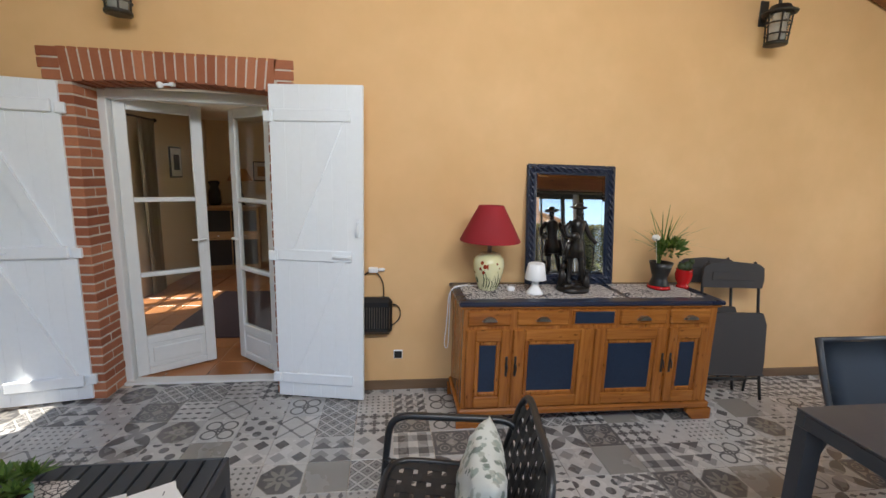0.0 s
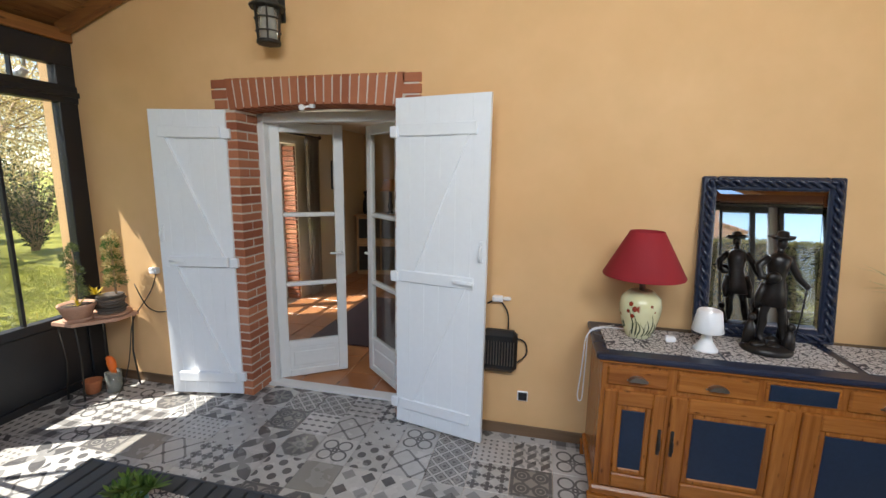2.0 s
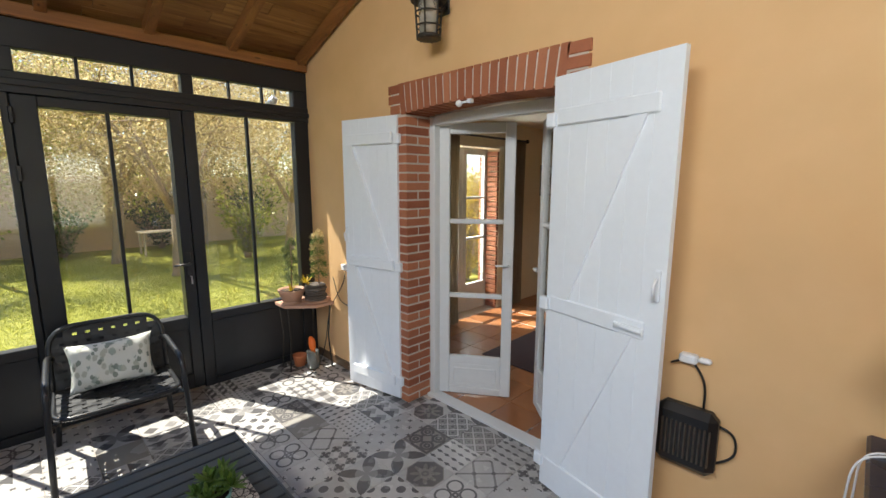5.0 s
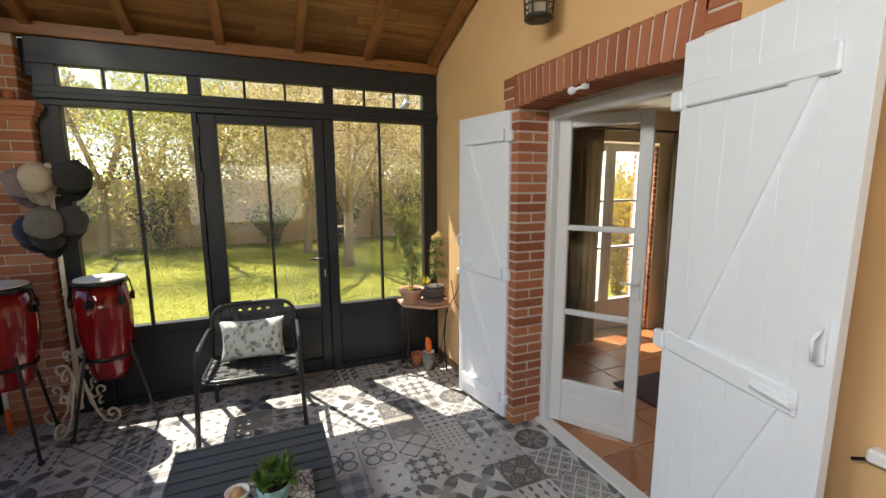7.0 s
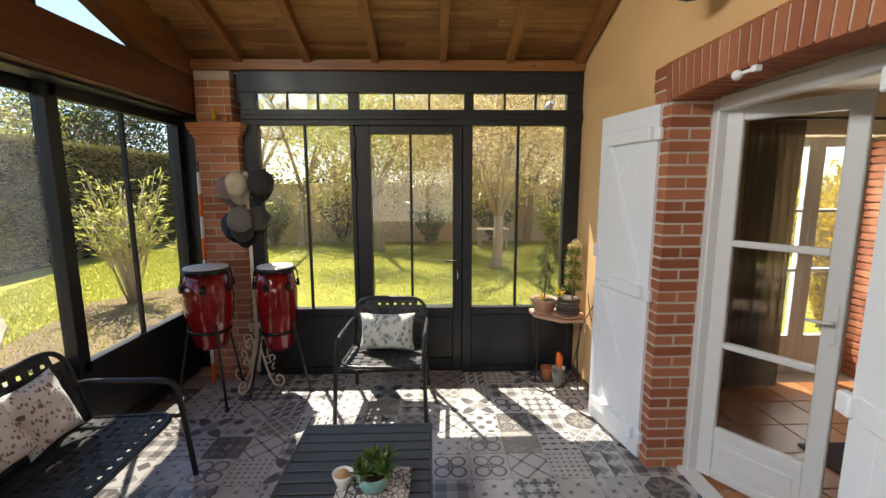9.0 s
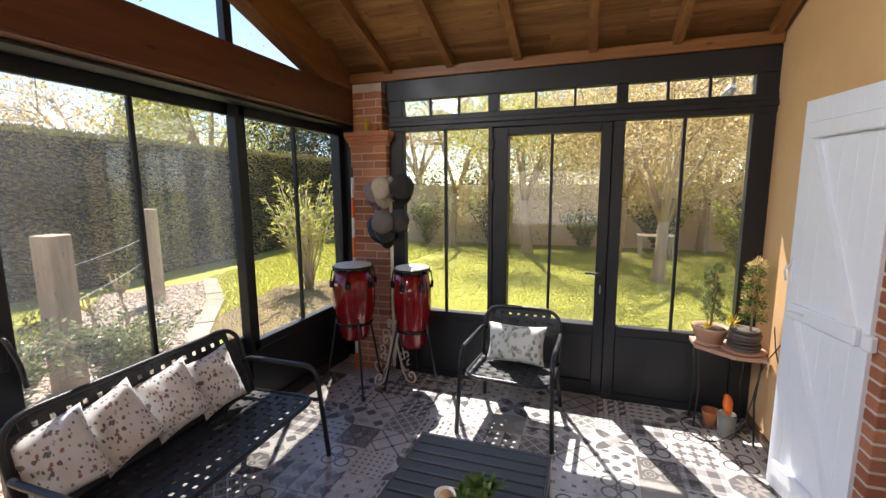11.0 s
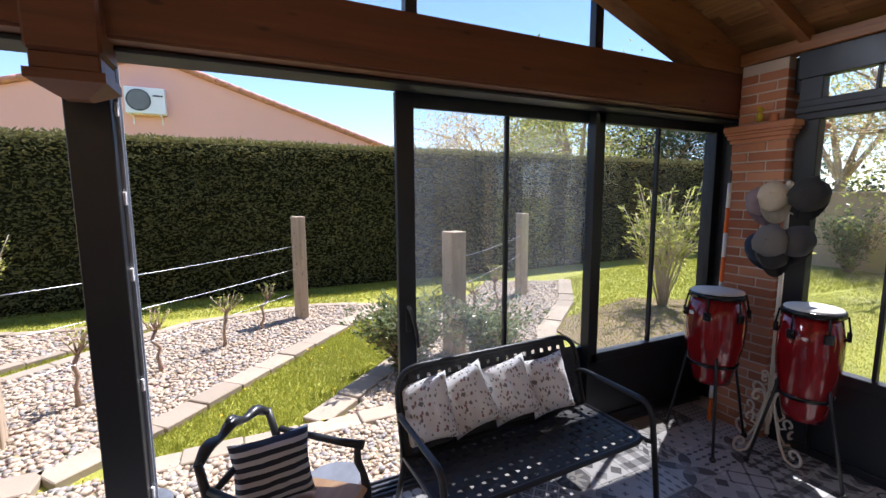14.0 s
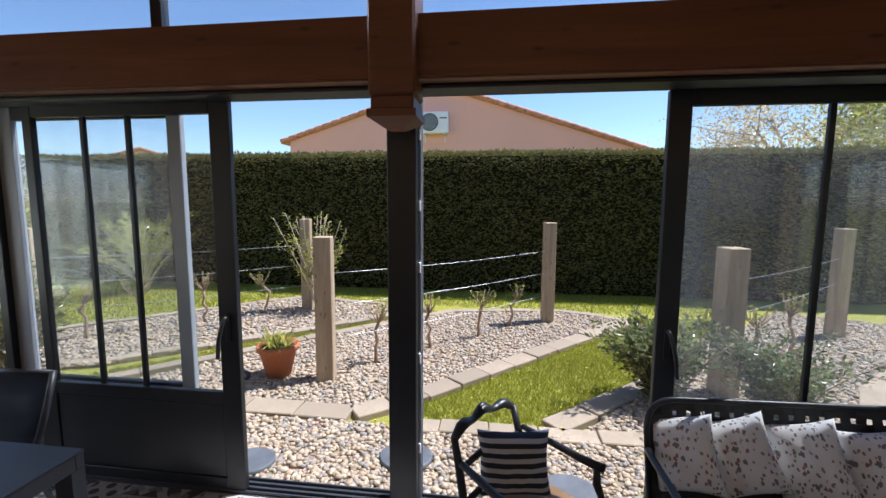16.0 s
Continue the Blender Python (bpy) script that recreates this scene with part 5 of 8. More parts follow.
tube(bm, [(0, 0.004, 0.235), (0, 0.004, 0.30), (0, 0, 0.375), (0, 0, 0.43), (0, 0, 0.475), (0, 0, 0.50)], [0.066, 0.058, 0.041, 0.052, 0.057, 0.022], 14)
for x in (-0.05, 0.05):
    tube(bm, [(x, 0.01, 0.34), (x * 1.25, 0.02, 0.27), (x * 1.3, 0.025, 0.215)], [0.02, 0.026, 0.012], 8)
tube(bm, [(0, 0, 0.49), (0, -0.004, 0.525)], [0.019, 0.017], 8)
ball(bm, (0, -0.006, 0.545), 0.027, 2, (0.9, 1, 1.2))
lathe(bm, [(0.066, 0.570), (0.070, 0.580), (0.032, 0.574), (0.028, 0.598), (0.012, 0.604)], 5, (0, -0.004, 0))
lathe(bm, [(0.048, 0.564), (0.050, 0.571), (0.030, 0.577), (0.026, 0.600), (0.012, 0.606)], 14, (0, -0.004, 0))
tube(bm, [(-0.052, 0, 0.475), (-0.098, 0.01, 0.43), (-0.092, -0.02, 0.385), (-0.045, -0.055, 0.375)], [0.022, 0.021, 0.018, 0.014], 8)
ball(bm, (-0.055, -0.065, 0.385), 0.034, 2, (1.1, 0.7, 0.9))
tube(bm, [(0.052, 0, 0.475), (0.088, 0.004, 0.42), (0.108, -0.015, 0.375), (0.135, -0.04, 0.345)], [0.022, 0.020, 0.017, 0.013], 8)
ball(bm, (0.138, -0.042, 0.340), 0.016)
tube(bm, [(0.165, -0.045, 0.338), (0.138, -0.042, 0.338), (0.130, -0.045, 0.20), (0.112, -0.045, 0.05)], [0.003, 0.004, 0.004, 0.003], 6)
for x, y, z in ((0.10, 0.03, 0.165), (-0.085, 0.03, 0.15), (0.075, -0.06, 0.125)):
    tube(bm, [(x, y, 0.03), (x, y, z - 0.05), (x, y, z)], [0.033, 0.029, 0.014], 9)
    ball(bm, (x, y - 0.004, z + 0.016), 0.021)
solo("statue", bm, "bronze", "dark bronze statue of a hatted swordsman on a rocky base", "statue", at=pose(1.05, 6.20, 0.871, 0, 0, 10) @ Matrix.Diagonal((0.92, 0.85, 1.03, 1)))


def blades(bm, at, n, length, width, up, seed, droop=0.5):
    """Narrow arching leaves from one root."""
    r = random.Random(seed)
    for i in range(n):
        a, L, e = r.uniform(0, 6.28), length * r.uniform(0.6, 1.1), r.uniform(*up)
        d = Vector((math.cos(a) * math.cos(e), math.sin(a) * math.cos(e), math.sin(e)))
        side = d.cross(Vector((0, 0, 1))).normalized()
        prev = None
        for j in range(5):
            t = j / 4
            p = Vector(at) + d * (L * t) - Vector((0, 0, droop * L * t * t * (1 - e / 1.6)))
            w = width * (1 - t) ** 0.6 * (0.6 + t * 0.8) * 0.5 + 0.0006
            row = [bm.verts.new(p - side * w), bm.verts.new(p + side * w)]
            if prev:
                bm.faces.new((prev[0], prev[1], row[1], row[0])).smooth = True
            prev = row


def leaf_tuft(name, mat, parent, center, radius, n, size, seed, wide=0.5, kind=""):
    r = np.random.default_rng(seed)
    d = r.normal(size=(n, 3))
    d /= np.linalg.norm(d, axis=1, keepdims=True)
    d[:, 2] = np.abs(d[:, 2]) * 0.9 + d[:, 2] * 0.1
    P = np.array(center) + d * np.array(radius) * r.uniform(0.25, 1.0, (n, 1)) ** 0.6
    ob = new(name, leaves_mesh(name, P, d + r.normal(0, 0.4, (n, 3)), size, mat, wide, 0.1, r))
    ob.parent = parent
    return ob


PP = thing("potted_plant", "spiky green plant in a black and red ceramic pot", "plant", at=pose(1.74, 6.24, 0.871))
bm = bmesh.new()
lathe(bm, [(0.075, 0), (0.08, 0.008), (0.055, 0.07), (0.052, 0.09), (0.07, 0.15), (0.083, 0.20), (0.078, 0.20), (0.065, 0.17)], 28)
part("pot", bm, "black_plastic", PP, "glazed black ceramic pot")
bm = bmesh.new()
lathe(bm, [(0.0815, 0.006), (0.0745, 0.028), (0.072, 0.028), (0.07, 0.006)], 28)
part("pot_band", bm, "red_glaze", PP, "dark red glazed band")
bm = bmesh.new()
lathe(bm, [(0.071, 0.174), (0.02, 0.182)], 20)
part("soil", bm, "soil", PP)
bm = bmesh.new()
blades(bm, (-0.01, 0, 0.27), 30, 0.37, 0.010, (0.4, 1.4), 4, 0.35)
for i in range(4):
    tube(bm, [(-0.03 + i * 0.012, 0.01 * i, 0.18), (-0.05 + i * 0.025, 0.01 * i, 0.30)], 0.004, 6)
blades(bm, (0.02, 0, 0.32), 24, 0.36, 0.008, (0.1, 1.2), 8, 0.3)
part("spiky_leaves", bm, "plant", PP)
leaf_tuft("broad_leaves", "plant", PP, (0.07, 0, 0.26), (0.09, 0.07, 0.12), 90, 0.07, 5, 0.45)
bm = bmesh.new()
ball(bm, (-0.085, -0.03, 0.385), 0.026, 2, (1.2, 1, 0.9))
tube(bm, [(-0.05, -0.02, 0.19), (-0.085, -0.03, 0.38)], 0.002, 5)
part("flower", bm, "white_ceramic", PP, "pale flower on a thin stalk")
RP = thing("small_potted_plant", "cactus in a small glossy red pot", "plant", at=pose(1.955, 6.27, 0.871))
bm = bmesh.new()
lathe(bm, [(0.045, 0), (0.046, 0.012), (0.035, 0.02), (0.055, 0.06), (0.062, 0.10), (0.055, 0.13), (0.06, 0.14), (0.054, 0.14), (0.05, 0.12)], 24)
part("pot", bm, "red_glaze", RP)
bm = bmesh.new()
for dx, z, r in ((-0.03, 0.16, 0.026), (0.02, 0.165, 0.03), (0.05, 0.20, 0.022), (0.0, 0.15, 0.03)):
    ball(bm, (dx, 0, z), r, 2, (1, 1, 1.2))
    tube(bm, [(dx, 0, 0.12), (dx, 0, z)], 0.01, 6)
part("cactus", bm, "dark_leaf", RP)


# ---------------------------------------------------------------- woven garden seats
def strap_run(bm, curve, half, lift, n):
    """One flat strap along a curve that gives (point, across, normal)."""
    prev = None
    for i in range(n + 1):
        p, ac, no = curve(i / n)
        h = lift(i / n)
        row = [bm.verts.new(p - ac * half + no * (h - 0.0012)), bm.verts.new(p + ac * half + no * (h - 0.0012)), bm.verts.new(p + ac * half + no * (h + 0.0012)), bm.verts.new(p - ac * half + no * (h + 0.0012))]
        if prev:
            for j in range(4):
                bm.faces.new((prev[j], prev[(j + 1) % 4], row[(j + 1) % 4], row[j]))
        else:
            bm.faces.new(row)
        prev = row
    bm.faces.new(prev[::-1])


def woven_panel(owner, origin, right, up, normal, wide, high, nu, nv, su, sv, bow, round_top):
    """Interlaced straps over a slightly bowed panel."""
    def surf(x, y):
        return origin + right * x + up * y + normal * (-bow * (1 - (2 * x / wide) ** 2))

    def half_w(y):
        t = max(0.0, (y - (high - round_top)) / round_top) if round_top else 0
        return wide / 2 - (round_top * (1 - math.sqrt(max(0.0, 1 - t * t))) if round_top else 0)

    def top_y(x):
        d = abs(x) - (wide / 2 - round_top)
        return high - (round_top - math.sqrt(max(0.0, round_top ** 2 - d * d)) if round_top and d > 0 else 0)
    for i in range(nu):
        x = -wide / 2 + (i + 0.5) * wide / nu
        hy = top_y(abs(x) + su / 2 if round_top else x)
        bm = bmesh.new()
        strap_run(bm, lambda t: (surf(x, hy * t), right, normal), su / 2, lambda t: 0.0035 * math.cos(math.pi * (t * hy / high * nv - 0.5 + i)), nv * 2)
        part("strap", bm, "strap", owner, fix=False)
    for j in range(nv):
        y = (j + 0.5) * high / nv
        hw = half_w(y + sv / 2)
        bm = bmesh.new()
        strap_run(bm, lambda t: (surf(-hw + 2 * hw * t, y), up, normal), sv / 2, lambda t: -0.0035 * math.cos(math.pi * (((-hw + 2 * hw * t) / wide + 0.5) * nu - 0.5 + j)), nu * 2)
        part("strap", bm, "strap", owner, fix=False)


def woven_seat(name, label, wide, at, nu, bh=0.39):
    ob = thing(name, label, "chair" if wide < 1 else "bench", at=at)
    w = wide / 2
    R = 0.016
    yb, yf = -0.24, 0.27
    for s in (-1, 1):
        bm = bmesh.new()
        tube(bm, bend([(s * (w + 0.035), yf + 0.035, 0), (s * (w + 0.02), yf, 0.42), (s * (w + 0.015), yf - 0.02, 0.615), (s * (w + 0.01), yb - 0.02, 0.625), (s * (w - 0.02), yb - 0.055, 0.60)], 6, 0.09), R, 10)
        part("front_leg_and_arm", bm, "black_metal", ob)
        bm = bmesh.new()
        tube(bm, [(s * (w - 0.015), yb + 0.0, 0.40), (s * (w + 0.015), yb - 0.10, 0.0)], R, 10)
        part("back_leg", bm, "black_metal", ob)
        bm = bmesh.new()
        tube(bm, [(s * (w + 0.018), yf, 0.40), (s * (w - 0.012), yf - 0.03, 0.405)], R * 0.8, 8)
        part("bracket", bm, "black_metal", ob)
    bm = bmesh.new()
    loop = bend([(-w, yb, 0.40), (-w, yf - 0.02, 0.415), (w, yf - 0.02, 0.415), (w, yb, 0.40)], 6, 0.12)
    tube(bm, loop + [loop[0]], R * 0.9, 10)
    part("seat_frame", bm, "black_metal", ob)
    up = Vector((0, -0.26, 0.97)).normalized()
    o = Vector((0, yb + 0.01, 0.41))
    bm = bmesh.new()
    back = bend([o + Vector((-w, 0, 0)), o + Vector((-w, 0, 0)) + up * bh, o + Vector((w, 0, 0)) + up * bh, o + Vector((w, 0, 0))], 8, 0.15)
    tube(bm, back, R * 0.9, 10)
    part("back_frame", bm, "black_metal", ob)
    woven_panel(ob, o + up * 0.0, Vector((1, 0, 0)), up, Vector((0, 0.97, 0.26)), 2 * w, bh, nu, 7, 0.66 * 2 * w / nu, 0.040, 0.02, 0.14)
    sd = Vector((0, yf - yb - 0.02, 0.012))
    woven_panel(ob, Vector((0, yb, 0.403)), Vector((1, 0, 0)), sd.normalized(), Vector((0, 0, 1)), 2 * w, sd.length, nu, 8, 0.66 * 2 * w / nu, 0.042, 0.012, 0.0)
    return ob


woven_seat("garden_armchair", "black metal armchair with a woven strap seat", 0.60, pose(-3.09, 4.83, 0, 0, 0, -93), 9)
woven_seat("garden_armchair", "black metal armchair with a woven strap seat", 0.60, pose(-0.05, 4.76, 0, 0, 0, 80), 9)
woven_seat("garden_loveseat", "black metal two-seat bench with woven straps", 1.26, pose(-1.61, 3.48, 0, 0, 0, 2), 19, 0.445)


def cushion_cloth(name, base, inks, scale, fill):
    """Cotton print: scattered small motifs in a few inks."""
    k = Nodes(name)
    at = k.coords((scale, scale, scale * 0.7))
    c = k.mix(k.noise(60.0), tint(base, 0.95), base)
    for i, ink in enumerate(inks):
        v = k.add("ShaderNodeTexVoronoi")
        v.inputs["Scale"].default_value, v.inputs["Randomness"].default_value = 1.0 + 0.23 * i, 1.0
        sh = k.add("ShaderNodeVectorMath", operation="ADD")
        sh.inputs[1].default_value = (i * 3.7, i * 1.9, i * 5.1)
        k.link(at, sh.inputs[0])
        k.link(sh.outputs[0], v.inputs["Vector"])
        edge = k.math("ADD", v.outputs["Distance"], k.math("MULTIPLY", k.noise(5.0, 3.0, 0.6, at), 0.35))
        c = k.mix(k.ramp(edge, fill + 0.04, fill, 0, 0.85), c, ink)
    fold = k.noise(7.0, 3.0, 0.5, k.coords())
    k.bump(k.math("ADD", fold, k.math("MULTIPLY", k.noise(350.0), 0.12)), 0.5, 0.02)
    return k.done(c, 0.85)


M["cloth_print"] = cushion_cloth("white_motif_cotton", (0.87, 0.88, 0.90), [(0.12, 0.11, 0.11), (0.26, 0.08, 0.08), (0.20, 0.23, 0.20), (0.14, 0.13, 0.12)], 23.0, 0.36)
M["cloth_leaf"] = cushion_cloth("leaf_print_cotton", (0.66, 0.68, 0.64), [(0.28, 0.34, 0.30), (0.40, 0.42, 0.36), (0.16, 0.20, 0.17)], 17.0, 0.46)
k = Nodes("navy_stripe_cotton")
sep = k.add("ShaderNodeSeparateXYZ")
k.link(k.coords(), sep.inputs[0])
wave = k.math("FRACT", k.math("MULTIPLY", k.math("ADD", sep.outputs[2], k.math("MULTIPLY", k.noise(6.0, 2.0, 0.5, k.coords()), 0.006)), 24.0))
k.bump(k.math("ADD", k.noise(8.0, 3.0, 0.5, k.coords()), k.math("MULTIPLY", k.noise(350.0), 0.1)), 0.4, 0.02)
M["cloth_stripe"] = k.done(k.mix(k.ramp(wave, 0.46, 0.50), (0.54, 0.545, 0.57), (0.022, 0.028, 0.045)), 0.85)


def cushion(label, w, h, t, cloth, at, seed):
    """A plump cushion standing on its lower edge: x wide, z high, y thick."""
    bm = bmesh.new()
    n = 22
    r = random.Random(seed)
    ph = r.uniform(0, 9)
    sheets = []
    for side in (-1, 1):
        g = []
        for i in range(n + 1):
            row = []
            for j in range(n + 1):
                u, v = 2 * i / n - 1, 2 * j / n - 1
                puff = ((1 - u ** 4) * (1 - v ** 4)) ** 0.55
                pin = 1 - 0.10 * (1 - abs(u) ** 2) * abs(v) ** 3
                pin2 = 1 - 0.10 * (1 - abs(v) ** 2) * abs(u) ** 3
                wob = (0.016 * noise.noise((u * 2.2 + ph, v * 2.2, side)) + 0.007 * noise.noise((u * 6.0 + v * 2.0 + ph, v * 3.0, side))) * puff
                row.append(bm.verts.new((u * w / 2 * pin2, side * (t / 2 * puff) + wob, h / 2 + v * h / 2 * pin)))
            g.append(row)
        for i in range(n):
            for j in range(n):
                f = (g[i][j], g[i + 1][j], g[i + 1][j + 1], g[i][j + 1])
                bm.faces.new(f if side < 0 else f[::-1]).smooth = True
        sheets.append(g)
    bmesh.ops.remove_doubles(bm, verts=bm.verts, dist=0.0008)
    return solo("cushion", bm, cloth, label, "cushion", "scatter cushions", at=at, fix=False)


cushion("pale green leaf-print oblong cushion on the armchair", 0.45, 0.30, 0.14, "cloth_leaf", pose(-3.17, 4.83, 0.415, 15, 0, -93), 1)
cushion("pale green leaf-print oblong cushion on the armchair", 0.42, 0.30, 0.14, "cloth_leaf", pose(0.04, 4.74, 0.415, 15, 0, 80), 2)
for i, (x, a, tw) in enumerate(((-1.14, 15, -28), (-1.415, 21, -18), (-1.68, 18, -24), (-1.94, 9, -10))):
    cushion("white cotton cushion with a small printed motif on the bench", 0.285, 0.35, 0.12, "cloth_print", pose(x, 3.305, 0.425 + 0.13 * abs(math.sin(radians(a))), 0, 0, tw) @ pose(0, 0, 0, 18, 0, 0) @ pose(0, 0, 0, 0, a, 0), 3 + i)

# low slatted coffee table
CT = thing("coffee_table", "low dark grey slatted coffee table", "table")
TX0, TX1, TY0, TY1, TZ = -2.13, -0.95, 4.49, 5.19, 0.40
n = 15
sw = (TX1 - TX0 - 0.04) / n
for i in range(n):
    x = TX0 + 0.02 + i * sw
    part("slat", boxes((x + 0.006, TY0 + 0.012, TZ - 0.02, x + sw - 0.006, TY1 - 0.012, TZ), c=0.003), "slat", CT)
for r in ((TX0, TY0, TX0 + 0.02, TY1), (TX1 - 0.02, TY0, TX1, TY1), (TX0 + 0.02, TY0, TX1 - 0.02, TY0 + 0.012), (TX0 + 0.02, TY1 - 0.012, TX1 - 0.02, TY1)):
    part("apron", boxes((r[0], r[1], TZ - 0.10, r[2], r[3], TZ + 0.001), c=0.003), "grey_metal", CT)
for x, y in ((TX0 + 0.001, TY0 + 0.001), (TX1 - 0.061, TY0 + 0.001), (TX0 + 0.001, TY1 - 0.061), (TX1 - 0.061, TY1 - 0.061)):
    part("leg", boxes((x, y, 0, x + 0.06, y + 0.06, TZ - 0.022), c=0.004), "grey_metal", CT)
part("under_board", boxes((TX0 + 0.03, TY0 + 0.02, TZ - 0.06, TX1 - 0.03, TY1 - 0.02, TZ - 0.045)), "black_metal", CT)
solo("placemat", boxes((-0.16, -0.13, 0, 0.16, 0.13, 0.003), c=0.001), "lace_mat", "grey and white ornament placemat on the coffee table", "placemat", "placemats", at=pose(-1.62, 4.93, TZ + 0.001, 0, 0, 88))
SU = thing("succulent", "green succulent in a mint ceramic pot", "plant", at=pose(-1.61, 4.93, TZ + 0.004) @ Matrix.Diagonal((1.1, 1.1, 0.95, 1)))
bm = bmesh.new()
lathe(bm, [(0.045, 0), (0.05, 0.004), (0.062, 0.075), (0.058, 0.075), (0.05, 0.06)], 24)
part("pot", bm, "mint", SU)
bm = bmesh.new()
lathe(bm, [(0.052, 0.062), (0.01, 0.068)], 16)
part("soil", bm, "soil", SU)
bm = bmesh.new()
for i, (dx, dy, h) in enumerate(((-0.05, 0, 0.05), (0.02, 0.04, 0.075), (0.05, -0.03, 0.05), (0, -0.05, 0.035), (-0.01, 0.0, 0.09), (0.05, 0.05, 0.06), (-0.05, 0.05, 0.06))):
    tube(bm, [(dx * 0.3, dy * 0.3, 0.065), (dx, dy, 0.075 + h * 0.7)], 0.006, 6)
    blades(bm, (dx, dy, 0.07 + h * 0.7), 26, 0.066, 0.021, (0.1, 1.5), 30 + i, 0.1)
part("leaves", bm, "plant", SU)
bm = bmesh.new()
lathe(bm, [(0.028, 0), (0.03, 0.003), (0.048, 0.055), (0.045, 0.055), (0.032, 0.012), (0.005, 0.01)], 24)
solo("white_bowl", bm, "white_ceramic", "small white heart-shaped bowl on the coffee table", "bowl", at=pose(-1.64, 4.79, TZ + 0.001))
bm = bmesh.new()
ball(bm, (0, 0, 0), 0.03, 2, (1.2, 0.9, 0.8))
solo("bread_roll", bm, "pale_wood", "beige pebble lying in the bowl", "stone", at=pose(-1.64, 4.79, TZ + 0.043))
for i, (x, y, a) in enumerate(((-1.30, 4.82, 20), (-1.12, 4.86, 28), (-1.05, 4.80, 40))):
    mg = thing("magazine", "white covered magazine lying on the coffee table", "magazine", "magazines", at=pose(x, y, TZ + 0.002 + i * 0.009, 0, 0, a))
    part("page_block", boxes((-0.10, -0.14, 0, 0.10, 0.14, 0.008), c=0.002), "paper", mg)
    bm = bmesh.new()
    if i == 0:
        lathe(bm, [(0.045, 0.008), (0.044, 0.0088), (0.0, 0.0089)], 18, (0, 0.06, 0))
    else:
        tube(bm, bend([(-0.06, -0.05, 0.0085), (-0.01, 0.05, 0.0085), (0.03, 0.01, 0.0085), (0.06, 0.09, 0.0085)], 5, 0.05), 0.002, 5)
    part("cover_print", bm, "terracotta" if i == 0 else "black_plastic", mg)

# painted armchair with a carved back, beside the sliding doors
FA = thing("carved_armchair", "black painted carved armchair with a straw seat", "chair", at=pose(-0.43, 3.44, 0, 0, 0, 52) @ Matrix.Diagonal((0.97, 0.97, 0.905, 1)))
for s in (-1, 1):
    bm = bmesh.new()
    tube(bm, [(s * 0.235, -0.21, 0), (s * 0.235, -0.20, 0.42), (s * 0.23, -0.25, 0.66), (s * 0.225, -0.29, 0.81)], [0.018, 0.02, 0.02, 0.017], 10)
    part("back_post", bm, "black_metal", FA)
    bm = bmesh.new()
    tube(bm, [(s * 0.26, 0.22, 0), (s * 0.255, 0.22, 0.20), (s * 0.25, 0.22, 0.42), (s * 0.255, 0.20, 0.50), (s * 0.265, 0.17, 0.55), (s * 0.26, 0.17, 0.64)], [0.016, 0.022, 0.024, 0.016, 0.02, 0.015], 10)
    part("front_leg", bm, "black_metal", FA)
    bm = bmesh.new()
    tube(bm, [(s * 0.235, -0.235, 0.70), (s * 0.25, -0.08, 0.675), (s * 0.262, 0.08, 0.65), (s * 0.268, 0.20, 0.645)], [0.016, 0.018, 0.02, 0.024], 10)
    part("arm", bm, "black_metal", FA)
    bm = bmesh.new()
    tube(bm, [(s * 0.255, 0.21, 0.13), (s * 0.235, -0.20, 0.13)], 0.012, 8)
    part("stretcher", bm, "black_metal", FA)
bm = bmesh.new()
pts, rad = [], []
for i in range(17):
    u = i / 8 - 1
    pts.append((u * 0.225, -0.29 - 0.02 * (1 - u * u), 0.805 + 0.045 * (1 - u * u) + 0.012 * math.cos(u * 9)))
    rad.append(0.023 + 0.005 * math.cos(u * 9))
tube(bm, pts, rad, 10)
ball(bm, (0, -0.315, 0.876), 0.022, 2, (1.6, 0.8, 0.9))
part("crest_rail", bm, "black_metal", FA)
for z, yy in ((0.50, -0.215), (0.66, -0.245)):
    bm = bmesh.new()
    tube(bm, [(-0.23, yy, z), (0, yy - 0.02, z + 0.02), (0.23, yy, z)], [0.014, 0.018, 0.014], 8)
    part("back_rail", bm, "black_metal", FA)
part("seat", boxes((-0.25, -0.20, 0.405, 0.25, 0.23, 0.445), c=0.015), "pale_wood", FA, "woven straw seat")
cushion("navy and beige striped cushion on the carved armchair", 0.345, 0.30, 0.13, "cloth_stripe", pose(-0.43, 3.44, 0, 0, 0, 46) @ pose(0.0, -0.11, 0.415, 0, 0, -38) @ pose(0, 0, 0, 16, 0, 0), 20)

# grey aluminium dining table and sling chairs
DT = thing("dining_table", "grey aluminium outdoor dining table", "table")
X0, X1, Y0, Y1, Z = 1.44, 3.25, 3.76, 4.83, 0.745
part("tabletop", boxes((X0, Y0, Z - 0.012, X1, Y1, Z), c=0.003), "grey_metal", DT)
for r in ((X0 + 0.002, Y0 + 0.002, X1 - 0.002, Y0 + 0.04), (X0 + 0.002, Y1 - 0.04, X1 - 0.002, Y1 - 0.002), (X0 + 0.002, Y0 + 0.04, X0 + 0.04, Y1 - 0.04), (X1 - 0.04, Y0 + 0.04, X1 - 0.002, Y1 - 0.04)):
    part("apron", boxes((r[0], r[1], Z - 0.075, r[2], r[3], Z - 0.0125), c=0.003), "grey_metal", DT)
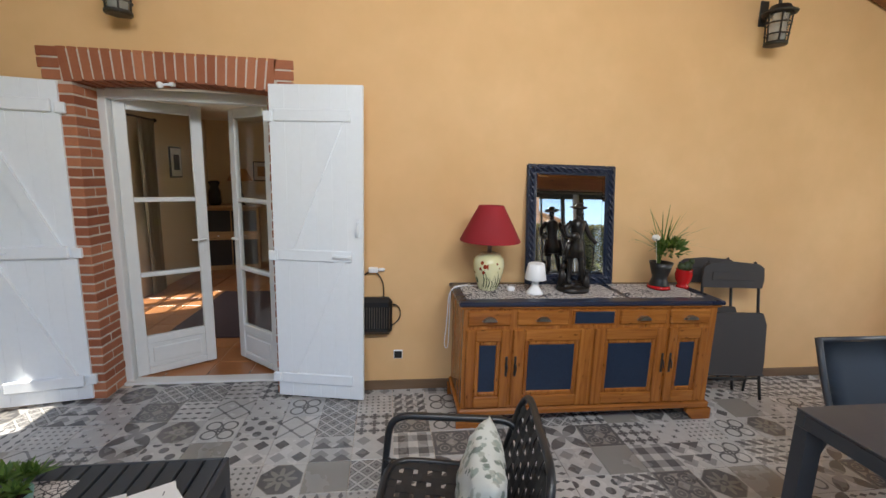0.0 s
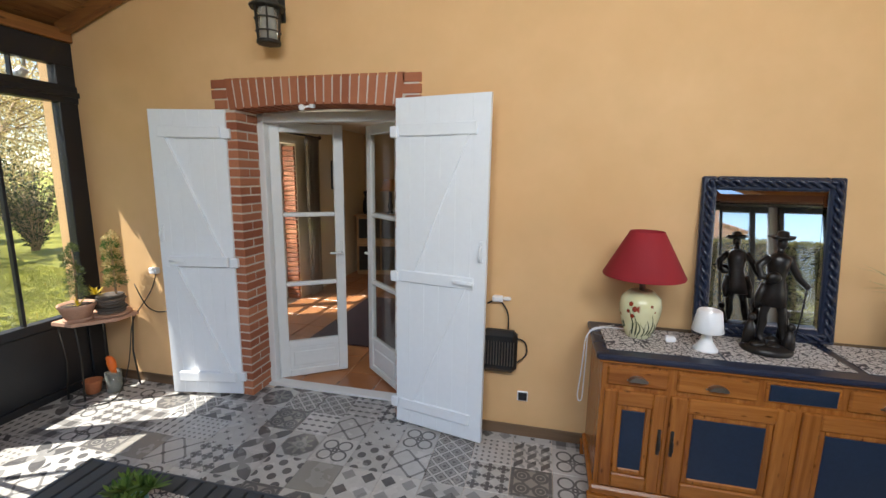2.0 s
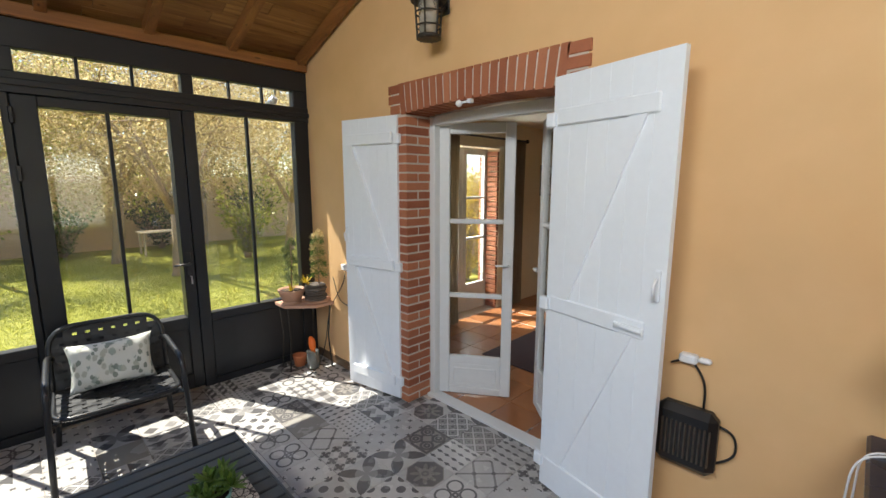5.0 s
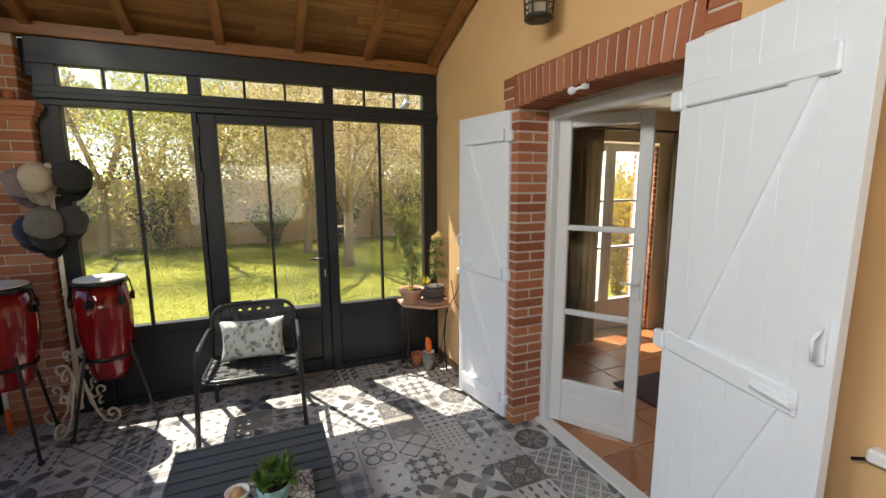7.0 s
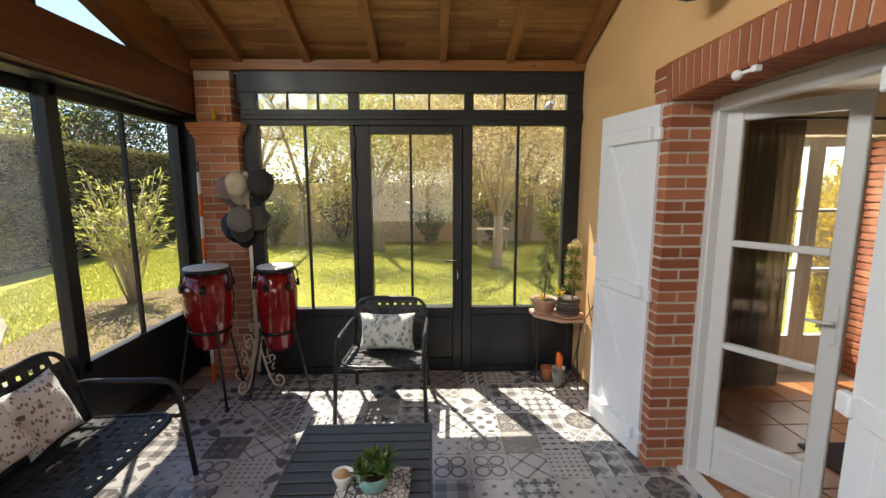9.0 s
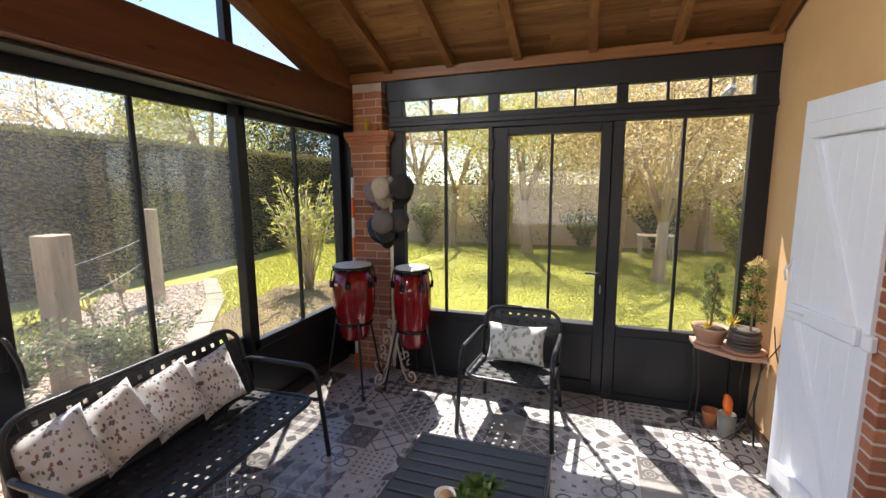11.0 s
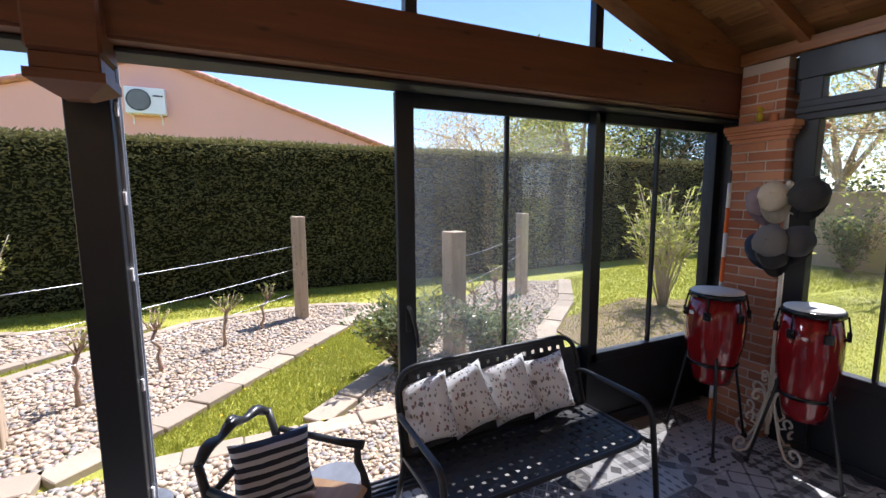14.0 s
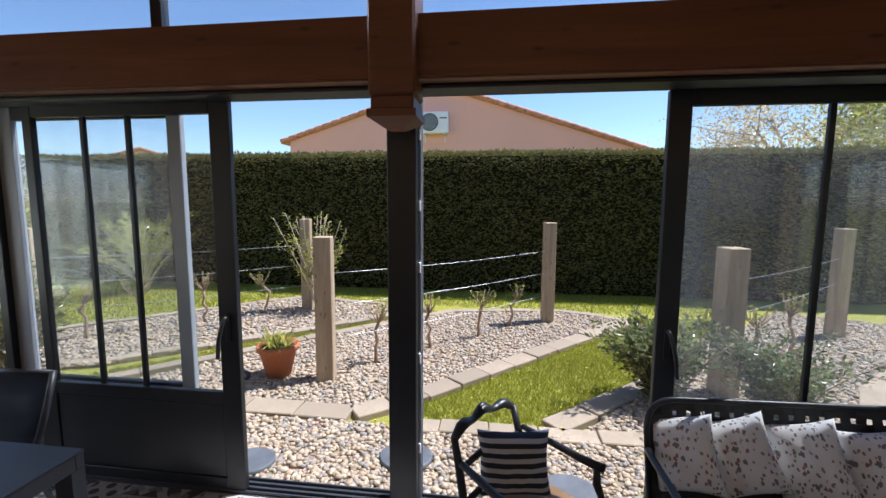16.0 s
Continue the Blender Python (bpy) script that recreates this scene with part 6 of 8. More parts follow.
for x, y, sx, sy in ((X0, Y0, 1, 1), (X0, Y1, 1, -1), (X1, Y0, -1, 1), (X1, Y1, -1, -1)):
    bm = bmesh.new()
    prism(bm, [(x + sx * 0.003, y + sy * 0.003), (x + sx * 0.085, y + sy * 0.003), (x + sx * 0.085, y + sy * 0.06), (x + sx * 0.003, y + sy * 0.06)], 2, 0, Z - 0.075)
    part("leg", bm, "grey_metal", DT)


def sling_chair(at):
    ob = thing("sling_chair", "grey aluminium chair with a blue-grey mesh sling", "chair", "dining chairs", at=at)
    for s in (-1, 1):
        bm = bmesh.new()
        tube(bm, bend([(s * 0.27, 0.24, 0.44), (s * 0.27, -0.20, 0.42), (s * 0.265, -0.28, 0.60), (s * 0.26, -0.36, 0.83)], 5, 0.1), 0.017, 8)
        part("side_rail", bm, "grey_metal", ob)
        for y0, y1 in ((0.22, 0.25), (-0.18, -0.30)):
            bm = bmesh.new()
            tube(bm, [(s * 0.27, y0, 0.43), (s * 0.275, y1, 0)], 0.015, 8)
            part("leg", bm, "grey_metal", ob)
    bm = bmesh.new()
    prof = bend([(0, 0.24, 0.445), (0, -0.20, 0.425), (0, -0.28, 0.60), (0, -0.355, 0.815)], 6, 0.1)
    prev = None
    for p in prof:
        row = [bm.verts.new((x, p.y, p.z - 0.01 * (1 - (x / 0.26) ** 2))) for x in (-0.26, -0.13, 0, 0.13, 0.26)]
        if prev:
            for j in range(4):
                bm.faces.new((prev[j], prev[j + 1], row[j + 1], row[j])).smooth = True
        prev = row
    bmesh.ops.solidify(bm, geom=bm.faces[:], thickness=0.004)
    part("sling", bm, "blue_grey_mesh", ob)
    bm = bmesh.new()
    tube(bm, [(-0.26, -0.358, 0.82), (0.26, -0.358, 0.82)], 0.014, 8)
    part("top_rail", bm, "grey_metal", ob)
    return ob


sling_chair(pose(2.37, 4.99, 0, 0, 0, 180))
sling_chair(pose(2.42, 3.62, 0, 0, 0, 4))
BX = thing("game_box", "teal cardboard game box on the dining table", "box", at=pose(1.86, 4.42, Z + 0.001, 0, 0, -8))
part("carton", boxes((-0.14, -0.10, 0, 0.14, 0.10, 0.06), c=0.004), "teal", BX)
part("label_panel", boxes((-0.143, -0.06, 0.014, -0.1405, 0.08, 0.05)), "paper", BX)
for i in range(5):
    part("label_mark", boxes((-0.145, -0.045 + i * 0.024, 0.022, -0.143, -0.03 + i * 0.024, 0.042), c=0.001), "red_glaze", BX)

# folding chairs stacked against the wall beside the sideboard
def folded_chair(dx, dy, lean, group="folding chairs"):
    ob = thing("folding_chair", "folded dark grey plastic and steel chair leaning upright", "chair", group, at=pose(2.30 + dx, 6.30 + dy, 0, lean, 0, -6))
    for s in (-1, 1):
        bm = bmesh.new()
        tube(bm, bend([(s * 0.235, -0.08, 0.0), (s * 0.235, 0.02, 0.5), (s * 0.22, 0.06, 1.0), (s * 0.18, 0.06, 1.06)], 5, 0.05), 0.011, 8)
        part("leg", bm, "black_metal", ob)
        bm = bmesh.new()
        tube(bm, [(s * 0.21, 0.07, 0.0), (s * 0.21, 0.0, 0.66)], 0.010, 8)
        part("leg", bm, "black_metal", ob)
    for z, y in ((0.10, 0.058), (0.16, -0.05)):
        bm = bmesh.new()
        tube(bm, [(-0.22, y, z), (0.22, y, z)], 0.008, 8)
        part("cross_bar", bm, "black_metal", ob)
    bm = bmesh.new()
    prism(bm, [(-0.235, 0.86), (0.235, 0.86), (0.245, 0.93), (0.235, 1.02), (0.19, 1.05), (0.0, 1.065), (-0.19, 1.05), (-0.235, 1.02), (-0.245, 0.93)], 1, 0.025, 0.048)
    cbox(bm, -0.17, 0.018, 0.92, 0.17, 0.026, 0.985, 0.006)
    part("backrest", bm, "grey_fabric", ob, "moulded dark grey back")
    bm = bmesh.new()
    prism(bm, [(-0.235, 0.20), (0.235, 0.20), (0.24, 0.30), (0.225, 0.60), (0.19, 0.685), (-0.19, 0.685), (-0.225, 0.60), (-0.24, 0.30)], 1, -0.075, -0.045)
    cbox(bm, -0.25, -0.08, 0.19, 0.25, -0.04, 0.202, 0.004)
    part("seat", bm, "grey_fabric", ob, "moulded dark grey seat")


folded_chair(0.0, 0.09, -3)
folded_chair(0.09, -0.08, -3)


# ---------------------------------------------------------------- drums, hat stand and pole by the pier
def conga(at, top, belly, foot, z0, z1, spin, label):
    ob = thing("conga_drum", label, "drum", "conga drums", at=at)
    H = z1 - z0
    bm = bmesh.new()
    lathe(bm, [(foot, z0), (foot * 1.08, z0 + 0.06 * H), (belly * 0.96, z0 + 0.45 * H), (belly, z0 + 0.62 * H), (belly * 0.985, z0 + 0.75 * H), (top, z0 + 0.96 * H)], 40)
    part("shell", bm, "drum_red", ob, "glossy dark red lacquered shell")
    bm = bmesh.new()
    lathe(bm, [(top * 0.99, z1 - 0.035), (top + 0.016, z1 - 0.03), (top + 0.018, z1 - 0.005), (top + 0.01, z1 + 0.004), (top - 0.005, z1)], 40)
    part("rim", bm, "chrome_black", ob)
    bm = bmesh.new()
    lathe(bm, [(top + 0.006, z1), (top + 0.002, z1 + 0.012), (top * 0.5, z1 + 0.015), (0.004, z1 + 0.016)], 40)
    part("drumhead", bm, "drum_skin", ob, "pale drumhead")
    bm = bmesh.new()
    lathe(bm, [(foot * 1.30, z0 + 0.20 * H), (foot * 1.33, z0 + 0.20 * H), (foot * 1.37, z0 + 0.24 * H), (foot * 1.33, z0 + 0.24 * H)], 32, caps=False)
    part("band", bm, "chrome_black", ob)
    for i in range(6):
        a = spin + i * math.pi / 3
        c, s = math.cos(a), math.sin(a)
        bm = bmesh.new()
        tube(bm, [((top + 0.02) * c, (top + 0.02) * s, z1 - 0.02), ((belly + 0.012) * c, (belly + 0.012) * s, z1 - 0.13)], 0.006, 6)
        cbox(bm, -0.012, -0.022, -0.028, 0.012, 0.022, 0.028, 0.004, Matrix.Translation(((belly + 0.006) * c, (belly + 0.006) * s, z1 - 0.14)) @ pose(0, 0, 0, 0, 0, math.degrees(a)))
        part("tuning_lug", bm, "chrome_black", ob)
    for i in range(3):
        a = spin + 0.4 + i * 2 * math.pi / 3
        c, s = math.cos(a), math.sin(a)
        bm = bmesh.new()
        r0 = foot * 1.34
        tube(bm, [(r0 * c, r0 * s, z0 + 0.33 * H), ((r0 + 0.02) * c, (r0 + 0.02) * s, z0 + 0.18 * H), ((r0 + 0.13) * c, (r0 + 0.13) * s, 0.02)], 0.010, 8)
        tube(bm, [(r0 * 0.9 * c, r0 * 0.9 * s, z0 + 0.22 * H), ((r0 + 0.03) * c, (r0 + 0.03) * s, z0 + 0.18 * H)], 0.008, 6)
        leg = part("stand_leg", bm, "black_metal", ob)
        bm = bmesh.new()
        ball(bm, ((r0 + 0.135) * c, (r0 + 0.135) * s, 0.02), 0.02)
        part("rubber_foot", bm, "black_plastic", leg)
    return ob


conga(pose(-3.22, 3.43, 0), 0.155, 0.185, 0.115, 0.46, 1.09, 0.3, "glossy red conga drum on a black tripod")
conga(pose(-3.40, 3.90, 0), 0.14, 0.165, 0.105, 0.37, 1.06, 0.9, "glossy red conga drum on a black tripod")
solo("sticker", boxes((-0.02, -0.002, -0.012, 0.02, 0.002, 0.012)), "paper", "small white sticker on the drum", "sticker", at=pose(-3.22 + 0.18, 3.43 - 0.055, 0.955, 0, 0, 73))

HS = thing("hat_stand", "cream wrought iron hat stand with scrolled feet", "hat stand", at=pose(-3.47, 3.68, 0))
bm = bmesh.new()
tube(bm, [(0, 0, 0.12), (0, 0, 1.80)], 0.014, 10)
ball(bm, (0, 0, 1.82), 0.022)
for z in (0.30, 0.95, 1.45):
    lathe(bm, [(0.016, z), (0.024, z + 0.01), (0.016, z + 0.02)], 12)
part("pole", bm, "cream_iron", HS)
for i in range(4):
    a = -0.3 + i * math.pi / 2
    bm = bmesh.new()
    def at_(r, z):
        return (r * math.cos(a), r * math.sin(a), z)
    foot = [at_(0.20 + (0.062 - 0.0028 * j) * math.cos(t), 0.075 + (0.062 - 0.0028 * j) * math.sin(t)) for j, t in enumerate(np.linspace(-1.57, 5.2, 20))]
    tube(bm, [at_(0.012, 0.42), at_(0.045, 0.30), at_(0.10, 0.10), at_(0.15, 0.02)] + foot, 0.0085, 7)
    top = [at_(0.10 + (0.06 - 0.003 * j) * math.cos(t), 0.40 + (0.06 - 0.003 * j) * math.sin(t)) for j, t in enumerate(np.linspace(3.14, -3.0, 18))]
    tube(bm, [at_(0.012, 0.20), at_(0.03, 0.32)] + top, 0.0085, 7)
    mid = [at_(0.15 + (0.04 - 0.002 * j) * math.cos(t), 0.26 + (0.04 - 0.002 * j) * math.sin(t)) for j, t in enumerate(np.linspace(4.2, -1.4, 14))]
    tube(bm, [at_(0.05, 0.26), at_(0.09, 0.20)] + mid, 0.0075, 7)
    bud = [at_(0.05 + (0.035 - 0.002 * j) * math.cos(t), 0.52 + (0.035 - 0.002 * j) * math.sin(t)) for j, t in enumerate(np.linspace(3.14, -2.6, 12))]
    tube(bm, [at_(0.012, 0.40)] + bud, 0.0075, 7)
    part("scroll_foot", bm, "cream_iron", HS)
for i, z in enumerate((1.74, 1.74, 1.74, 1.46, 1.46, 1.46)):
    a = i * 2.1 - 0.6
    bm = bmesh.new()
    tube(bm, bend([(0, 0, z - 0.10), (0.07 * math.cos(a), 0.07 * math.sin(a), z - 0.12), (0.12 * math.cos(a), 0.12 * math.sin(a), z), (0.09 * math.cos(a), 0.09 * math.sin(a), z + 0.03)], 5, 0.05), 0.006, 6)
    part("hook", bm, "cream_iron", HS)


def cap(at, mat, r, brim, label):
    """A soft peaked cap."""
    ob = thing("cap", label, "cap", "caps on the stand", at=at @ Matrix.Diagonal((1.06, 1.06, 1.06, 1)))
    bm = bmesh.new()
    prof = [(r, 0), (r * 1.02, r * 0.3), (r * 0.93, r * 0.65), (r * 0.65, r * 0.93), (r * 0.2, r * 1.05)]
    lathe(bm, prof, 20)
    for v in bm.verts:
        v.co += Vector((0.9, 1, 0.8)) * 0.02 * noise.noise(v.co * 18)
    part("crown", bm, mat, ob)
    bm = bmesh.new()
    lo, hi = [], []
    for i in range(13):
        t = math.pi * (i / 12)
        c, s = math.cos(t), math.sin(t)
        lo.append((bm.verts.new((r * c, r * s * 0.98, 0.004)), bm.verts.new((r * 1.0 * c, (r + brim) * s, -0.012 * s))))
    for a, b in zip(lo, lo[1:]):
        bm.faces.new((a[0], a[1], b[1], b[0])).smooth = True
    bmesh.ops.solidify(bm, geom=bm.faces[:], thickness=0.005)
    part("peak", bm, mat, ob)
    bm = bmesh.new()
    ball(bm, (0, 0, r * 1.06), 0.008)
    part("button", bm, mat, ob)


for nm, c in (("cap_mauve", (0.26, 0.20, 0.22)), ("cap_cream", (0.55, 0.48, 0.36)), ("cap_black", (0.03, 0.028, 0.028)), ("cap_grey", (0.17, 0.16, 0.15)), ("cap_navy", (0.03, 0.045, 0.075)), ("cap_dark", (0.06, 0.055, 0.055))):
    M[nm] = plain(nm + "_cloth", c, 0.9, grain=180, var=0.2, relief=0.35)
cap(pose(-3.42, 3.56, 1.70, -62, 20, -65), "cap_mauve", 0.09, 0.07, "mauve checked cap on the hat stand")
cap(pose(-3.36, 3.66, 1.74, -75, 8, -78), "cap_cream", 0.085, 0.08, "cream cap on the hat stand")
cap(pose(-3.37, 3.85, 1.75, -80, -12, -95), "cap_black", 0.095, 0.06, "black cap on the hat stand")
cap(pose(-3.34, 3.68, 1.46, -80, -10, -85), "cap_grey", 0.095, 0.06, "grey flat cap on the hat stand")
cap(pose(-3.42, 3.57, 1.40, -70, 24, -60), "cap_navy", 0.088, 0.06, "navy cap on the hat stand")
cap(pose(-3.40, 3.80, 1.46, -75, -20, -105), "cap_dark", 0.09, 0.06, "dark brown cap on the hat stand")
cap(pose(-3.38, 3.68, 1.37, -85, 0, -85), "cap_black", 0.08, 0.06, "black cap on the hat stand")

PO = thing("fishing_pole", "orange and white banded pole leaning on the pier", "pole", at=pose(-3.53, 3.26, 0, 0, 0, 0))
for i in range(10):
    z0 = i * 0.184
    bm = bmesh.new()
    tube(bm, [(0.02 - 0.004 * i, 0, z0), (0.016 - 0.004 * i, 0, z0 + 0.184)], 0.014, 10)
    part("band", bm, ("orange", "white_plastic", "black_plastic", "white_plastic")[i % 4] if i % 4 != 2 else "orange", PO)
bm = bmesh.new()
tube(bm, [(-0.02, 0, 1.84), (-0.022, 0, 1.93)], 0.007, 8)
part("tip", bm, "grey_metal", PO)
bm = bmesh.new()
ball(bm, (0, 0, 0.05), 0.03, 2, (0.8, 0.8, 1.2))
ball(bm, (0, 0, 0.10), 0.02)
solo("bird_ornament", bm, "yellow_leaf", "small painted bird figurine on the pier capital", "ornament", at=pose(-3.56, 3.42, 2.235))
bm = bmesh.new()
lathe(bm, [(0.026, 0), (0.028, 0.05), (0.02, 0.055)], 14)
solo("ornament_base", bm, "terracotta", "little clay pot on the pier capital", "ornament", at=pose(-3.56, 3.51, 2.241))

# ---------------------------------------------------------------- plant corner
PT = thing("plant_table", "low corner table with a tiled top and iron legs", "table", at=pose(-3.44, 6.27, 0))
bm = bmesh.new()
prism(bm, [(-0.16, -0.20), (0.03, -0.20), (0.20, 0.0), (0.20, 0.19), (-0.16, 0.19)], 2, 0.60, 0.625)
part("tabletop", bm, "pale_terracotta", PT)
for x, y in ((-0.14, -0.17), (0.02, -0.17), (0.17, 0.16), (-0.14, 0.16)):
    bm = bmesh.new()
    tube(bm, [(x, y, 0.60), (x * 0.9, y * 0.9, 0.3), (x, y, 0)], 0.007, 6)
    part("leg", bm, "iron", PT)
P1 = thing("potted_conifer", "small conifer in a pale terracotta pot", "plant", at=pose(-3.47, 6.17, 0.626) @ Matrix.Diagonal((1.05, 1.05, 1.2, 1)))
bm = bmesh.new()
lathe(bm, [(0.085, 0), (0.09, 0.005), (0.088, 0.015), (0.07, 0.016), (0.078, 0.02), (0.105, 0.085), (0.112, 0.09), (0.112, 0.105), (0.10, 0.105), (0.095, 0.09)], 28)
part("pot", bm, "pale_terracotta", P1)
bm = bmesh.new()
lathe(bm, [(0.096, 0.092), (0.02, 0.10)], 18)
part("soil", bm, "soil", P1)
bm = bmesh.new()
tube(bm, [(0, 0, 0.09), (0.01, 0.01, 0.30), (0.02, 0, 0.44)], [0.008, 0.006, 0.003], 6)
part("stem", bm, "twig", P1)
for i, z in enumerate(np.linspace(0.15, 0.43, 7)):
    leaf_tuft("needles", "bush_leaf", P1, (0.02 * math.sin(i), 0.02 * math.cos(i * 2), z), (0.065 - 0.006 * i, 0.065 - 0.006 * i, 0.05), 260, 0.022, 50 + i, 0.2)
bm = bmesh.new()
blades(bm, (0.05, -0.03, 0.10), 16, 0.07, 0.008, (0.3, 1.4), 3, 0.3)
part("yellow_succulent", bm, "yellow_leaf", P1)
P2 = thing("potted_cypress", "bluish cypress in a stacked slate pot", "plant", at=pose(-3.37, 6.35, 0.626) @ Matrix.Diagonal((1.05, 1.05, 1.25, 1)))
for j in range(6):
    r = 0.085 + 0.006 * math.sin(j * 2)
    bm = bmesh.new()
    lathe(bm, [(r, 0.015 + j * 0.019), (r + 0.006, 0.02 + j * 0.019), (r, 0.031 + j * 0.019)], 22)
    for v in bm.verts:
        v.co.xy *= 1 + 0.08 * noise.noise((v.co.x * 22, v.co.y * 22, j))
    part("slate_ring", bm, "stone_pot", P2)
bm = bmesh.new()
lathe(bm, [(0.105, 0), (0.12, 0.004), (0.125, 0.014), (0.11, 0.014)], 26)
part("saucer", bm, "pale_terracotta", P2)
for i, z in enumerate(np.linspace(0.18, 0.46, 8)):
    leaf_tuft("sprays", "olive" if i % 2 else "plant", P2, (0.03 + 0.01 * math.sin(i), 0.02, z), (0.075 - 0.004 * i, 0.075 - 0.004 * i, 0.06), 300, 0.022, 70 + i, 0.22)
bm = bmesh.new()
tube(bm, [(0.03, 0.02, 0.12), (0.03, 0.02, 0.42)], 0.007, 6)
part("stem", bm, "twig", P2)
bm = bmesh.new()
blades(bm, (-0.07, -0.05, 0.13), 40, 0.075, 0.010, (0.1, 1.5), 9, 0.15)
part("bright_succulent", bm, "yellow_leaf", P2)
bm = bmesh.new()
lathe(bm, [(0.042, 0), (0.046, 0.005), (0.062, 0.09), (0.065, 0.105), (0.058, 0.105), (0.045, 0.02)], 24)
solo("terracotta_pot", bm, "terracotta", "empty terracotta pot on the floor", "pot", at=pose(-3.50, 6.23, 0.001))
VA = thing("parrot_lantern", "glass jar lantern with a painted parrot", "lantern", at=pose(-3.36, 6.29, 0.001))
bm = bmesh.new()
lathe(bm, [(0.052, 0), (0.054, 0.006), (0.056, 0.165), (0.052, 0.165), (0.05, 0.01), (0.004, 0.008)], 28)
part("jar", bm, "vase_glass", VA)
bm = bmesh.new()
lathe(bm, [(0.03, 0.008), (0.03, 0.10), (0.004, 0.104)], 20)
part("candle", bm, "yellow_leaf", VA, "yellow candle")
bm = bmesh.new()
tube(bm, [(0.0, 0, 0.16), (0, 0, 0.20), (-0.01, 0, 0.245), (-0.015, 0, 0.275), (-0.02, 0, 0.29)], [0.014, 0.03, 0.032, 0.022, 0.008], 12)
ball(bm, (-0.022, -0.004, 0.275), 0.022)
tube(bm, [(0.0, 0, 0.22), (0.02, 0.01, 0.14)], [0.02, 0.006], 8)
part("parrot", bm, "orange", VA, "orange and red painted parrot")
bm = bmesh.new()
tube(bm, bend([(-3.05, YN - 0.02, 0.96), (-3.10, YN - 0.03, 0.80), (-3.30, YN - 0.06, 0.55), (-3.32, YN - 0.1, 0.2), (-3.30, 6.30, 0.006), (-3.2, 6.1, 0.006), (-3.5, 6.0, 0.006), (-3.58, 6.2, 0.006), (-3.3, 6.42, 0.006)], 6, 0.12), 0.004, 6)
tube(bm, bend([(-3.28, YN - 0.02, 0.84), (-3.18, YN - 0.03, 0.66), (-3.06, YN - 0.03, 0.62), (-2.95, YN - 0.02, 0.65)], 6, 0.1), 0.004, 6)
solo("loose_cable", bm, "black_plastic", "thin black cable trailing down the wall to the floor", "cable")
solo("plug_adapter", boxes((-3.10, YN - 0.05, 0.94, -3.03, YN, 0.99), c=0.008), "white_plastic", "white plug adapter on the wall", "plug")

# ---------------------------------------------------------------- living room seen through the doorway
k = Nodes("terracotta_floor_tile")
col = k.mix(k.ramp(k.math("ADD", k.math("MULTIPLY", k.rand(), 0.5), k.math("MULTIPLY", k.noise(5.0, 4.0, 0.6, k.world_at()), 0.5)), 0.2, 0.8), (0.30, 0.115, 0.045), (0.46, 0.205, 0.09))
k.bump(k.noise(12.0, 3.0, 0.5, k.world_at()), 0.1, 0.004)
M["tomette"] = k.done(col, 0.3)
RF = thing("room_floor", "glazed terracotta tile floor of the living room", "floor", kind="structure")
me = mesh_of("tile", boxes((-0.1605, -0.1605, -0.012, 0.1605, 0.1605, 0), c=0.004), "tomette")
for i in range(15):
    for j in range(14):
        x, y = RX0 + 0.165 + i * 0.327, YN + 0.24 + 0.165 + j * 0.327
        if x < RX1 - 0.1 and y < RY1:
            if y < YN + 0.50 and not DX0 < x < DX1:
                continue
            o = new("tile", me)
            o.location, o.parent = (x, y, 0.002), RF
solo("rug", boxes((-2.45, 7.62, 0.003, -0.7, 9.3, 0.018), c=0.005), "rug", "dark plum rug on the terracotta floor", "rug")
FW = thing("window_room", "off-white french window with brick reveals", "window", kind="structure")
xw = RX0 - 0.22
mid = (WY0 + WY1) / 2
for a, b in ((WY0, mid), (mid, WY1)):
    for r in ((a, 0, a + 0.075, WZ), (b - 0.075, 0, b, WZ), (a + 0.075, WZ - 0.08, b - 0.075, WZ), (a + 0.075, 0, b - 0.075, 0.36), (a + 0.075, 0.95, b - 0.075, 0.98), (a + 0.075, 1.48, b - 0.075, 1.51)):
        part("frame_bar", boxes((xw - 0.025, r[0], r[1], xw + 0.025, r[2], r[3]), c=0.005), "door_white", FW)
    part("pane", boxes((xw - 0.003, a + 0.075, 0.36, xw + 0.003, b - 0.075, WZ - 0.08), c=0.0005), "glass", FW)
for z in np.arange(0.003, 2.05, 0.0655):
    part("brick", boxes((RX0 - 0.19, WY1 - 0.035, z, RX0 - 0.012, WY1 + 0.002, z + 0.054), c=0.004), "brick", FW)
    for y in (WY0 - 0.004, WY1 - 0.05):
        part("brick", boxes((RX0 - 0.305, y, z, RX0 - 0.25, y + 0.055, z + 0.054), c=0.004), "brick", FW)


def curtain(y0, y1, x, z0, z1, label):
    bm = bmesh.new()
    n = 60
    prev = None
    for i in range(n + 1):
        t = i / n
        y = y0 + (y1 - y0) * t
        d = 0.028 * math.sin(t * 42) + 0.012 * math.sin(t * 17 + 1)
        row = [bm.verts.new((x + d * (0.7 + 0.5 * k / 5), y + 0.008 * math.sin(k + t * 9), z0 + (z1 - z0) * k / 5)) for k in range(6)]
        if prev:
            for j in range(5):
                bm.faces.new((prev[j], prev[j + 1], row[j + 1], row[j])).smooth = True
        prev = row
    bmesh.ops.solidify(bm, geom=bm.faces[:], thickness=0.003)
    solo("curtain", bm, "curtain", label, "curtain", "curtains")


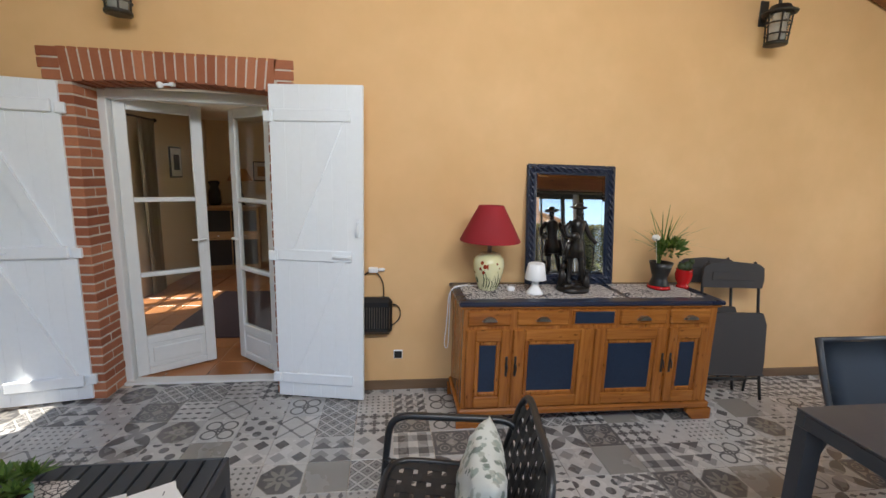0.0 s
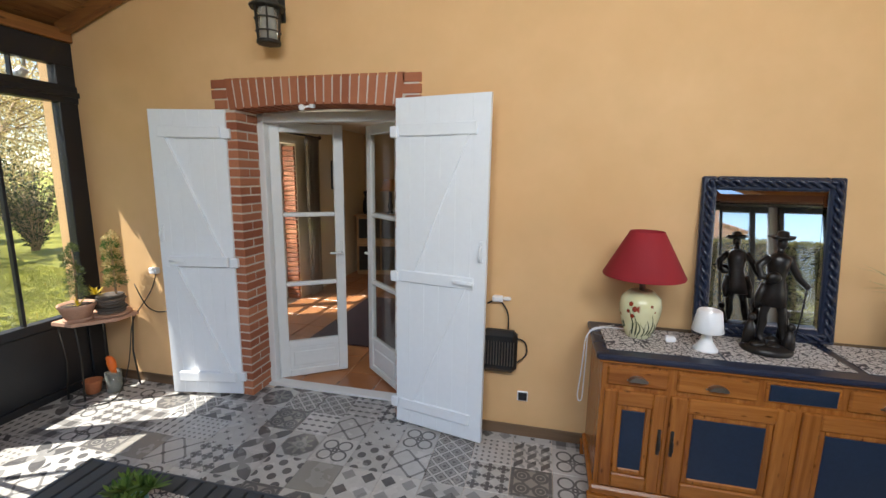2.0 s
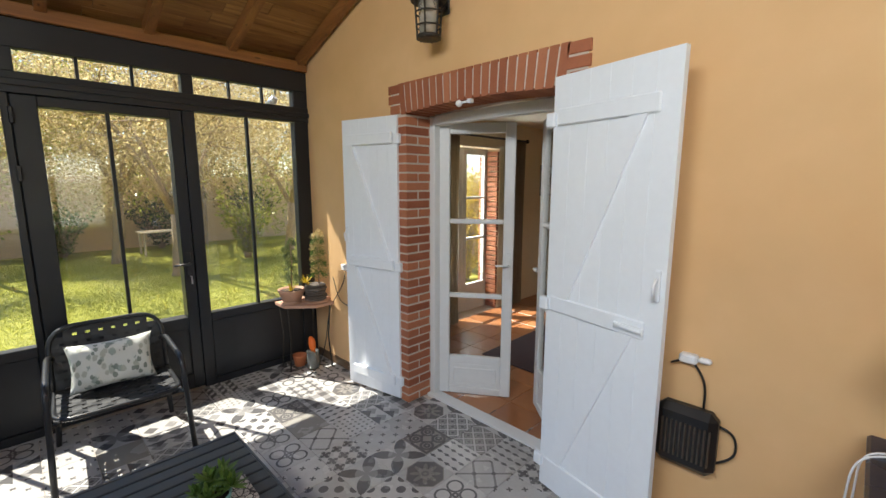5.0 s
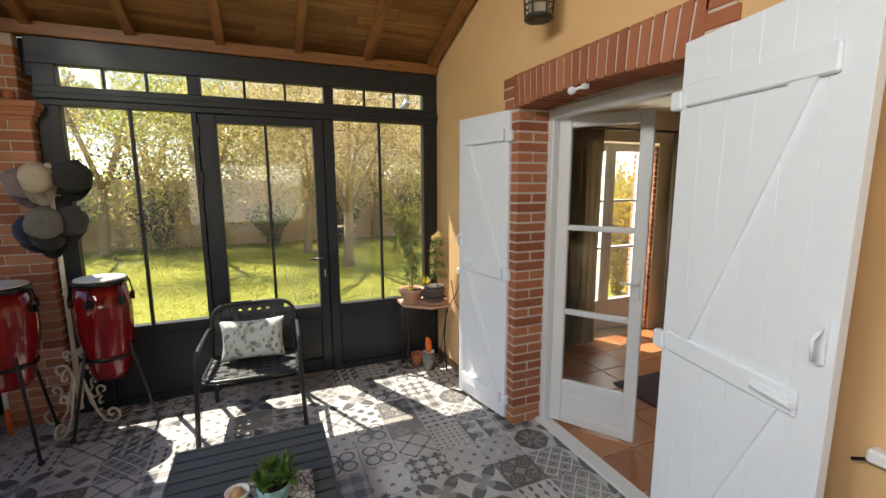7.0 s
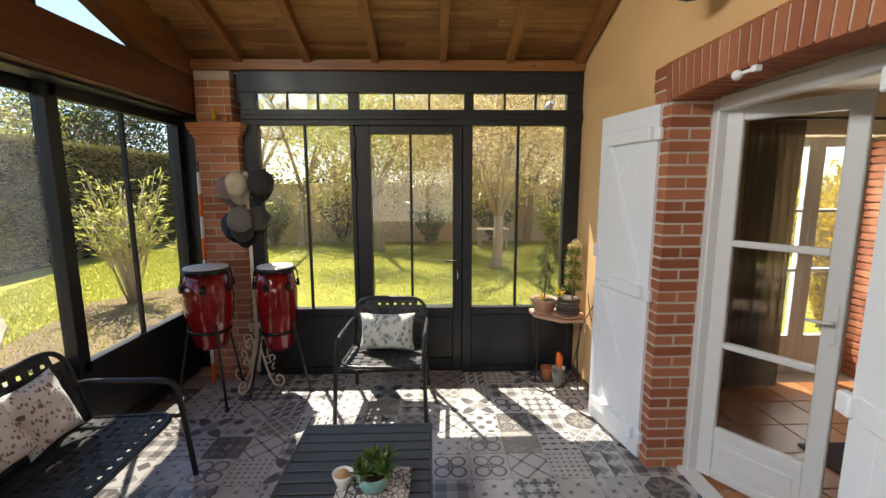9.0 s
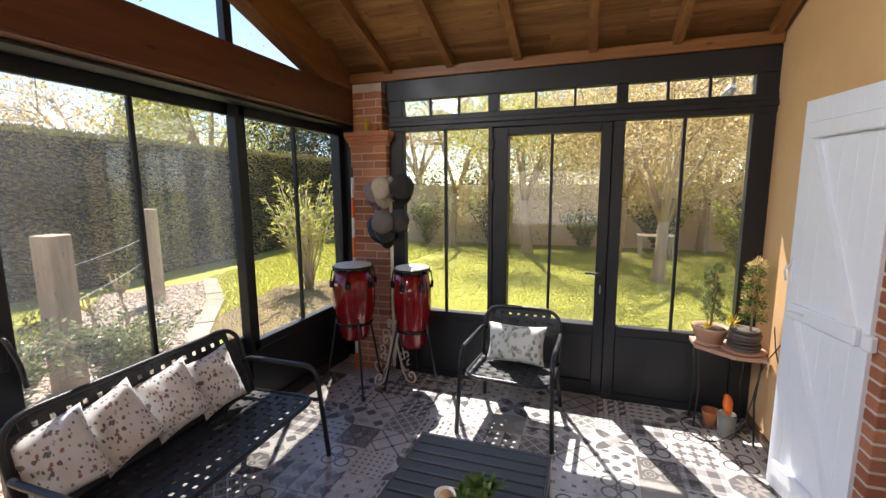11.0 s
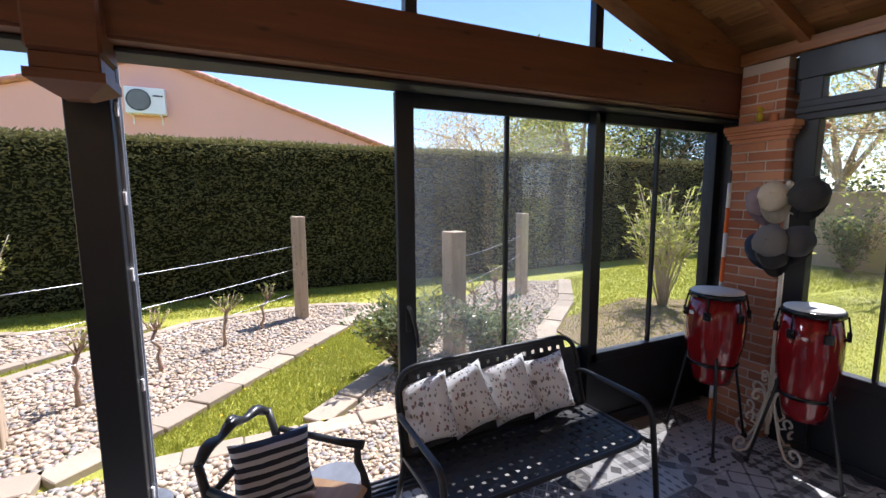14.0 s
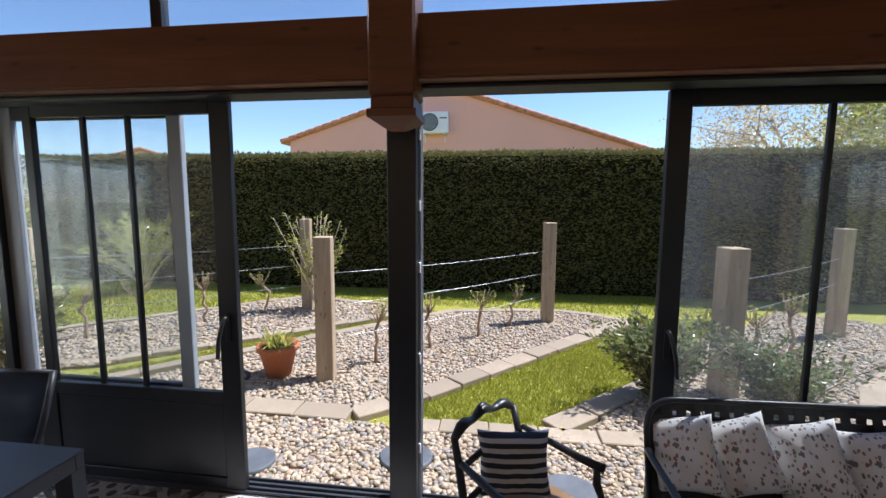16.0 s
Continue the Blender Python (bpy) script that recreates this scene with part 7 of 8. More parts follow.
curtain(WY0 - 0.34, WY0 + 0.12, RX0 + 0.10, 0.02, 2.22, "beige floor-length curtain drawn to one side")
curtain(WY1 + 0.08, WY1 + 0.42, RX0 + 0.10, 0.02, 2.22, "beige floor-length curtain drawn to one side")
bm = bmesh.new()
tube(bm, [(RX0 + 0.10, WY0 - 0.45, 2.235), (RX0 + 0.10, WY1 + 0.45, 2.235)], 0.012, 8)
ball(bm, (RX0 + 0.10, WY0 - 0.46, 2.235), 0.028)
ball(bm, (RX0 + 0.10, WY1 + 0.46, 2.235), 0.028)
for y in (WY0 - 0.38, WY1 + 0.38):
    tube(bm, [(RX0, y, 2.235), (RX0 + 0.1, y, 2.235)], 0.008, 6)
solo("curtain_rod", bm, "iron", "black iron curtain rod above the french window", "curtain rod")
CB = thing("tv_cabinet", "pale wooden cabinet with dark glass doors", "cabinet", at=pose(-2.86, 10.92, 0.003, 0, 0, 14))
part("carcass", boxes((-0.42, -0.24, 0.0, 0.42, 0.24, 1.02), c=0.01), "pale_wood", CB)
part("top", boxes((-0.45, -0.27, 1.02, 0.45, 0.26, 1.05), c=0.008), "pale_wood", CB)
for z0, z1 in ((0.08, 0.50), (0.64, 0.98)):
    for x0, x1 in ((-0.38, -0.01), (0.01, 0.38)):
        part("glass_door", boxes((x0, -0.252, z0, x1, -0.242, z1), c=0.003), "black_plastic", CB)
for x0, x1 in ((-0.38, -0.01), (0.01, 0.38)):
    dr = part("drawer", boxes((x0, -0.255, 0.52, x1, -0.242, 0.62), c=0.005), "pale_wood", CB)
    bm = bmesh.new()
    ball(bm, ((x0 + x1) / 2, -0.265, 0.57), 0.014)
    part("knob", bm, "white_ceramic", dr)
bm = bmesh.new()
lathe(bm, [(0.08, 0), (0.10, 0.05), (0.09, 0.22), (0.06, 0.30), (0.09, 0.38), (0.05, 0.40)], 20)
solo("black_vase", bm, "black_plastic", "tall black vase on the cabinet", "vase", at=pose(-3.08, 10.82, 1.055))
RL = thing("room_lamp", "dark turned table lamp with an amber shade", "lamp", at=pose(-2.72, 10.95, 1.055))
bm = bmesh.new()
lathe(bm, [(0.07, 0), (0.075, 0.02), (0.03, 0.05), (0.05, 0.14), (0.025, 0.22), (0.03, 0.36), (0.012, 0.40)], 20)
part("base", bm, "iron", RL)
bm = bmesh.new()
lathe(bm, [(0.19, 0.40), (0.192, 0.405), (0.10, 0.60), (0.097, 0.60), (0.187, 0.405)], 28, caps=False)
M["amber"] = plain("amber_fabric", (0.55, 0.24, 0.06), 0.85, grain=200, var=0.12)
part("shade", bm, "amber", RL, "amber fabric shade")


def picture(x, z, w, h, dark, label, y=RY1, turn=0):
    ob = thing("picture", label, "picture", "framed pictures", at=pose(x, y, z, 0, 0, turn))
    part("frame", boxes((-w / 2, -0.025, -h / 2, w / 2, 0, h / 2), c=0.006), "black_plastic", ob)
    part("mount", boxes((-w / 2 + 0.02, -0.028, -h / 2 + 0.02, w / 2 - 0.02, -0.02, h / 2 - 0.02), c=0.002), "paper", ob)
    part("print", boxes((-w / 4, -0.031, -h / 4, w / 4, -0.026, h / 4), c=0.002), dark, ob)


picture(RX0, 1.72, 0.34, 0.44, "iron", "black framed print with a white mount on the wall", 10.15, 90)
picture(-2.45, 1.62, 0.30, 0.34, "pale_wood", "black framed print with a white mount on the wall")
RA = thing("radiator", "cream panel radiator under the picture", "radiator", at=pose(-1.95, RY1 - 0.06, 0.12))
for i in range(12):
    part("fin", boxes((-0.36 + i * 0.06, -0.03, 0, -0.31 + i * 0.06, 0.03, 0.62), c=0.01), "cream", RA)
ST = thing("side_table", "small round grey metal side table", "table", at=pose(-1.05, 8.0, 0.003))
bm = bmesh.new()
lathe(bm, [(0.19, 0.50), (0.20, 0.505), (0.20, 0.52), (0.19, 0.525)], 24)
part("tabletop", bm, "grey_metal", ST)
for i in range(3):
    a = i * 2.09
    bm = bmesh.new()
    tube(bm, [(0.1 * math.cos(a), 0.1 * math.sin(a), 0.5), (0.02 * math.cos(a), 0.02 * math.sin(a), 0.25), (0.16 * math.cos(a), 0.16 * math.sin(a), 0)], 0.008, 6)
    part("leg", bm, "grey_metal", ST)


# ---------------------------------------------------------------- garden things
def oak_post(x, y, h, w, turn):
    bm = bmesh.new()
    cbox(bm, -w / 2, -w / 2, -0.05, w / 2, w / 2, h, 0.008)
    solo("oak_post", bm, "oak", "weathered oak vine post set in the pebbles", "post", "vine posts", at=pose(x, y, G, 0, 0, turn))


POSTS = [(1.50, 1.13, 1.50, 0.175, 12), (2.98, -1.62, 1.56, 0.17, 12), (-1.03, -1.42, 1.55, 0.17, 8), (-2.45, 0.92, 1.44, 0.20, 10), (-4.95, -1.25, 1.52, 0.17, 10), (5.6, 0.6, 1.5, 0.17, 10)]
for p_ in POSTS:
    oak_post(*p_)


def wires(a, b, heights):
    ob = thing("wire_trellis", "three galvanised training wires between oak posts", "wire", "trellis wires")
    for h in heights:
        bm = bmesh.new()
        pts = [Vector((a[0], a[1], G + h)).lerp(Vector((b[0], b[1], G + h)), i / 10) - Vector((0, 0, 0.03 * math.sin(math.pi * i / 10))) for i in range(11)]
        tube(bm, pts, 0.003, 5)
        part("wire", bm, "galv", ob)


wires((1.50, 1.13), (-1.03, -1.42), (0.43, 0.78, 1.12))
wires((5.6, 0.6), (2.98, -1.62), (0.43, 0.78, 1.12))
wires((-2.45, 0.92), (-4.95, -1.25), (0.43, 0.78, 1.12))


def vine(x, y, h, seed):
    r = random.Random(seed)
    ob = thing("vine", "bare knotted vine with spring buds", "vine", "young vines", at=pose(x, y, G))
    bm = bmesh.new()
    pts = [(0, 0, -0.02)]
    for i in range(1, 6):
        pts.append((r.uniform(-0.03, 0.03) + 0.02 * i * r.choice((-1, 1)) * 0.4, r.uniform(-0.03, 0.03), h * i / 5 * 0.62))
    tube(bm, pts, [0.024, 0.022, 0.019, 0.018, 0.02, 0.022], 7)
    part("trunk", bm, "twig", ob)
    top = Vector(pts[-1])
    tips, bm = [], bmesh.new()
    for i in range(11):
        a = r.uniform(0, 6.28)
        d = Vector((math.cos(a), math.sin(a), r.uniform(0.5, 1.9))).normalized()
        mid_ = top + d * h * 0.16 + Vector((r.uniform(-.03, .03), r.uniform(-.03, .03), 0))
        end = mid_ + (d + Vector((r.uniform(-.5, .5), r.uniform(-.5, .5), 0.5))).normalized() * h * 0.2
        tube(bm, [top, mid_, end], [0.010, 0.006, 0.003], 6)
        tips += [mid_, end, mid_.lerp(end, 0.5)]
    part("canes", bm, "twig", ob)
    rg = np.random.default_rng(seed)
    P = np.repeat(np.array([t[:] for t in tips]), 4, 0)
    o = new("bud_tuft", leaves_mesh("bud_tuft", P, rg.normal(size=P.shape) + (0, 0, 0.6), 0.03, "spring", 0.6, 0.1, rg))
    o.parent = ob
    o["kind"] = "stuff"


for i, (x, y, h) in enumerate(((1.12, 0.62, 0.75), (0.58, 0.05, 0.72), (0.0, -0.50, 0.70), (-0.48, -1.05, 0.66), (3.50, -1.20, 0.75), (4.15, -0.60, 0.8), (4.75, -0.1, 0.8), (5.2, 0.35, 0.8), (-3.1, 0.3, 0.8), (-3.8, -0.3, 0.8))):
    vine(x, y, h, 100 + i)


def shrub(name, label, at, stems, h, spread, leafmat, leaves_per, size, stem_mat, seed, r0=0.012, wide=0.35, start=0.35, droop=0.0):
    """Many stems from one foot, leaves along their upper part."""
    r, rg = random.Random(seed), np.random.default_rng(seed)
    ob = thing(name, label, "shrub", at=at)
    bm = bmesh.new()
    P, Dd = [], []
    for i in range(stems):
        a, lean, L = r.uniform(0, 6.28), r.uniform(0.05, 1.0) * spread, h * r.uniform(0.65, 1.05)
        foot = Vector((math.cos(a), math.sin(a), 0)) * 0.06 * r.random()
        pts = []
        for j in range(6):
            t = j / 5
            pts.append(foot + Vector((math.cos(a) * lean * t ** 1.3 + 0.03 * r.uniform(-1, 1), math.sin(a) * lean * t ** 1.3 + 0.03 * r.uniform(-1, 1), L * t - droop * t * t)))
        tube(bm, pts, [r0 * (1 - 0.13 * j) for j in range(6)], 6)
        for q in range(3):
            t = r.uniform(0.4, 0.8)
            b = pts[int(t * 5)]
            e = b + Vector((r.uniform(-1, 1), r.uniform(-1, 1), r.uniform(0.5, 1.5))).normalized() * h * 0.2
            tube(bm, [b, e], [r0 * 0.5, r0 * 0.2], 5)
            pts.append(e)
        for n_ in range(leaves_per):
            t = r.uniform(start, 1.0) * 5
            j = min(4, int(t))
            p = pts[j].lerp(pts[j + 1], t - j) if r.random() < 0.7 else pts[5 + r.randint(1, 3)]
            P.append(p + Vector((r.gauss(0, 0.03), r.gauss(0, 0.03), r.gauss(0, 0.03))))
            Dd.append((math.cos(a) + r.gauss(0, 0.8), math.sin(a) + r.gauss(0, 0.8), 0.5 + r.gauss(0, 0.5)))
    part("stem_cluster", bm, stem_mat, ob)["kind"] = "stuff"
    o = new("leaves", leaves_mesh("leaves", np.array([p[:] for p in P]), np.array(Dd), size, leafmat, wide, 0.08, rg))
    o.parent = ob
    return ob


shrub("budding_shrub", "bare shrub with pale opening buds behind the post", pose(2.75, -1.55, G), 22, 1.6, 0.75, "spring", 60, 0.055, "pale_twig", 8, 0.013, 0.45)
shrub("oleander", "tall multi-stemmed shrub with narrow pale leaves", pose(-6.6, 0.45, G), 26, 2.0, 1.0, "spring", 60, 0.12, "pale_twig", 9, 0.015, 0.2, 0.4)
shrub("oleander", "tall multi-stemmed shrub with narrow pale leaves", pose(-7.4, 1.1, G), 12, 1.2, 0.5, "spring", 40, 0.10, "pale_twig", 19, 0.016, 0.25, 0.4)
shrub("laurel_bush", "leafy spring-green bush beside the oleander", pose(-6.9, 1.75, G), 34, 1.35, 0.6, "spring", 90, 0.075, "twig", 51, 0.010, 0.4, 0.1)
shrub("low_bush", "low glossy green bush at the edge of the gravel", pose(-1.78, 1.22, G), 40, 0.85, 0.6, "bush_leaf", 130, 0.055, "twig", 12, 0.008, 0.45, 0.1)
shrub("low_bush", "low glossy green bush at the edge of the gravel", pose(-2.6, 1.5, G), 36, 0.78, 0.6, "bush_leaf", 130, 0.055, "twig", 13, 0.008, 0.45, 0.1)
shrub("low_bush", "low green bush beside the end wall", pose(4.5, 1.7, G), 26, 1.3, 0.5, "bush_leaf", 80, 0.07, "twig", 14, 0.009, 0.45, 0.1)
shrub("broom_shrub", "arching yellow-green shrub before the hedge", pose(7.0, -2.6, G), 30, 2.0, 1.3, "spring", 80, 0.12, "pale_twig", 15, 0.01, 0.15, 0.3, 0.4)
FP = thing("potted_aloe", "terracotta pot with a green succulent on the pebbles", "plant", at=pose(2.03, 1.13, G + 0.03) @ Matrix.Diagonal((1.2, 1.2, 1.2, 1)))
bm = bmesh.new()
lathe(bm, [(0.10, 0), (0.105, 0.004), (0.155, 0.22), (0.175, 0.225), (0.178, 0.275), (0.165, 0.275), (0.15, 0.24)], 30)
part("pot", bm, "terracotta", FP)
bm = bmesh.new()
lathe(bm, [(0.15, 0.245), (0.02, 0.255)], 20)
part("soil", bm, "soil", FP)
bm = bmesh.new()
for i in range(7):
    blades(bm, (0.08 * math.cos(i), 0.08 * math.sin(i), 0.25), 14, 0.20, 0.02, (0.2, 1.3), 60 + i, 0.35)
part("leaves", bm, "spring", FP)
bm = bmesh.new()
tube(bm, [(0.05 * math.cos(t), 0.05 * math.sin(t), 0.03) for t in np.linspace(0, 6.28, 17)], 0.02, 8)
solo("hose_ring", bm, "slate", "small grey ring lying on the pebbles", "ring", at=pose(2.32, 1.32, G + 0.05, 70, 0, 20))


def tree(label, at, h, trunk, spread, leafmat, leaves_n, size, seed, fork=0.35, barkmat="bark", wide=0.4):
    """A tapered trunk that forks into limbs and twigs, with leaves in loose clumps at their ends."""
    r, rg = random.Random(seed), np.random.default_rng(seed)
    ob = thing("tree", label, "tree", at=at)
    bm = bmesh.new()
    base_top = Vector((r.uniform(-0.15, 0.15), r.uniform(-0.15, 0.15), h * fork))
    tube(bm, [(0, 0, -0.1), (0.02, 0, 0.05), base_top * 0.5 + Vector((0.05, 0, 0)), base_top], [trunk * 1.5, trunk * 1.15, trunk, trunk * 0.85], 10)
    ends = []
    for i in range(r.randint(4, 6)):
        a = i * 1.25 + r.uniform(-0.3, 0.3)
        out = spread * r.uniform(0.35, 0.75)
        p1 = base_top + Vector((math.cos(a) * out * 0.4, math.sin(a) * out * 0.4, h * 0.18))
        p2 = base_top + Vector((math.cos(a) * out, math.sin(a) * out, h * r.uniform(0.34, 0.52)))
        tube(bm, [base_top - Vector((0, 0, 0.1)), p1, p2], [trunk * 0.6, trunk * 0.42, trunk * 0.2], 8)
        for j in range(6):
            b = p1.lerp(p2, r.uniform(0.2, 1.0))
            d = Vector((math.cos(a) + r.gauss(0, 0.9), math.sin(a) + r.gauss(0, 0.9), r.uniform(-0.3, 1.1))).normalized()
            e = b + d * spread * r.uniform(0.3, 0.6)
            e2 = e + (d + Vector((r.gauss(0, .5), r.gauss(0, .5), r.gauss(0, .4)))).normalized() * spread * 0.25
            tube(bm, [b, e, e2], [trunk * 0.2, trunk * 0.1, trunk * 0.03], 5)
            ends += [b.lerp(e, 0.6), e, e2, e.lerp(e2, 0.5)]
    part("trunk", bm, barkmat, ob)
    C = np.array([e[:] for e in ends])
    leaves_n = int(leaves_n * (1.45 if at.translation.x > -14 and h < 5.3 else 0.8))
    k_ = rg.integers(0, len(C), leaves_n)
    P = C[k_] + rg.normal(0, 1, (leaves_n, 3)) * spread * np.array((0.16, 0.16, 0.2))
    P[:, 2] = np.maximum(P[:, 2], h * 0.28 * rg.uniform(0.7, 1.5, leaves_n))
    o = new("crown", leaves_mesh("crown", P, rg.normal(size=(leaves_n, 3)), size, leafmat, wide, 0.12, rg))
    o.parent = ob
    return ob


tree("grey-barked tree with small pale sunlit leaves", pose(-9.3, 6.65, G), 4.4, 0.11, 2.3, "olive", 19000, 0.055, 21, 0.27)
tree("tree wrapped in ivy with glossy leaves", pose(-12.2, 3.7, G), 5.0, 0.13, 2.2, "spring", 16000, 0.07, 22, 0.3)
tree("grey-barked tree with small pale sunlit leaves", pose(-11.6, 6.0, G), 5.2, 0.10, 2.4, "olive", 16000, 0.06, 23, 0.3)
tree("grey-barked tree with small pale sunlit leaves", pose(-10.8, 9.6, G), 5.0, 0.11, 2.5, "olive", 16000, 0.06, 24, 0.25)
tree("bare-branched tree with early leaves", pose(-13.0, 1.2, G), 5.6, 0.11, 2.4, "olive", 7000, 0.07, 25, 0.3)
tree("tree with yellow spring blossom", pose(-15.5, 4.3, G), 5.2, 0.12, 2.4, "yellow_leaf", 5000, 0.10, 26, 0.35)
tree("grey-barked tree with small pale sunlit leaves", pose(-13.6, 8.3, G), 5.6, 0.12, 2.6, "olive", 12000, 0.085, 27, 0.3)
tree("spring-green tree beyond the hedge", pose(-12.0, -7.5, G), 6.2, 0.16, 2.6, "spring", 9000, 0.14, 28, 0.35)
tree("bare-branched tree with early leaves", pose(-11.5, -12.5, G), 6.4, 0.16, 3.2, "olive", 8000, 0.14, 29, 0.35)
tree("dark evergreen tree beyond the hedge", pose(-15.5, -6.5, G), 5.4, 0.2, 2.4, "dark_leaf", 12000, 0.14, 30, 0.3)
tree("spring-green tree beyond the hedge", pose(-17.0, -1.5, G), 6.5, 0.16, 3.0, "spring", 9000, 0.13, 31, 0.35)
tree("grey-barked tree with small pale sunlit leaves", pose(-17.5, 1.5, G), 6.0, 0.16, 3.0, "olive", 12000, 0.11, 32, 0.3)
tree("dark evergreen tree at the garden's edge", pose(-18.5, 8.0, G), 6.5, 0.18, 3.0, "dark_leaf", 12000, 0.14, 33, 0.3)
tree("bare-branched tree with early leaves", pose(-16.5, 11.5, G), 6.0, 0.16, 3.0, "olive", 9000, 0.12, 34, 0.3)
for i, (x, y, h, s_, m_) in enumerate(((-13.4, 2.4, 1.6, 1.0, "dark_leaf"), (-13.2, 5.2, 1.3, 0.9, "bush_leaf"), (-13.3, 7.2, 1.6, 1.0, "dark_leaf"), (-12.6, 9.2, 1.7, 1.1, "dark_leaf"), (-11.2, 11.0, 1.8, 1.2, "dark_leaf"), (-13.2, 0.3, 1.5, 1.0, "bush_leaf"), (-10.2, 8.3, 1.5, 0.7, "spring"))):
    shrub("border_shrub", "dense shrub in the border along the garden wall", pose(x, y, G), 40, h, s_, m_, 70, 0.09, "twig", 200 + i, 0.012, 0.45, 0.1)
for i, (x, y) in enumerate(((-5.0, 10.2), (-5.5, 10.9), (-5.1, 11.6), (-6.2, 11.4), (-6.6, 12.4))):
    shrub("forsythia", "golden yellow flowering hedge bush", pose(x, y, G), 46, 2.0, 0.8, "yellow_leaf", 130, 0.07, "twig", 220 + i, 0.01, 0.5, 0.05)
M["garden_wall"] = plain("beige_garden_wall", (0.66, 0.48, 0.31), 0.9, grain=20, var=0.15, relief=0.4, blotch=0.8)
solo("garden_wall", boxes((-14.3, -3.0, -0.15, -14.05, 12.0, 1.75), (-14.34, -3.0, 1.75, -14.0, 12.0, 1.82), c=0.01), "garden_wall", "beige rendered garden wall behind the trees", "wall", kind="structure")
# added table in place of a pale, table-like reflection in the west glass
TB = thing("garden_table", "pale wooden table by the border, standing in for a reflection in the glass", "table", at=pose(-12.4, 7.0, G) @ Matrix.Diagonal((0.75, 0.75, 0.75, 1)))
part("tabletop", boxes((-0.4, -0.6, 0.7, 0.4, 0.6, 0.74), c=0.01), "pale_twig", TB)
for x, y in ((-0.35, -0.5), (0.35, -0.5), (-0.35, 0.5), (0.35, 0.5)):
    part("leg", boxes((x - 0.03, y - 0.03, -0.03, x + 0.03, y + 0.03, 0.7), c=0.006), "pale_twig", TB)
for y in (-0.3, 0.0, 0.3):
    part("slat", boxes((-0.42, y - 0.1, 0.36, -0.37, y + 0.1, 0.40), c=0.004), "pale_twig", TB)


def woods(label, lo, hi, count, size, mat, seed, clumps):
    """A far belt of foliage in uneven clumps."""
    r = np.random.default_rng(seed)
    C = r.uniform(lo, hi, (clumps, 3))
    R = r.uniform(0.7, 1.5, (clumps, 1))
    k_ = r.integers(0, clumps, count)
    d = r.normal(size=(count, 3))
    d /= np.linalg.norm(d, axis=1, keepdims=True)
    P = C[k_] + d * R[k_] * r.uniform(0.4, 1.0, (count, 1)) ** 0.5
    P[:, 2] = np.maximum(P[:, 2], G)
    tagged(new("woodland", leaves_mesh("woodland", P, d + r.normal(0, 0.6, (count, 3)), size, mat, 0.5, 0.1, r)), label, "woodland", kind="stuff")


woods("belt of pale sunlit trees beyond the garden wall", (-21, 3.5, 0.5), (-16, 16, 4.3), 22000, 0.13, "olive", 41, 90)
woods("belt of dark evergreens beyond the garden wall", (-24, -8, 0.3), (-20, 18, 2.2), 20000, 0.22, "dark_leaf", 42, 100)
woods("sunlit foliage hanging over the garden wall", (-13.8, 2.0, 1.4), (-12.6, 11, 3.6), 13000, 0.085, "olive", 43, 40)
woods("spring-green foliage along the garden wall", (-13.8, 0.0, 0.4), (-13.0, 11, 2.6), 5000, 0.11, "spring", 44, 15)

woods("belt of hazy spring trees beyond the hedge", (-22, -14, 1.0), (-8.8, -9.5, 4.0), 16000, 0.14, "olive", 45, 60)
woods("belt of green trees beyond the hedge", (-23, -13, 1.0), (-11.5, -8.5, 4.2), 12000, 0.15, "spring", 46, 40)

grass("grass", "mown lawn towards the far hedge", [([(-4.2, 0.5), (-5.4, -0.5), (-6.8, -2.2), (-12, -3.5), (-14, 1.5), (-8.2, 0.9), (-6.6, -0.2)], 1.0)], 30000, 0.05)
grass("grass", "thin tufts of grass on the bare earth", [([(-3.9, 1.9), (-4.2, 0.4), (-6.6, -0.2), (-8.2, 1.0), (-6.5, 2.6), (-4.4, 2.6)], 1.0)], 14000, 0.045)
SP = thing("spotlight", "grey outdoor spotlight under the eave", "lamp", at=pose(-3.80, 6.27, 2.45))
bm = bmesh.new()
tube(bm, [(0, 0, 0), (-0.05, -0.03, -0.07)], [0.03, 0.045], 14)
part("head", bm, "galv", SP)
bm = bmesh.new()
tube(bm, [(0.0, 0.0, 0.02), (0.02, 0.0, 0.27)], 0.012, 8)
part("bracket", bm, "galv", SP)

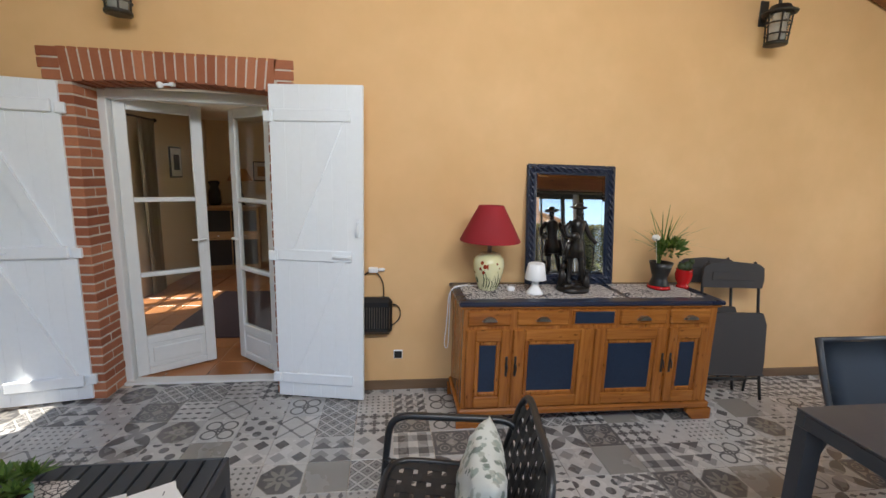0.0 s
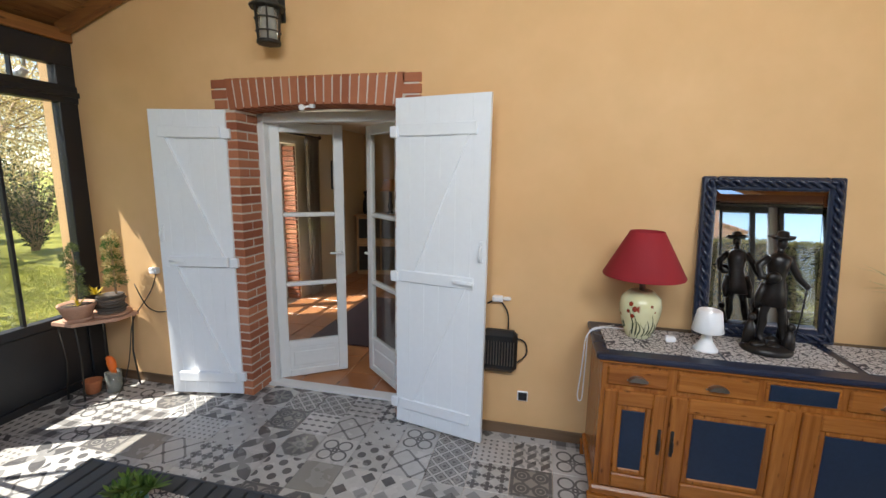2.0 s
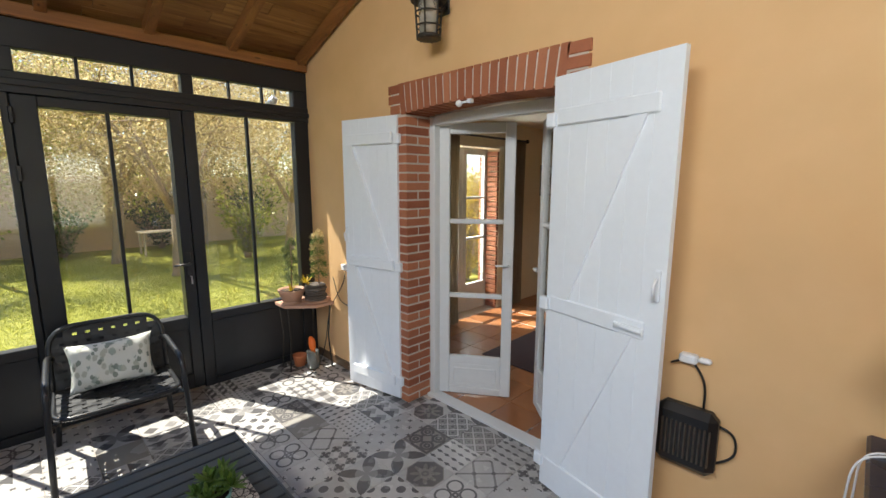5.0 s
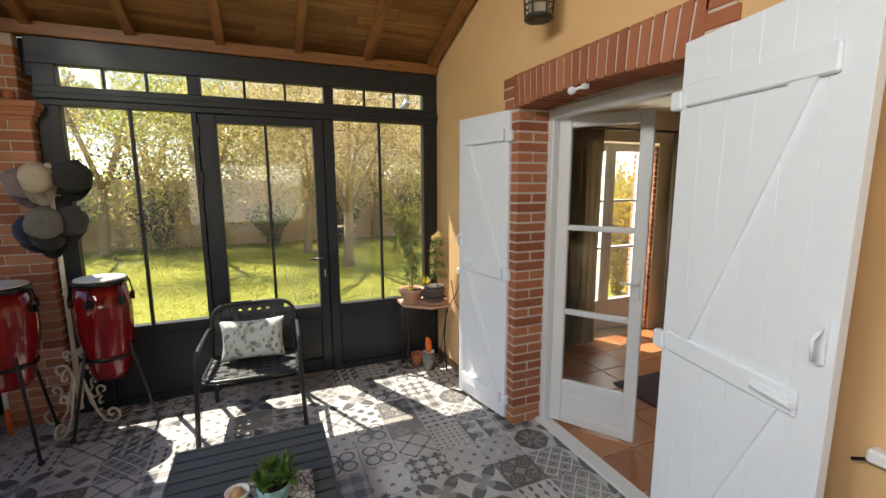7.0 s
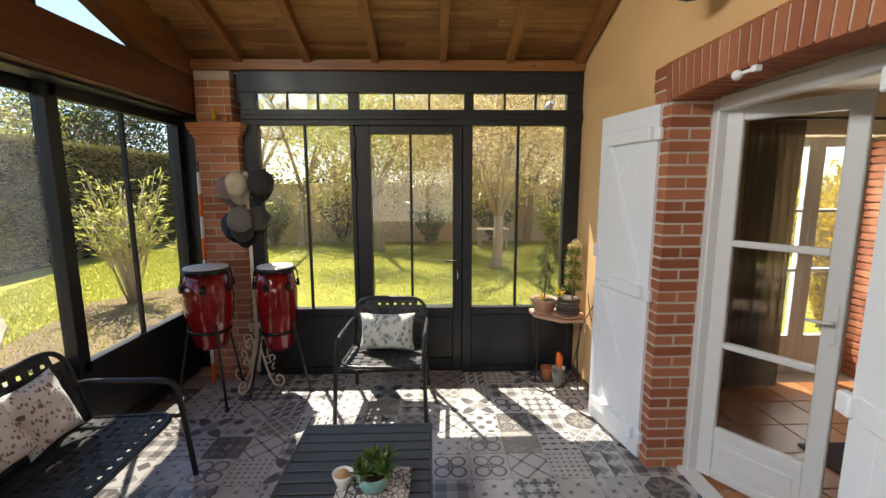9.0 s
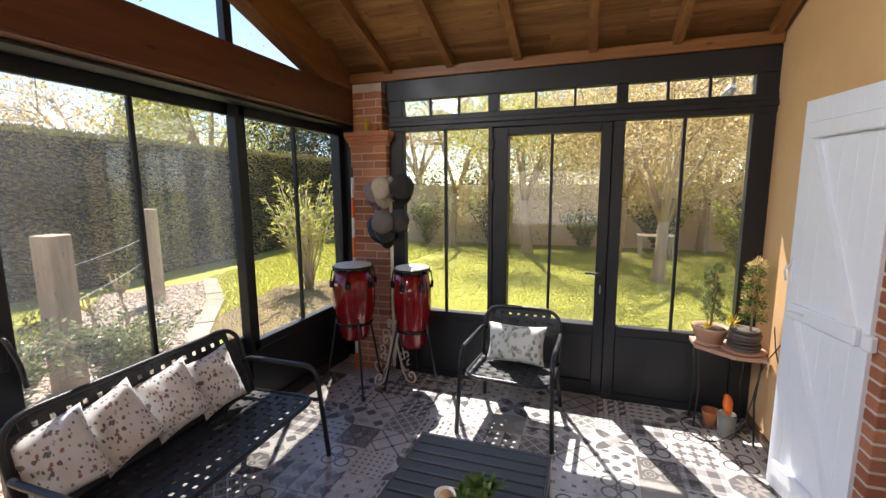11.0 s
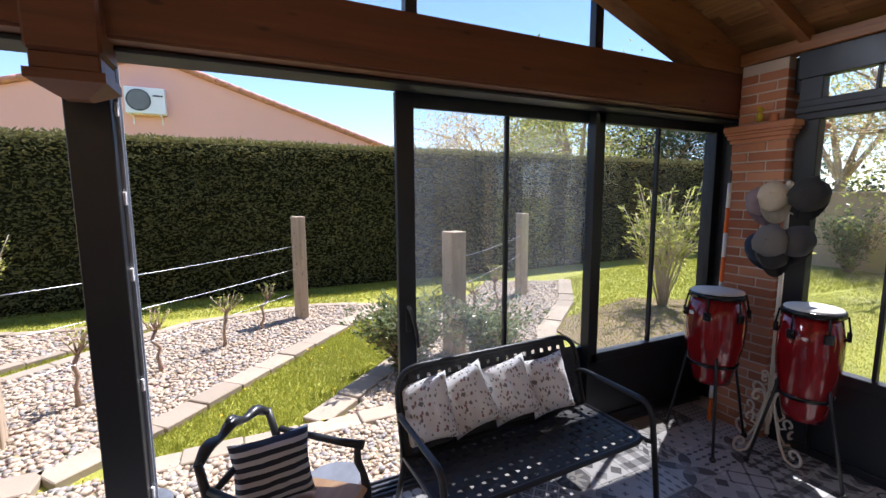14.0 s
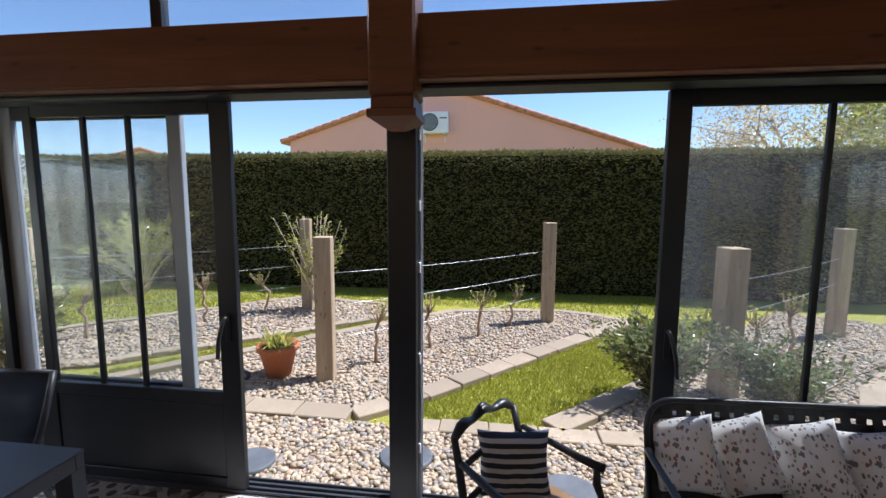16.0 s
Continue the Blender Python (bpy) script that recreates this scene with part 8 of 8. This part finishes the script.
# ---------------------------------------------------------------- neighbouring houses
def house(label, x0, x1, xr, ze0, ze1, zr, yf, yb, wallmat, at=None):
    ob = thing("house", label, "house", at=at)
    bm = bmesh.new()
    prism(bm, [(x0, -0.3), (x1, -0.3), (x1, ze1), (xr, zr), (x0, ze0)], 1, yb, yf)
    part("wall", bm, wallmat, ob)
    rf = bmesh.new()
    s0, s1 = (zr - ze0) / (xr - x0), (zr - ze1) / (x1 - xr)
    a, b = x0 - 0.35, x1 + 0.35
    za, zb = ze0 - 0.35 * s0, ze1 - 0.35 * s1
    prism(rf, [(a, za + 0.01), (xr, zr + 0.01), (b, zb + 0.01), (b, zb + 0.11), (xr, zr + 0.12), (a, za + 0.11)], 1, yb - 0.2, yf + 0.12)
    roof = part("roof", rf, "roof_tile", ob)
    for (xa, z_a), (xb, z_b) in (((a, za), (xr, zr)), ((b, zb), (xr, zr))):
        n_ = int(abs(xb - xa) / 0.36)
        for i in range(n_):
            t0, t1 = i / n_, (i + 1.12) / n_
            bm = bmesh.new()
            tube(bm, [(xa + (xb - xa) * t0, yf + 0.10, z_a + (z_b - z_a) * t0 + 0.10), (xa + (xb - xa) * min(1, t1), yf + 0.10, z_a + (z_b - z_a) * min(1, t1) + 0.125)], [0.095, 0.08], 8)
            part("verge_tile", bm, "roof_tile", roof)
    bm = bmesh.new()
    tube(bm, [(a - 0.05, yb, za + 0.03), (a - 0.05, yf + 0.1, za + 0.03)], 0.07, 8)
    tube(bm, [(a - 0.05, yf - 0.1, za), (x0 - 0.06, yf - 0.1, za - 0.3), (x0 - 0.06, yf - 0.1, 0)], 0.045, 8)
    part("gutter", bm, "galv", ob)
    return ob


NH = house("pink rendered bungalow with a shallow clay tile roof", -7.4, 8.45, 2.1, 3.15, 4.25, 6.25, -12.0, -22.0, "pink")
AC = thing("air_conditioner", "white outdoor air conditioning unit on the pink gable", "air conditioner", at=pose(2.32, -12.0, 4.45))
part("casing", boxes((-0.55, 0.02, 0, 0.55, 0.36, 0.82), c=0.02), "white_plastic", AC)
bm = bmesh.new()
lathe(bm, [(0.33, 0), (0.34, 0.01), (0.33, 0.025), (0.30, 0.02)], 28)
f_ = part("fan_grille", bm, "grey_metal", AC, "round grey fan grille")
f_.matrix_local = pose(0.17, 0.36, 0.42, -90, 0, 0)
for i in range(5):
    bm = bmesh.new()
    tube(bm, [((0.05 + 0.055 * i) * math.cos(t), (0.05 + 0.055 * i) * math.sin(t), 0.03) for t in np.linspace(0, 6.283, 25)], 0.006, 5)
    g_ = part("grille_ring", bm, "white_plastic", AC)
    g_.matrix_local = pose(0.17, 0.36, 0.42, -90, 0, 0)
part("louvre", boxes((-0.50, 0.355, 0.55, -0.22, 0.368, 0.60), c=0.004), "grey_metal", AC)
for x in (-0.4, 0.4):
    part("bracket", boxes((x - 0.02, 0.0, -0.06, x + 0.02, 0.38, 0.0), (x - 0.02, 0.0, -0.3, x + 0.02, 0.03, 0.0), c=0.004), "white_plastic", AC)
house("ochre rendered house wing with a clay tile roof", 0.0, 7.0, 3.5, 2.8, 2.8, 4.1, 0.0, -5.0, "render", at=pose(10.5, 2.0, 0, 0, 0, 30))
house("distant house with a low clay tile roof", -5.0, 5.0, 0.0, 3.0, 3.0, 4.6, 0.0, -8.0, "garden_wall", at=pose(20.0, -17.0, 0, 0, 0, 20))
bm = bmesh.new()
prism(bm, [(x_, 6.0 + 5.0 * noise.noise((x_ * 0.012, 3.3, 0)) + 2.0 * noise.noise((x_ * 0.05, 1.3, 0))) for x_ in range(-300, 301, 6)] + [(300, -5), (-300, -5)], 1, -262, -260)
solo("backdrop", bm, "dark_leaf", "line of distant wooded hills", "hills", kind="structure")


# ---------------------------------------------------------------- patterned cement floor tiles, laid last
LIGHT, MID, DARK = (0.54, 0.525, 0.515), (0.28, 0.275, 0.275), (0.10, 0.098, 0.103)


class Tile(Nodes):
    """A cement tile design drawn from the tile's own u and v (0 to 1)."""
    def begin(self):
        sep = self.add("ShaderNodeSeparateXYZ")
        self.link(self.add("ShaderNodeUVMap").outputs[0], sep.inputs[0])
        self.u, self.v = sep.outputs[0], sep.outputs[1]
        return self

    def sub(self, a, b): return self.math("SUBTRACT", a, b)
    def mul(self, a, b): return self.math("MULTIPLY", a, b)
    def sum(self, a, b): return self.math("ADD", a, b)
    def absv(self, a): return self.math("ABSOLUTE", a)
    def low(self, a, b): return self.math("MINIMUM", a, b)
    def high(self, a, b): return self.math("MAXIMUM", a, b)
    def frac(self, a): return self.math("FRACT", a)
    def below(self, a, t, soft=0.015): return self.ramp(a, t, t + soft, 1.0, 0.0)

    def rep(self, n, shift=0.0):
        """Repeat the tile n times; coordinates run from -0.5 to 0.5."""
        return tuple(self.sub(self.frac(self.sum(self.mul(c, n), shift)), 0.5) for c in (self.u, self.v))

    def turn(self, n, shift=0.0):
        """The same on the diagonal."""
        a, b = self.sum(self.u, self.v), self.sub(self.u, self.v)
        return tuple(self.sub(self.frac(self.sum(self.mul(c, n), shift)), 0.5) for c in (a, b))

    def disc(self, x, y):
        return self.math("SQRT", self.sum(self.mul(x, x), self.mul(y, y)))

    def square(self, x, y): return self.high(self.absv(x), self.absv(y))
    def diamond(self, x, y): return self.sum(self.absv(x), self.absv(y))
    def ring(self, d, r, w): return self.below(self.absv(self.sub(d, r)), w)

    def finish(self, ink, ground=LIGHT, second=None, tone=MID):
        p = self.world_at()
        c = self.mix(second, ground, tone) if second is not None else self.mix(0.0, ground, ground)
        c = self.mix(ink, c, DARK)
        wear = self.ramp(self.noise(14.0, 5.0, 0.7, p), 0.35, 0.75, 0.0, 0.28)
        c = self.mix(wear, c, (0.25, 0.235, 0.215))
        c = self.mix(self.mul(self.rand(), 0.28), c, (0.16, 0.15, 0.142))
        fine = self.noise(120.0, 4.0, 0.6, p)
        self.bump(fine, 0.06, 0.002)
        return self.done(c, self.ramp(self.noise(5.0, 3.0, 0.6, p), 0.3, 0.7, 0.17, 0.32))


DESIGNS = []
t = Tile("tile_dots").begin(); x, y = t.turn(2.0); DESIGNS.append(t.finish(t.below(t.disc(x, y), 0.30, 0.03)))
t = Tile("tile_two_diamonds").begin(); x, y = t.rep(2); a, b = t.rep(1)
DESIGNS.append(t.finish(t.mul(t.below(t.diamond(x, y), 0.36, 0.02), t.below(t.mul(a, b), 0.0, 0.001)), LIGHT, t.below(t.diamond(x, y), 0.36, 0.02)))
t = Tile("tile_flower").begin(); a, b = t.rep(1)
d = t.low(t.low(t.absv(t.sub(t.disc(t.sub(a, 0.2), t.sub(b, 0.2)), 0.18)), t.absv(t.sub(t.disc(t.sum(a, 0.2), t.sum(b, 0.2)), 0.18))), t.low(t.absv(t.sub(t.disc(t.sub(a, 0.2), t.sum(b, 0.2)), 0.18)), t.absv(t.sub(t.disc(t.sum(a, 0.2), t.sub(b, 0.2)), 0.18))))
DESIGNS.append(t.finish(t.high(t.below(d, 0.018), t.ring(t.disc(a, b), 0.055, 0.022))))
t = Tile("tile_lozenge_lattice").begin(); x, y = t.turn(2.5); q = t.square(x, y)
DESIGNS.append(t.finish(t.high(t.ring(q, 0.36, 0.035), t.below(q, 0.13)), LIGHT, t.below(q, 0.3)))
t = Tile("tile_gingham").begin(); s1 = t.below(t.absv(t.sub(t.frac(t.mul(t.u, 2.0)), 0.5)), 0.25, 0.01); s2 = t.below(t.absv(t.sub(t.frac(t.mul(t.v, 2.0)), 0.5)), 0.25, 0.01)
DESIGNS.append(t.finish(t.mul(s1, s2), LIGHT, t.high(s1, s2)))
t = Tile("tile_medallion").begin(); a, b = t.rep(1); ang = t.math("ARCTAN2", b, a); star = t.sum(0.25, t.mul(0.11, t.math("COSINE", t.mul(ang, 8.0)))); r = t.disc(a, b)
oct_ = t.high(t.square(a, b), t.mul(t.diamond(a, b), 0.74))
DESIGNS.append(t.finish(t.high(t.mul(t.below(oct_, 0.44), t.sub(1.0, t.below(t.sub(r, star), 0.0, 0.02))), t.ring(r, 0.07, 0.02)), LIGHT, t.below(oct_, 0.46), (0.24, 0.225, 0.21)))
t = Tile("tile_plus").begin(); x, y = t.turn(2.0); DESIGNS.append(t.finish(t.high(t.mul(t.below(t.absv(x), 0.05), t.below(t.absv(y), 0.2)), t.mul(t.below(t.absv(y), 0.05), t.below(t.absv(x), 0.2)))))
t = Tile("tile_dashes").begin(); x, y = t.rep(4); DESIGNS.append(t.finish(t.below(t.sum(t.mul(t.absv(x), 0.75), t.mul(t.absv(y), 1.6)), 0.33, 0.03)))
t = Tile("tile_petals").begin(); x, y = t.rep(1)
c1 = t.low(t.disc(t.sub(x, 0.5), y), t.disc(t.sum(x, 0.5), y)); c2 = t.low(t.disc(x, t.sub(y, 0.5)), t.disc(x, t.sum(y, 0.5)))
leaf = t.mul(t.below(c1, 0.5, 0.01), t.below(c2, 0.5, 0.01))
DESIGNS.append(t.finish(t.mul(leaf, t.sub(1.0, t.below(t.disc(x, y), 0.26, 0.02))), LIGHT, leaf))
t = Tile("tile_scrolls").begin(); x, y = t.rep(1); w = t.disc(t.sub(t.absv(x), 0.22), t.sub(t.absv(y), 0.22))
DESIGNS.append(t.finish(t.high(t.high(t.ring(w, 0.16, 0.03), t.ring(w, 0.065, 0.028)), t.high(t.ring(t.diamond(x, y), 0.20, 0.03), t.ring(t.square(x, y), 0.44, 0.03))), (0.30, 0.28, 0.26)))
t = Tile("tile_trellis").begin(); x, y = t.turn(1.5); DESIGNS.append(t.finish(t.mul(t.high(t.below(t.absv(x), 0.05), t.below(t.absv(y), 0.05)), 0.75), LIGHT, t.below(t.disc(x, y), 0.12), DARK))
t = Tile("tile_small_squares").begin(); x, y = t.rep(6); DESIGNS.append(t.finish(t.mul(t.below(t.diamond(x, y), 0.26, 0.04), 0.85)))
t = Tile("tile_stars").begin(); x, y = t.rep(3); z = t.low(t.high(t.mul(t.absv(x), 3.2), t.absv(y)), t.high(t.mul(t.absv(y), 3.2), t.absv(x)))
DESIGNS.append(t.finish(t.below(z, 0.40, 0.05), LIGHT, t.ring(t.diamond(x, y), 0.46, 0.06)))
t = Tile("tile_cubes").begin(); x, y = t.rep(3); DESIGNS.append(t.finish(t.mul(t.below(t.absv(t.sum(x, y)), 0.28), t.below(t.absv(y), 0.33)), LIGHT, t.below(t.absv(t.sub(x, y)), 0.2)))
t = Tile("tile_plain").begin(); DESIGNS.append(t.finish(0.0, (0.30, 0.285, 0.265)))
t = Tile("tile_triangles").begin(); x, y = t.rep(2); DESIGNS.append(t.finish(t.below(t.sub(t.absv(x), y), 0.02, 0.01), LIGHT, t.below(t.diamond(x, y), 0.4)))

SIZE, TX, TY = 0.2455, -3.655, 6.405
for i, m in enumerate(DESIGNS):
    M["tile_%d" % i] = m


def tile_mesh(i, h):
    bm = bmesh.new()
    e = h / 2 - 0.00125
    cbox(bm, -e, -e, -0.010, e, e, 0.0, 0.0012)
    uv = bm.loops.layers.uv.new("UVMap")
    for f in bm.faces:
        for l in f.loops:
            l[uv].uv = (l.vert.co.x / h + 0.5, l.vert.co.y / h + 0.5)
    return mesh_of("tile", bm, "tile_%d" % i)


tiles = [tile_mesh(i, SIZE) for i in range(len(DESIGNS))]
FT = thing("floor_tiles", "patchwork of grey patterned cement tiles", "tiles", kind="structure")
rng2 = random.Random(17)
FIXED = {(8, 2): 5, (9, 4): 5, (8, 4): 9, (9, 2): 2, (7, 1): 9, (10, 3): 1, (11, 1): 2, (13, 3): 1, (14, 3): 4, (14, 1): 13, (15, 1): 2, (16, 1): 15, (12, 2): 3, (13, 2): 12, (13, 4): 3, (15, 3): 9, (16, 3): 9, (15, 4): 8, (16, 4): 0}
rest_v, rest_f, rest_uv, rest_m = [], [], [], []
for i in range(33):
    for j in range(-1, 15):
        cx, cy = TX + (i + 0.5) * SIZE, TY - (j - 0.5) * SIZE
        if cy > YN and not DX0 - 0.05 < cx < DX1 + 0.05:
            if j < 0:
                continue
        if cx > XE - 0.05:
            continue
        d = FIXED.get((i, j), rng2.randrange(len(DESIGNS)))
        q = rng2.randrange(4)
        if i < 20:
            o = new("tile", tiles[d])
            o.matrix_local = pose(cx, cy, 0.0005 * rng2.random(), 0, 0, 90 * q)
            o.parent = FT
        else:
            e = SIZE / 2 - 0.00125
            n0 = len(rest_v)
            rest_v += [(cx - e, cy - e, 0), (cx + e, cy - e, 0), (cx + e, cy + e, 0), (cx - e, cy + e, 0), (cx - e, cy - e, -0.01), (cx + e, cy - e, -0.01), (cx + e, cy + e, -0.01), (cx - e, cy + e, -0.01)]
            rest_f += [(n0, n0 + 1, n0 + 2, n0 + 3)] + [(n0 + a, n0 + a + 4, n0 + (a + 1) % 4 + 4, n0 + (a + 1) % 4) for a in range(4)]
            rest_m += [d] * 5
me = bpy.data.meshes.new("tile_field")
me.from_pydata(rest_v, [], rest_f)
for i in range(len(DESIGNS)):
    me.materials.append(DESIGNS[i])
me.polygons.foreach_set("material_index", rest_m)
uv = me.uv_layers.new(name="UVMap")
corner = [(0, 0), (1, 0), (1, 1), (0, 1)]
for p_ in me.polygons:
    for k_, li in enumerate(p_.loop_indices):
        uv.data[li].uv = corner[k_ % 4]
o = new("tile_field", me)
o.parent = FT
o["kind"] = "stuff"
